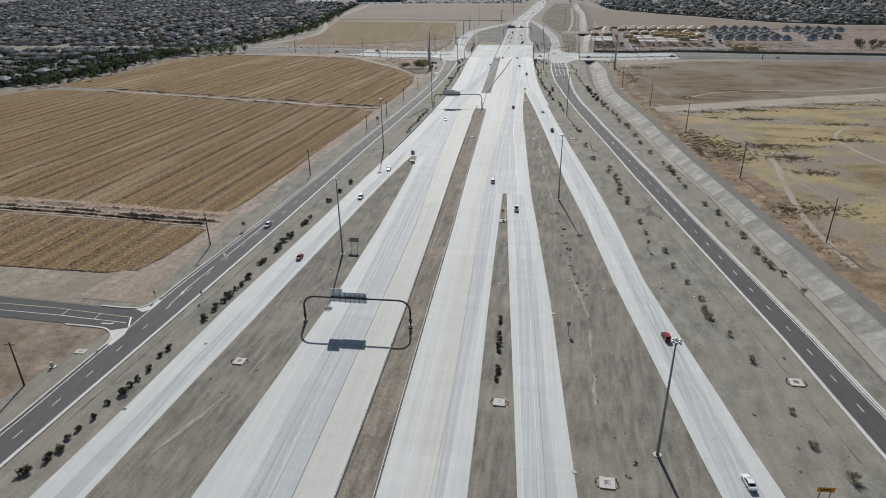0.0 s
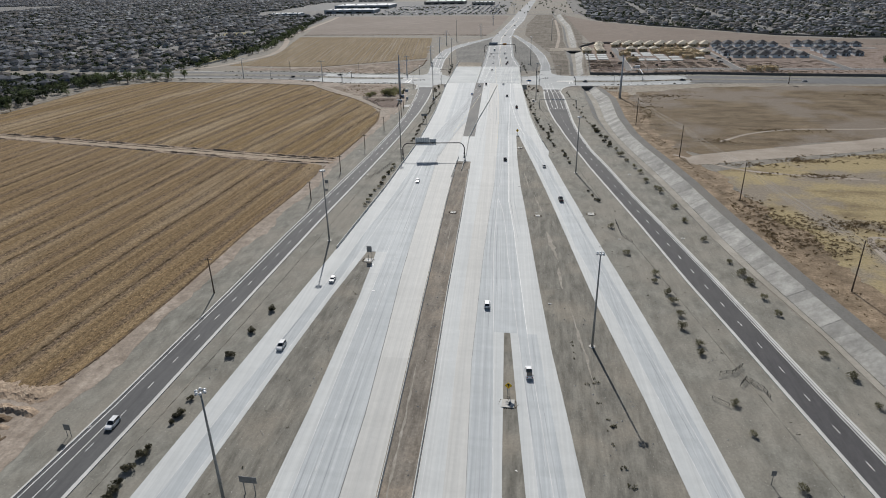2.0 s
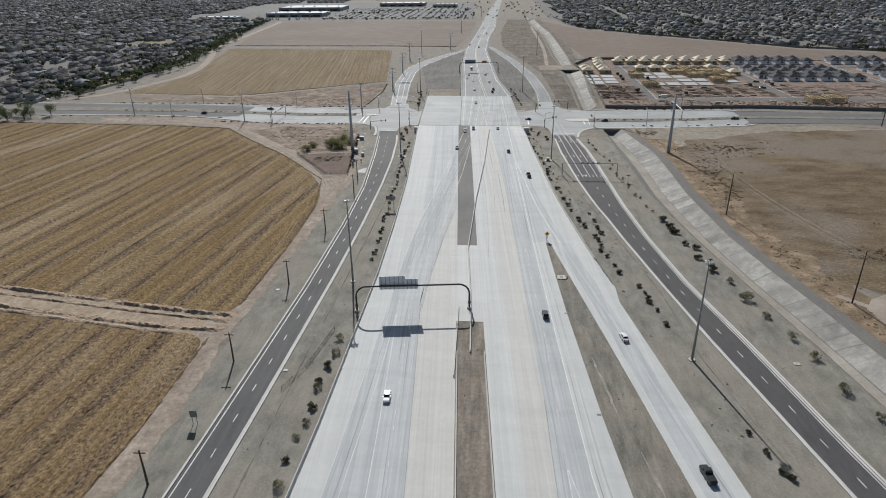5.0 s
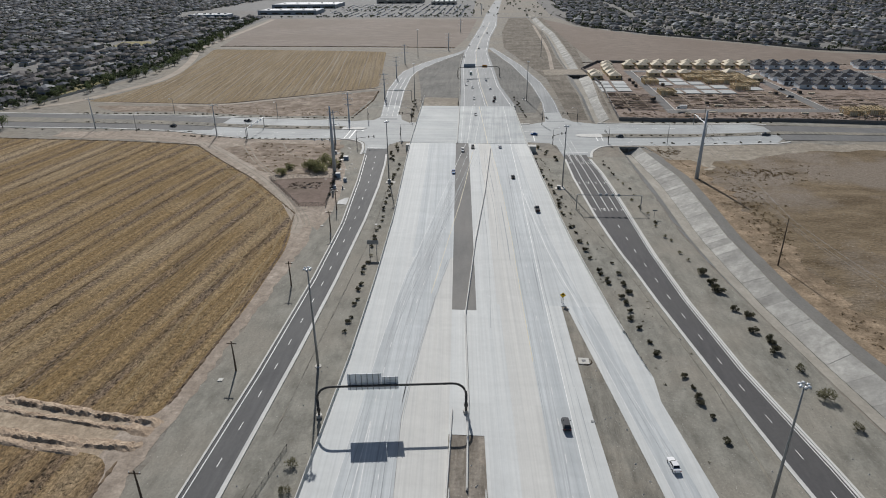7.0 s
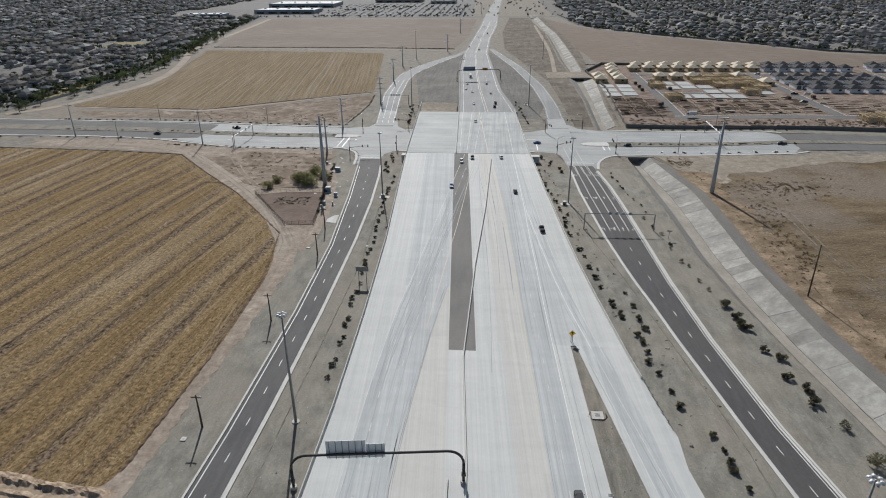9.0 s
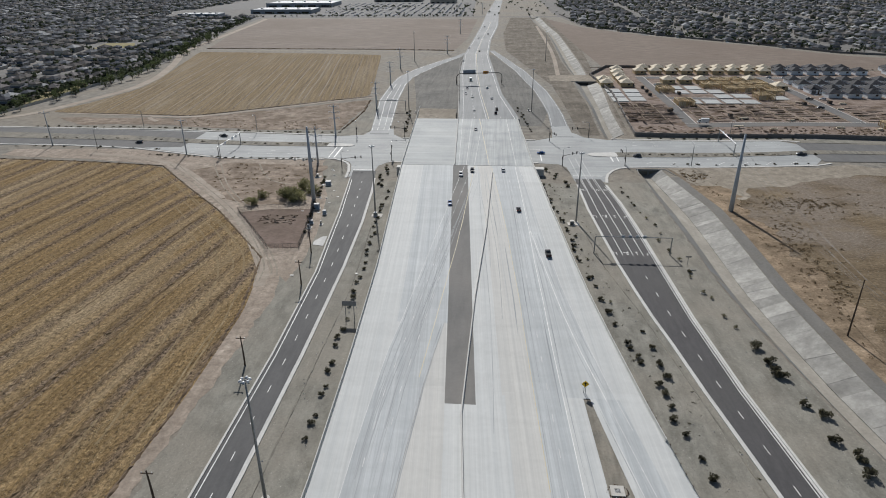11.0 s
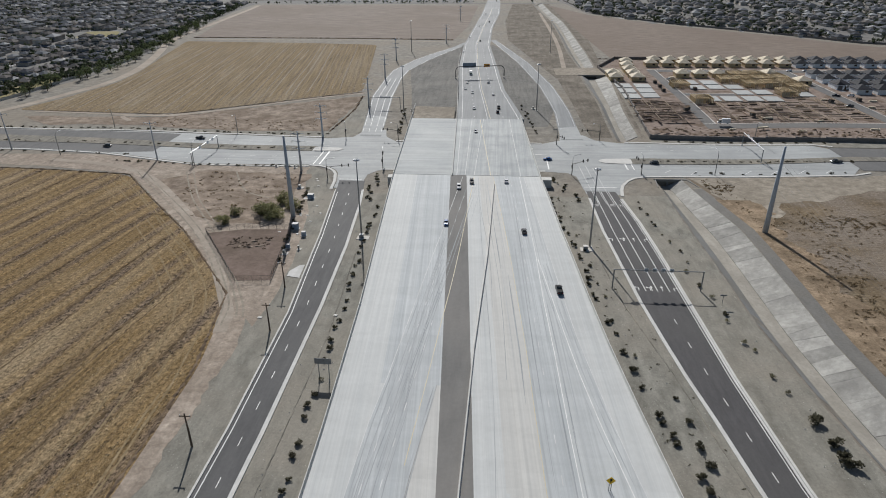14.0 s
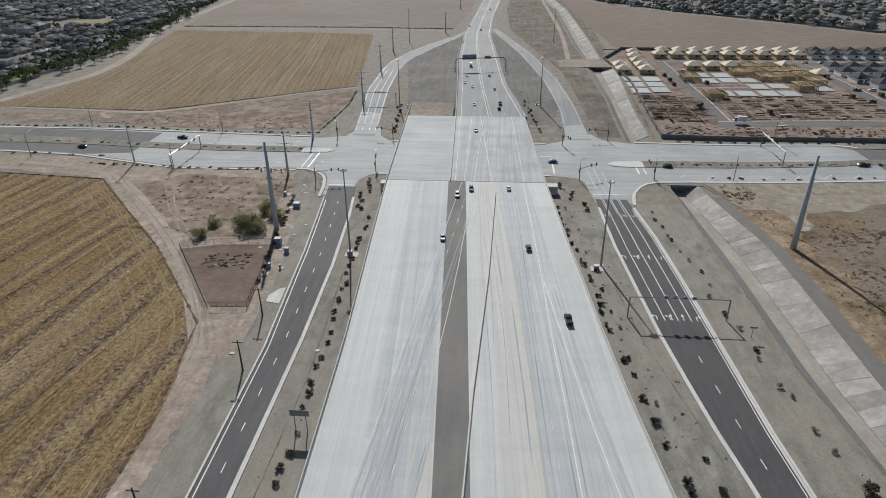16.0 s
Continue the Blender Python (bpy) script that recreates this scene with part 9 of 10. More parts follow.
for kind, colour, x, y, yaw in (
        ("sedan", "red", -54.6, 116.7, 183), ("suv", "red", 20.0, 96.2, 11), ("sedan", "white", 25.6, 63.9, 10), ("suv", "white", -52.8, 155.7, 182), ("sedan", "silver", -51.7, 181.5, 183), 
        ("suv", "white", -18.4, 174.4, 4), ("pickup", "white", -9.9, 152.9, 6), ("suv", "white", -69.6, 133.0, 182), ("sedan", "white", -46.0, 249.0, 183),
        ("pickup", "grey", -3.0, 236.0, 8), ("sedan", "white", -7.7, 267.9, 8), ("suv", "grey", -20.7, 274.8, 3), 
        ("pickup", "black", -20.2, 356.5, 5), ("sedan", "blue", -43.6, 385.0, 184), ("suv", "white", -42.0, 408.0, 184), ("suv", "grey", -38.8, 412.0, 184), ("sedan", "white", -29.6, 413.0, 4), ("sedan", "grey", -25.9, 381.5, 4),
        ("sedan", "silver", -39.4, 461.5, 183), ("sedan", "white", -41.2, 494.0, 183), ("suv", "black", -32.2, 488.0, 4), ("pickup", "black", -31.8, 495.0, 4), ("suv", "white", -36.6, 546.0, 4), ("sedan", "white", -34.1, 519.0, 5),
        ("sedan", "white", -43.0, 523.0, 183), ("sedan", "white", -46.4, 531.0, 183), ("truck", "white", -45.6, 568.0, 183), ("sedan", "silver", -46.3, 545.0, 183), ("sedan", "white", -53.0, 640.0, 183), ("sedan", "black", -44.3, 684.0, 3), ("sedan", "silver", -52.0, 700.0, 182),
        ("sedan", "white", -47.0, 760.0, 180), ("suv", "grey", -40.0, 790.0, 0), ("sedan", "white", -44.0, 850.0, 180)):
    if -58 < x < -15 and y > 190 or -24 < x < 30 and y < 310 or -58 < x < -40:
        gz = main_z(y) + (0.105 if 418 < y < 479 else 0.115 if y > 479 else 0.09)
    else:
        gz = ground_z(x, y) + 0.08
    vehicle(kind, colour, x, y, yaw, gz)
for kind, colour, x, y, yaw in (("sedan", "blue", -16.6, 441.0, 90), ("suv", "grey", 15.0, 439.0, 90), ("pickup", "grey", 68.0, 440.5, 90), ("sedan", "silver", 130.0, 436.0, 90), ("pickup", "black", -134.0, 456.8, -90), ("suv", "grey", -160.0, 444.0, 90)):
    vehicle(kind, colour, x, y, yaw, ground_z(x, y) + 0.08)


# ---- houses ----
def house_parts(seed, wx, wy, wall_h, roof_h, wall_m, roof_m, two=False, door_m=None):
    """Footprint wx by wy with a hipped main roof, a garage wing with its own hip, doors and windows."""
    rng = random.Random(seed)
    root = thing("house", "", "house")
    hx, hy = wx / 2, wy / 2
    bm = boxed(-hx, hx, -hy, hy * 0.8, 0, wall_h)
    part("wall", bm, wall_m, root)
    gx0, gx1 = (-hx, -hx * 0.05) if rng.random() < 0.5 else (hx * 0.05, hx)
    wing = part("garage", boxed(gx0 + 0.06, gx1 - 0.06, -hy * 1.32, -hy + 0.02, 0, wall_h * 0.98), wall_m, root)
    part("garage_front", boxed(gx0 + 0.5, gx1 - 0.5, -hy * 1.32 - 0.05, -hy * 1.32 - 0.005, 0.02, wall_h * 0.8), door_m or white_door, wing)
    e = 0.32

    def hip(x0, x1, y0, y1, z0, h):
        bm = bmesh.new()
        lx, ly = x1 - x0, y1 - y0
        if lx > ly:
            r0, r1 = (x0 + ly / 2, (y0 + y1) / 2), (x1 - ly / 2, (y0 + y1) / 2)
        else:
            r0, r1 = ((x0 + x1) / 2, y0 + lx / 2), ((x0 + x1) / 2, y1 - lx / 2)
        c = [bm.verts.new(p) for p in ((x0, y0, z0), (x1, y0, z0), (x1, y1, z0), (x0, y1, z0))]
        low = [bm.verts.new((v.co.x, v.co.y, z0 - 0.12)) for v in c]
        a, b = bm.verts.new((*r0, z0 + h)), bm.verts.new((*r1, z0 + h))
        if lx > ly:
            quads = ((c[0], c[1], b, a), (c[1], c[2], b), (c[2], c[3], a, b), (c[3], c[0], a))
        else:
            quads = ((c[0], c[1], a), (c[1], c[2], b, a), (c[2], c[3], b), (c[3], c[0], a, b))
        for q in quads:
            bm.faces.new(q)
        for k in range(4):
            bm.faces.new((low[k], low[(k + 1) % 4], c[(k + 1) % 4], c[k]))
        bm.faces.new(low[::-1])
        bmesh.ops.recalc_face_normals(bm, faces=bm.faces[:])
        return bm
    part("roof", hip(-hx - e, hx + e, -hy - e, hy * 0.8 + e, wall_h, roof_h), roof_m, root)
    part("garage_roof", hip(gx0 - e, gx1 + e, -hy * 1.32 - e, -hy * 0.2, wall_h + 0.01, roof_h * 0.72), roof_m, root)
    if two:
        part("upper_wall", boxed(-hx * 0.75, hx * 0.6, -hy * 0.5, hy * 0.6, wall_h + 0.2, wall_h * 1.9), wall_m, root)
        part("upper_roof", hip(-hx * 0.75 - e, hx * 0.6 + e, -hy * 0.5 - e, hy * 0.6 + e, wall_h * 1.9, roof_h * 0.7), roof_m, root)
    part("window", boxed(-hx * 0.5, -hx * 0.1, hy * 0.8 + 0.005, hy * 0.8 + 0.04, wall_h * 0.4, wall_h * 0.8), glass, root)
    part("driveway", boxed(gx0 + 0.4, gx1 - 0.4, -hy * 1.32 - 3.6, -hy * 1.32 - 0.06, 0.02, 0.09), slab_concrete, root)
    wx0 = gx1 if gx0 < -hx * 0.5 else -hx
    part("door", boxed(wx0 + hx * 0.35, wx0 + hx * 0.55, -hy - 0.05, -hy - 0.005, 0.02, wall_h * 0.75), pole_wood, root)
    part("window", boxed(wx0 + hx * 0.62, wx0 + hx * 0.88, -hy - 0.04, -hy - 0.005, wall_h * 0.35, wall_h * 0.8), glass, root)
    return root


def far_house_block(name, spots, label):
    """Distant houses, each with walls, hipped roof and a lower wing, joined."""
    wv, wf, rv, rf, dv, df = [], [], [], [], [], []
    rng = random.Random(99)

    def add_box(v, f, m, x0, x1, y0, y1, z0, z1):
        k = len(v)
        v += [tuple(m @ Vector(p)) for p in ((x0, y0, z0), (x1, y0, z0), (x1, y1, z0), (x0, y1, z0), (x0, y0, z1), (x1, y0, z1), (x1, y1, z1), (x0, y1, z1))]
        f += [tuple(k + i for i in q) for q in ((0, 1, 5, 4), (1, 2, 6, 5), (2, 3, 7, 6), (3, 0, 4, 7))]

    def add_hip(m, x0, x1, y0, y1, z0, h):
        k = len(rv)
        lx, ly = x1 - x0, y1 - y0
        if lx > ly:
            r0, r1 = (x0 + ly / 2, (y0 + y1) / 2), (x1 - ly / 2, (y0 + y1) / 2)
            quads = ((0, 1, 5, 4), (1, 2, 5), (2, 3, 4, 5), (3, 0, 4))
        else:
            r0, r1 = ((x0 + x1) / 2, y0 + lx / 2), ((x0 + x1) / 2, y1 - lx / 2)
            quads = ((0, 1, 4), (1, 2, 5, 4), (2, 3, 5), (3, 0, 4, 5))
        rv.extend(tuple(m @ Vector(p)) for p in ((x0, y0, z0), (x1, y0, z0), (x1, y1, z0), (x0, y1, z0), (*r0, z0 + h), (*r1, z0 + h)))
        rf.extend(tuple(k + i for i in q) for q in quads)
    for x, y, yaw in spots:
        m = pose(x, y, 0, 0, 0, yaw)
        hx, hy, wh = rng.uniform(2.8, 3.6), rng.uniform(3.4, 4.4), rng.uniform(1.6, 1.9)
        if rng.random() < 0.35:
            wh *= 1.75
        add_box(wv, wf, m, -hx, hx, -hy, hy, 0, wh)
        add_hip(m, -hx - 0.35, hx + 0.35, -hy - 0.35, hy + 0.35, wh, rng.uniform(1.3, 1.8))
        s = rng.choice((-1, 1))
        add_box(wv, wf, m, min(s * hx * 0.05, s * hx), max(s * hx * 0.05, s * hx), -hy * 1.4, -hy, 0, 1.6)
        add_hip(m, min(s * hx * 0.0, s * hx * 1.08), max(s * hx * 0.0, s * hx * 1.08), -hy * 1.48, -hy * 0.3, 1.62, 1.15)
        k = len(dv)
        dv += [tuple(m @ Vector((s * hx * a, -hy * 1.42 - b, 0.09))) for a, b in ((0.15, 0), (0.9, 0), (0.9, 3.6), (0.15, 3.6))]
        df.append((k, k + 1, k + 2, k + 3))
    root = tagged(new(name), label, "houses", kind="stuff")
    raw("driveways", dv, df, slab_concrete, root)
    raw("walls", wv, wf, stucco_far, root)
    raw("roofs", rv, rf, roof_tile_far, root)
    return root


house_rng = random.Random(64)
MASTERS = [house_parts(1, 6.8, 8.0, 1.75, 1.6, stucco, roof_tile), house_parts(2, 7.0, 7.4, 1.7, 1.55, stucco, roof_tile_brown), house_parts(3, 6.4, 8.2, 1.8, 1.5, stucco, roof_tile, True), house_parts(4, 6.9, 7.6, 1.75, 1.6, stucco, roof_tile, True)]


estate_lanes = ([], [])


def estate_spots(inside, x0, x1, y0, y1, skew=0.0):
    """Blocks of back-to-back houses, some turned a quarter, with a street through each."""
    spots = []
    cy = y0 + 37
    while cy < y1:
        cx = x1 - 39 - house_rng.uniform(0, 12)
        while cx > x0:
            turn = house_rng.choice((0, 0, 0, 90)) + house_rng.uniform(-9, 9)
            c, s = math.cos(radians(turn)), math.sin(radians(turn))
            mx, my = cx + house_rng.uniform(-3, 3), cy + skew * cx + house_rng.uniform(-5, 5)
            for v, face in ((-30, 180), (-14.5, 0), (8.0, 180), (23.0, 0)):
                u = -34 + house_rng.uniform(0, 3)
                while u < 34:
                    x, y = mx + c * u - s * v, my + s * u + c * v
                    if inside(x, y) and house_rng.random() < 0.96:
                        spots.append((x, y, turn + face + house_rng.uniform(-3, 3)))
                    u += 9.5 + house_rng.uniform(-0.4, 0.9)
            if inside(mx, my):
                k = len(estate_lanes[0])
                for u, v in ((-36, -5.8), (36, -5.8), (36, -0.8), (-36, -0.8)):
                    estate_lanes[0].append((mx + c * u - s * v, my + s * u + c * v, 0.06))
                estate_lanes[1].append((k, k + 1, k + 2, k + 3))
            cx -= 79
        cy += 66
    return spots


def in_west(x, y):
    if y > 934:
        return x < -300 and not (-430 < x and y > 960)
    park = -350 < x < -300 and 690 < y < 732
    school = -420 < x < -330 and 930 < y < 1020
    return x < edge(y) - 16 and not park and not school and not 438 < y < 466


def east_limit(x):
    return float(np.interp(x, (30, 46, 97, 155, 190, 244, 420, 700), (990, 850, 776, 718, 675, 652, 640, 640)))


def in_east(x, y):
    return y > east_limit(x) + 8


def settle(spots, centre, label, group, count):
    spots = sorted(spots, key=lambda s: math.hypot(s[0] - centre[0], s[1] - centre[1]))
    for x, y, yaw in spots[:count]:
        ob = copy_thing(house_rng.choice(MASTERS), pose(x, y, 0, 0, 0, yaw))
        tagged(ob, label, "house", group)
    return spots[count:]


west = estate_spots(in_west, -980, -236, 292, 1330)
east = estate_spots(in_east, 36, 760, 650, 1330, 0.03)
far_west = estate_spots(lambda x, y: x < -300 or y > 1420, -1750, 20, 1330, 2350)
far_east = estate_spots(lambda x, y: True, 60, 1500, 1330, 2350)
far_east += estate_spots(lambda x, y: y > 680, 760, 1100, 650, 1330)
rest = settle(west, (-245, 560), "tan stucco house with a grey-brown hipped tile roof", "west estate houses", 150)
rest += settle(east, (130, 730), "tan stucco house with a brown hipped tile roof", "east estate houses", 70)
for k, ob in enumerate(MASTERS):
    ob.matrix_basis = pose(-262 - 9.6 * k, 486.5, 0, 0, 0, 180)
    tagged(ob, "tan stucco house with a grey-brown hipped tile roof", "house", "west estate houses")
far_house_block("distant_houses", rest + far_west + far_east, "distant rows of houses with grey and brown hipped roofs")


def wood(name, spots, label):
    """Far trees: short trunks under clumps of leaves, joined."""
    r = np.random.default_rng(17)
    p = np.array(spots)
    n = len(p)
    x, y, s = p[:, 0], p[:, 1], p[:, 2]
    h = s * r.uniform(0.9, 1.3, n)
    zero = np.zeros(n)
    trunk = np.stack([np.stack([x - 0.12, y, zero], 1), np.stack([x + 0.12, y, zero], 1), np.stack([x + 0.06, y, h * 0.8], 1), np.stack([x - 0.06, y, h * 0.8], 1)], 1).reshape(-1, 3)
    clumps, leaves = 4, 7
    c = np.stack([np.repeat(x, clumps) + r.normal(0, 1, n * clumps) * np.repeat(s, clumps) * 0.42, np.repeat(y, clumps) + r.normal(0, 1, n * clumps) * np.repeat(s, clumps) * 0.42, np.repeat(h, clumps) * r.uniform(0.55, 1.15, n * clumps)], 1)
    size = np.repeat(s, clumps) * r.uniform(0.34, 0.55, n * clumps)
    c, size = np.repeat(c, leaves, 0), np.repeat(size, leaves)
    d = r.normal(0, 1, (len(c), 3)) * (1, 1, 0.8)
    d /= np.linalg.norm(d, axis=1)[:, None]
    u = np.cross(d, r.normal(0, 1, (len(c), 3)))
    u /= np.linalg.norm(u, axis=1)[:, None]
    w = np.cross(d, u)
    c = c + d * size[:, None] * 0.75
    q = (size * r.uniform(0.45, 0.75, len(c)))[:, None]
    leaf = np.stack([c - u * q, c - w * q, c + u * q, c + w * q * 0.8], 1).reshape(-1, 3)
    vs = np.concatenate([trunk, leaf])
    fs = np.arange(len(vs)).reshape(-1, 4)
    return tagged(raw(name, vs.tolist(), fs.tolist(), wood_leaf), label, "trees", kind="stuff")


leafy = []
for x, y, _ in west + east + far_west + far_east:
    if y > 1330 and house_rng.random() < 0.72:
        continue
    thick = noise.noise(Vector((x * 0.018, y * 0.012, 7.0)))
    for _ in range(4 if thick > 0.1 else 2 if thick > -0.15 else house_rng.choice((0, 1, 1))):
        leafy.append((x + house_rng.uniform(-5, 5), y + house_rng.choice((-1, 1)) * house_rng.uniform(5.0, 10.5), house_rng.uniform(0.9, 2.3)))
for x, y, _ in west + east:
    for _ in range(house_rng.choice((0, 1, 1, 2, 3))):
        leafy.append((x + house_rng.uniform(-6, 6), y + house_rng.choice((-1, 1)) * house_rng.uniform(4.5, 9.5), house_rng.uniform(1.1, 2.6)))
for _ in range(560):
    y = house_rng.uniform(300, 930)
    leafy.append((edge(y) - 10 - abs(house_rng.gauss(0, 9)), y, house_rng.uniform(1.4, 2.6)))
for _ in range(420):
    leafy.append((house_rng.uniform(-345, -268), house_rng.uniform(292, 432), house_rng.uniform(1.5, 2.8)))
for _ in range(260):
    x = house_rng.uniform(40, 420)
    leafy.append((x, east_limit(x) + 7 + abs(house_rng.gauss(0, 14)), house_rng.uniform(1.2, 2.4)))
for _ in range(190):
    leafy.append((house_rng.uniform(-330, -58), house_rng.choice((964, 968, 1005, 1060, 1110)) + house_rng.uniform(-4, 4), house_rng.uniform(1.0, 2.2)))
for _ in range(60):
    leafy.append((house_rng.uniform(-90, 40), house_rng.uniform(965, 1300), house_rng.uniform(1.2, 2.2)))
wood("distant_trees", [p for p in leafy if not 437 < p[1] < 472], "scattered dark green trees among distant houses")

estate_ground = surf("estate_ground", (0.105, 0.10, 0.095), (0.195, 0.182, 0.168), 0.12, rough=0.95, c3=(0.13, 0.13, 0.125), scale3=0.035, mix3=0.8)
structure(patch("estate_ground_1", [(-248, 475), (-241, 520), (-236, 566), (-242, 626), (-262, 728), (-281, 844), (-292, 934), (-300, 1340), (-300, 2400), (-1800, 2400), (-1800, 470)], 0.02, estate_ground), "gardens and driveways of the housing estate", "ground")
structure(patch("estate_ground_2", [(-1000, 434), (-255, 434), (-280, 400), (-280, 345), (-284, 306), (-300, 285), (-1000, 285)], 0.02, estate_ground), "gardens and driveways of the housing estate", "ground")
structure(patch("estate_ground_3", [(30, 1000), (46, 858), (97, 784), (155, 726), (190, 683), (244, 660), (420, 648), (780, 648), (1600, 648), (1600, 2400), (30, 2400)], 0.02, estate_ground), "gardens and driveways of the housing estate", "ground")
structure(raw("estate_streets", estate_lanes[0], estate_lanes[1], asphalt_old), "grey estate streets between houses", "road")
park_grass = surf("park_grass", (0.25, 0.215, 0.125), (0.32, 0.275, 0.165), 0.3, rough=1.0, c3=(0.17, 0.17, 0.06), scale3=0.05, mix3=0.6, spec=0.1)
structure(patch("park_lawn", rounded([(-333, 697), (-302, 697), (-319, 733), (-343, 731)], 6), 0.07, park_grass), "yellowing park lawn", "lawn")
structure(patch("park_lawn_2", [(-262, 500), (-247, 505), (-246.5, 552), (-258, 560)], 0.06, park_grass), "yellowing lawn strip", "lawn")
for k, pts in enumerate(([(-246, 485), (-242.1, 517.5), (-242.3, 548), (-242.5, 578.5), (-240.6, 603), (-243, 613), (-246.3, 619.3), (-254, 630)], [(-268, 645), (-280, 706), (-296, 800), (-305, 930)], [(-262, 430), (-283, 395), (-283, 345), (-290, 300)])):
    structure(ridge("estate_wall_%d" % (k + 1), pts, 0.25, 1.1, pad_concrete, rough=0.0, seed=k), "pale low estate wall", "wall")
structure(ridge("estate_wall_4", [(36, 986), (50, 856), (99, 781), (156, 723), (191, 680), (244, 657), (420, 645), (760, 645)], 0.25, 1.2, wall_block, rough=0.0), "brown block wall round the estate", "wall")
structure(patch("far_street", [(-430, 953), (-60, 957), (20, 956), (40, 958), (40, 964), (-60, 965), (-430, 962)], 0.08, asphalt_old), "pale far cross street", "street")

structure(ribbon("estate_street_30", smooth_path([(-255, 580), (-279, 613), (-295, 645), (-302, 672), (-322, 690)]), 6.0, 0.07, asphalt_old), "grey curving estate street", "road")
structure(ribbon("estate_street_31", smooth_path([(-250, 582), (-284.5, 611), (-300, 645), (-307, 672), (-326, 690)]), 1.0, 0.12, kerb_concrete, None, 0.1), "pale pavement along the estate street", "pavement")

# ---- shops and car park, far off ----
structure(patch("car_park", [(-300, 968), (-60, 968), (-66, 1330), (-420, 1330), (-420, 1100), (-300, 1060)], 0.03, asphalt_old), "large pale shopping car park", "car park")


def big_store(x, y, wx, wy, h, label, wall_m=cladding):
    root = thing("store", label, "store", "far stores", pose(x, y, 0))
    part("wall", boxed(-wx / 2, wx / 2, -wy / 2, wy / 2, 0, h), wall_m, root)
    part("roof", boxed(-wx / 2 + 0.4, wx / 2 - 0.4, -wy / 2 + 0.4, wy / 2 - 0.4, h, h + 0.25), roof_white, root)
    part("parapet", boxed(-wx / 2, wx / 2, -wy / 2 - 0.15, -wy / 2 + 0.15, h, h + 0.8), wall_m, root)
    for k in range(5):
        xx = -wx / 2 + wx * (k + 0.5) / 5
        part("roof_unit", boxed(xx - 1.2, xx + 1.2, -1.2 + 3 * (k % 2), 1.2 + 3 * (k % 2), h + 0.25, h + 1.4), galvanised, root)
        part("window", boxed(xx - wx * 0.06, xx + wx * 0.06, -wy / 2 - 0.08, -wy / 2 - 0.01, 0.4, h * 0.55), glass, root)


big_store(-290, 1032, 74, 40, 4.2, "long blue-grey store with a white roof")
big_store(-300, 1150, 90, 60, 4.6, "wide store with a white flat roof")
big_store(-368, 968, 44, 26, 3.8, "blue-grey school block with a flat roof")
big_store(-180, 1240, 70, 40, 4.4, "distant store with a white roof", stucco)
big_store(-110, 1200, 36, 30, 4, "distant store with a white roof", stucco)
rng_cars = random.Random(3)
vs, fs = [], []
for i in range(620):
    x, y = -240 + 9.2 * rng_cars.randrange(19) + rng_cars.uniform(-0.3, 0.3), 975 + 2.0 * rng_cars.randrange(110)
    if -258 < x < -120 and 1190 < y:
        continue
    k = len(vs)
    vs += [(x + a * 1.2, y + b * 0.5, c) for c, a0 in ((0.15, 1), (0.45, 1), (0.8, 0.55)) for a, b in ((-a0, -a0), (a0, -a0), (a0, a0), (-a0, a0))]
    fs += [tuple(k + q for q in f) for f in ((0, 1, 5, 4), (1, 2, 6, 5), (2, 3, 7, 6), (3, 0, 4, 7), (4, 5, 9, 8), (5, 6, 10, 9), (6, 7, 11, 10), (7, 4, 8, 11), (8, 9, 10, 11))]
parked = surf("parked_car_mix", (0.08, 0.085, 0.09), (0.75, 0.76, 0.78), 0.35, rough=0.3, island=0.5)
tagged(raw("parked_cars", vs, fs, parked), "rows of tiny parked cars before the stores", "cars", kind="stuff")

# ---- housing site under construction ----
asphalt_site = surf("new_asphalt", (0.10, 0.10, 0.102), (0.135, 0.134, 0.134), 0.5, rough=0.9, c3=(0.17, 0.16, 0.145), scale3=0.08, mix3=0.7, grain=(1.5, 0.12))
spoil = surf("trench_spoil", (0.13, 0.095, 0.073), (0.29, 0.225, 0.182), 0.9, rough=1.0, island=0.5, spec=0.05, grain=(1.5, 0.25))
site_soil = surf("site_soil", (0.185, 0.142, 0.118), (0.30, 0.242, 0.205), 0.5, rough=1.0, c3=(0.12, 0.085, 0.06), scale3=0.16, mix3=0.75, bump=0.1, bump_scale=1.5, spec=0.1, sharp3=(0.5, 0.62))
structure(patch("building_site", [(20, 466), (24, 540), (20, 588), (32, 616), (165, 609.5), (330, 600), (330, 452), (90, 461)], 0.06, site_soil), "churned reddish soil of a building site", "lot")
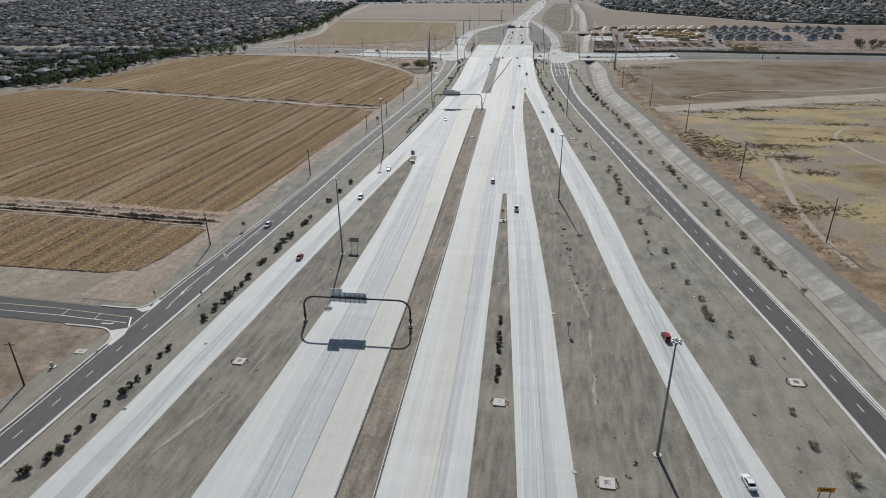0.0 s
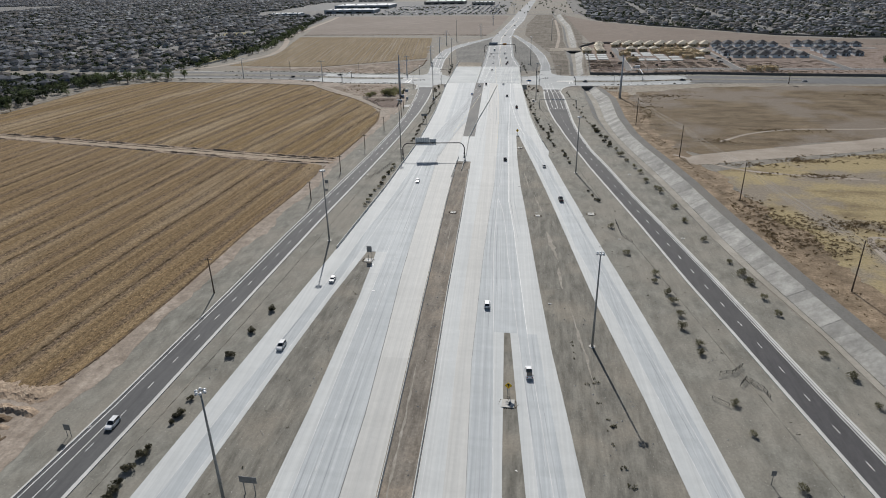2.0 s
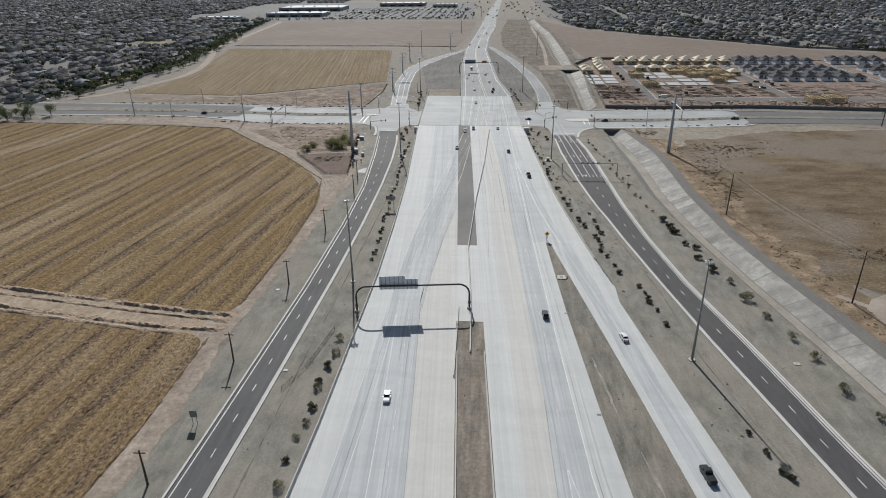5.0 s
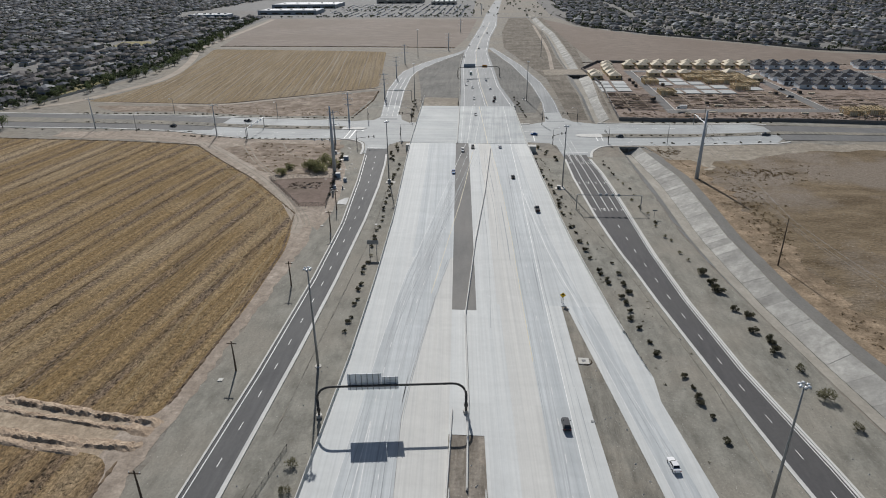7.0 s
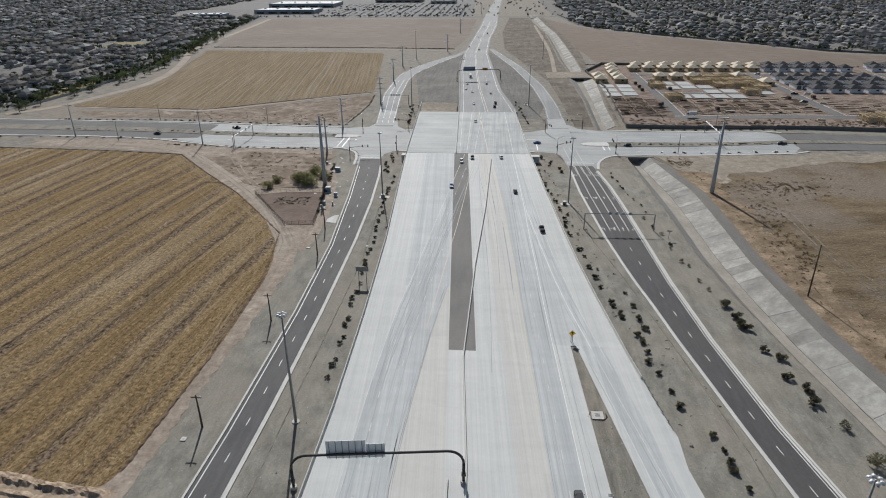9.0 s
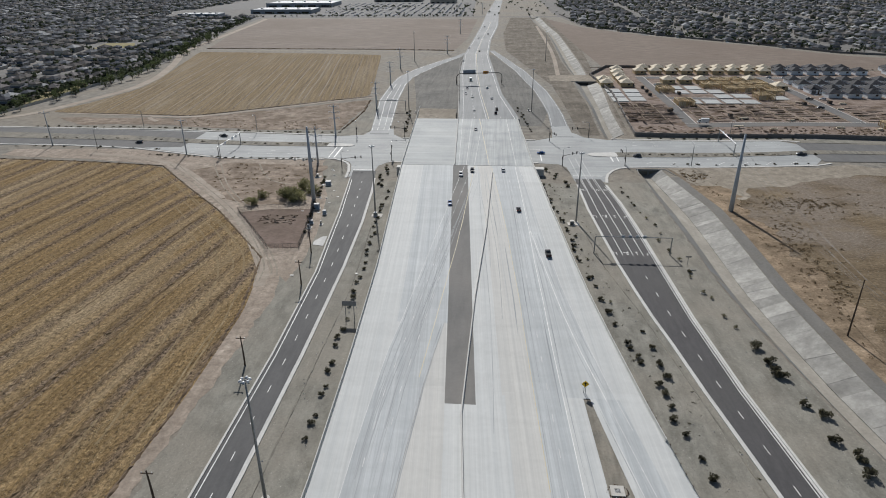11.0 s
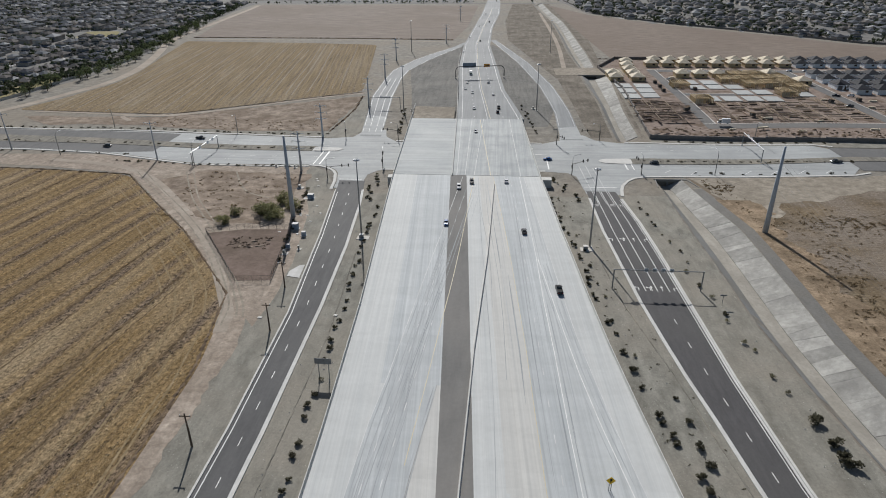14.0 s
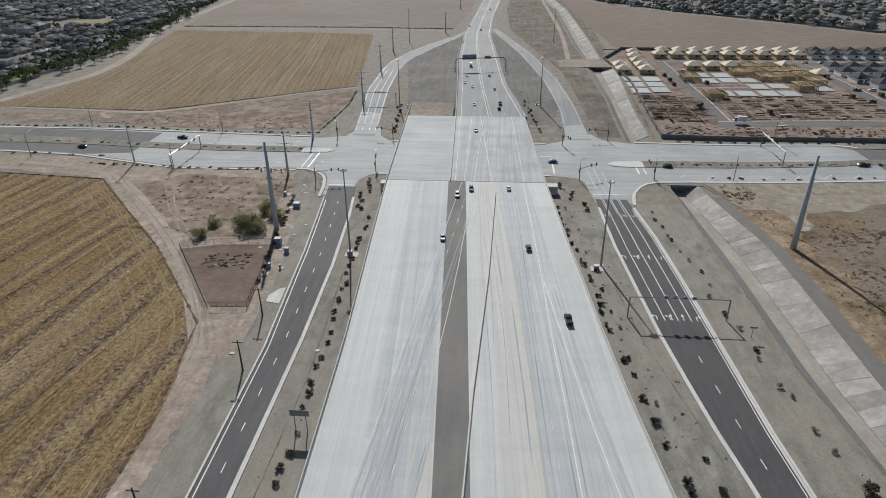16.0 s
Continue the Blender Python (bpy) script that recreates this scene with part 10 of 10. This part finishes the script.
for k, (x0, y0, x1, y1) in enumerate(((42.4, 484, 46.4, 586), (42.4, 478.6, 240, 484.4), (46.4, 527.4, 68, 531.4), (105.6, 484, 110.2, 586), (42.4, 580.5, 230, 586), (168, 484, 173, 586))):
    structure(patch("site_road_%d" % (k + 1), [(x0, y0), (x1, y0), (x1, y1), (x0, y1)], 0.10 + 0.008 * k, asphalt_site), "new grey asphalt road on the building site", "road")
    if x1 - x0 > y1 - y0:
        structure(patch("site_kerb_%d" % (k + 1), [(x0, y1), (x1, y1), (x1, y1 + 0.35), (x0, y1 + 0.35)], 0.19 + 0.004 * k, kerb_concrete), "pale new kerb", "kerb")
    else:
        structure(patch("site_kerb_%d" % (k + 1), [(x1, y0), (x1 + 0.35, y0), (x1 + 0.35, y1), (x1, y1)], 0.19 + 0.004 * k, kerb_concrete), "pale new kerb", "kerb")


def site_wall(name, points, label):
    for (xa, ya), (xb, yb) in zip(points, points[1:]):
        n = max(int(math.hypot(xb - xa, yb - ya) / 9), 1)
        d = Vector((xb - xa, yb - ya)).normalized()
        s = Vector((d.y, -d.x)) * 0.12
        for i in range(n):
            a = Vector((xa, ya)) + (Vector((xb, yb)) - Vector((xa, ya))) * i / n
            b = Vector((xa, ya)) + (Vector((xb, yb)) - Vector((xa, ya))) * (i + 1) / n
            g = ground_z(a.x, a.y) - 0.1
            vs = [(a.x - s.x, a.y - s.y, g), (b.x - s.x, b.y - s.y, g), (b.x + s.x, b.y + s.y, g), (a.x + s.x, a.y + s.y, g)]
            vs += [(x, y, g + 1.5) for x, y, _ in vs]
            root = structure(raw(name, vs, [(0, 1, 5, 4), (1, 2, 6, 5), (2, 3, 7, 6), (3, 0, 4, 7), (4, 5, 6, 7)], wall_block), label, "wall")
            part("pilaster", boxed(a.x - 0.25, a.x + 0.25, a.y - 0.25, a.y + 0.25, g, g + 1.62), wall_block, root)


site_wall("wall_site", [(19.6, 466.4), (22.6, 540), (18.8, 590), (31.6, 618)], "brown block wall round the building site")
site_wall("wall_site_street", [(19.6, 466.2), (84, 461.6), (130, 457.0), (250, 451)], "brown block wall along the street")
site_wall("wall_site_north", [(31.6, 618), (64, 616.4)], "brown block wall round the building site")

SLAB = bpy.data.meshes.new("foundation_slab")
slab_bm = boxed(-3.4, 3.4, -4.2, 4.2, 0, 0.3, 0.03)
slab_bm.to_mesh(SLAB)
slab_bm.free()
SLAB.materials.append(slab_concrete)
for x, y in ((24.2, 546), (24, 535.5), (24, 525), (32.6, 546), (32.2, 536), (32, 526.5), (55.2, 554.5), (64, 554.5), (55.6, 543.5), (64, 544.6), (72, 545), (72.2, 533.5), (80.5, 534.7), (55.2, 521.4), (63.5, 521.6), (72.2, 522), (80.2, 522), (96, 531)):
    ob = new("foundation_slab", SLAB)
    ob.matrix_basis = pose(x, y, 0.06)
    tagged(ob, "new pale concrete house slab", "slab", "house slabs")
# low form boards of plots not yet poured
form = surf("form_board", (0.30, 0.24, 0.17), (0.40, 0.32, 0.23), 1.0, rough=0.9, rand=0.2)
site_rng = random.Random(23)
for x in (24.2, 32.4, 52, 60.2, 68.4, 76.6, 84.8, 93, 101.2, 116, 124.2, 132.4):
    for y in (491, 501.5, 512, 522):
        if y > 520 and (x < 40 or 50 < x < 90) or x > 110 and y > 503:
            continue
        root = thing("plot_formwork", "low timber formwork of an unpoured house plot", "formwork", "plots", pose(x, y, 0.06, 0, 0, site_rng.uniform(-1, 1)))
        for x0, x1, y0, y1 in ((-3.3, 3.3, -4.0, -3.85), (-3.3, 3.3, 3.85, 4.0), (-3.3, -3.15, -4, 4), (3.15, 3.3, -4, 4)):
            if site_rng.random() < 0.85:
                part("board", boxed(x0, x1, y0, y1, 0, 0.25), form, root)
        cx, cy = site_rng.uniform(-1.5, 1.5), site_rng.uniform(-2.5, 2.5)
        part("earth", boxed(cx - 1.6, cx + 1.4, cy - 0.5, cy + 0.5, 0, 0.35, 0.16), field_bank, root)
# open service trenches and spoil rows across the plots
trench_v, trench_f = [], []
for _ in range(420):
    x, y = site_rng.choice((site_rng.uniform(22, 41), site_rng.uniform(48, 104), site_rng.uniform(112, 166))), site_rng.uniform(486, 519)
    wide, deep = site_rng.uniform(0.8, 3.6), site_rng.uniform(0.12, 0.4)
    if site_rng.random() < 0.25:
        wide, deep = deep, wide
    h = site_rng.uniform(0.06, 0.24)
    k = len(trench_v)
    trench_v += [(x - wide, y - deep, 0.05), (x + wide, y - deep, 0.05), (x + wide, y + deep, 0.05), (x - wide, y + deep, 0.05), (x - wide * 0.8, y + deep * 0.2, 0.05 + h), (x + wide * 0.85, y - deep * 0.1, 0.05 + h * 0.8)]
    trench_f += [(k, k + 1, k + 5, k + 4), (k + 1, k + 2, k + 5), (k + 2, k + 3, k + 4, k + 5), (k + 3, k, k + 4)]
tagged(raw("spoil_rows", trench_v, trench_f, spoil), "rows of dark spoil beside plot trenches", "earth", kind="stuff")
# churned heaps and stacked boards along the street wall
heap_v, heap_f = [], []
for _ in range(520):
    x, y = site_rng.uniform(22, 190), site_rng.uniform(465.5, 476.5)
    if site_rng.random() < 0.4:
        x, y = site_rng.uniform(88, 150), site_rng.uniform(463, 473)
    if y < 467 - 0.07 * (x - 20) + 1.2:
        continue
    s, h = site_rng.uniform(0.3, 1.1), site_rng.uniform(0.1, 0.45)
    k = len(heap_v)
    heap_v += [(x + s * math.cos(a) * site_rng.uniform(0.7, 1.2), y + s * 0.8 * math.sin(a) * site_rng.uniform(0.7, 1.2), 0.03) for a in (0, 1.05, 2.1, 3.14, 4.2, 5.25)] + [(x + site_rng.uniform(-0.2, 0.2), y, 0.06 + h)]
    heap_f += [(k + i, k + (i + 1) % 6, k + 6) for i in range(6)]
tagged(raw("earth_heaps", heap_v, heap_f, field_bank), "churned dark earth heaps on the building site", "earth", kind="stuff")
for x, y, wx, wy, h in ((60, 479.6 - 3, 4.2, 0.8, 0.5), (66.5, 489.9, 4.0, 0.8, 0.6), (49, 474, 2.4, 0.7, 0.4), (97, 476, 3, 0.7, 0.5), (110, 474, 2.4, 0.9, 0.6), (72, 473.5, 2.6, 0.6, 0.4), (84, 487, 2.2, 0.6, 0.5), (118, 519, 3.0, 0.8, 0.6), (48.3, 557, 2.8, 0.9, 0.6), (50, 564, 2.2, 1.6, 0.8), (100, 521, 2.4, 0.8, 0.5), (112, 508, 2.6, 0.8, 0.6)):
    root = thing("lumber_stack", "stack of pale timber boards on the building site", "lumber", "lumber stacks", pose(x, y, 0.1, 0, 0, site_rng.uniform(-20, 20)))
    for k in range(3):
        part("board_layer", boxed(-wx / 2 + 0.1 * k, wx / 2 - 0.07 * k, -wy / 2, wy / 2, h * k / 3, h * (k + 0.85) / 3), sheathing, root)


def framed_house(stage):
    """stage 0: studs alone; stage 1: studs and roof sheathing; stage 2: wrapped walls and dark roof."""
    # Dark sheets on these garages are painted shade of open doorways, not doors.
    if stage == 2:
        return house_parts(31, 6.0, 7.4, 2.2, 1.6, house_wrap, roof_tile_dark, door_m=seal_and_opening_dark)
    if stage == 1:
        return house_parts(32, 6.0, 7.4, 2.0, 1.7, framing_wood, sheathing, door_m=seal_and_opening_dark)
    root = thing("unfinished_house", "", "house")
    hx, hy, h = 3.5, 4.2, 2.0
    for x0, y0, x1, y1 in ((-hx, -hy, hx, -hy), (hx, -hy, hx, hy), (hx, hy, -hx, hy), (-hx, hy, -hx, -hy), (-hx, 0.3, hx, 0.3), (0.2, -hy, 0.2, hy)):
        bm = bmesh.new()
        n = 9
        for i in range(n + 1):
            x, y = x0 + (x1 - x0) * i / n, y0 + (y1 - y0) * i / n
            box(bm, x - 0.09, x + 0.09, y - 0.09, y + 0.09, 0, h)
        box(bm, min(x0, x1) - 0.06, max(x0, x1) + 0.06, min(y0, y1) - 0.06, max(y0, y1) + 0.06, h, h + 0.12)
        part("stud_wall", bm, framing_wood, root)
    for x0, x1, y0, y1 in ((-hx + 0.1, -0.4, -hy + 0.1, -hy + 0.16), (hx - 0.16, hx - 0.1, -hy + 0.4, 0.2), (0.4, hx - 0.2, 0.42, 0.48)):
        part("wall_panel", boxed(x0, x1, y0, y1, 0.15, h), sheathing, root)
    for k in range(9):
        x = -hx + 2 * hx * k / 8
        part("joist", boxed(x - 0.14, x + 0.14, -hy, hy, h + 0.12, h + 0.26), framing_wood, root)
    for k in range(4):
        y = -hy + hy * 2 * k / 6
        bm = bmesh.new()
        tube(bm, [(-hx - 0.3, y, h), (0, y, h + 1.2), (hx + 0.3, y, h)], 0.1, 4)
        part("truss", bm, framing_wood, root)
    return root


FRAMES = [framed_house(0), framed_house(1), framed_house(2)]
FRAME_LABEL = ("open timber house frame with bare studs", "timber house frame with tan sheathed roof", "nearly finished house with a dark tile roof")
plots = [(1, 46.8 + 8.3 * k, 597) for k in range(9)] + [(1, 50.5 + 8.3 * k, 607.5) for k in range(9)] + [(2, 46.8 + 8.3 * k, 597) for k in range(9, 22)] + [(2, 50.5 + 8.3 * k, 607.5) for k in range(9, 20)]
plots += [(1, 23, 559.5), (1, 23, 570), (1, 32.8, 559.5), (1, 32.8, 570), (1, 32.8, 580.5), (1, 33.5, 591), (1, 35, 602)]
plots += [(1, 55.4, 569), (1, 63.8, 569), (1, 72.2, 569.5), (0, 72.6, 557), (0, 80.6, 569), (0, 80.8, 558), (0, 80.6, 547), (0, 88.8, 570), (0, 88.8, 559), (0, 88.8, 548), (1, 97, 572), (0, 97, 561), (0, 97, 550), (0, 97, 541), (0, 89, 530.5), (1, 107 - 2.6, 553), (0, 48.6, 545.5), (0, 50.2, 516.5), (0, 116, 476), (0, 125, 478)]
plots += [(2, 117 + 8.4 * k, y) for k in range(11) for y in (546, 557.5, 569)] + [(2, 121 + 8.4 * k, 535) for k in range(8)]
plots = [p for p in plots if not 164.5 < p[1] < 176.5]
placed = set()
for stage, x, y in plots:
    m = pose(x, y, 0.07, 0, 0, 180 if y > 600 or int(y) % 2 else 0)
    if stage in placed:
        ob = copy_thing(FRAMES[stage], m)
    else:
        ob = FRAMES[stage]
        ob.matrix_basis = m
        placed.add(stage)
    tagged(ob, FRAME_LABEL[stage], "house", "houses being built")
for kind, colour, x, y, yaw in (("pickup", "white", 47.6, 560, 20), ("pickup", "black", 48.4, 556.5, 60), ("suv", "white", 113.8, 528.2, 80), ("pickup", "grey", 104.6, 509.8, 100), ("truck", "white", 48.4, 482.2, 90), ("pickup", "black", 107.9, 528, 75), ("suv", "white", 111, 590.5 - 7, 90), ("pickup", "silver", 119, 583.4, 90)):
    vehicle(kind, colour, x, y, yaw, 0.18)
for x, y in ((39.6, 553), (39.8, 544), (39.4, 535.2), (40.1, 500.9), (41.2, 502.5), (53.5, 538.4), (62.4, 493.5), (36.5, 562), (101, 517), (113, 520)):
    root = thing("waste_skip", "dark steel waste skip on the building site", "skip", "waste skips", pose(x, y, 0.2))
    bm = boxed(-0.7, 0.7, -1.0, 1.0, 0, 1.1)
    part("tub", bm, dark_steel, root)
    part("rubble", boxed(-0.6, 0.6, -0.9, 0.9, 1.1, 1.25, 0.06), field_bank, root)
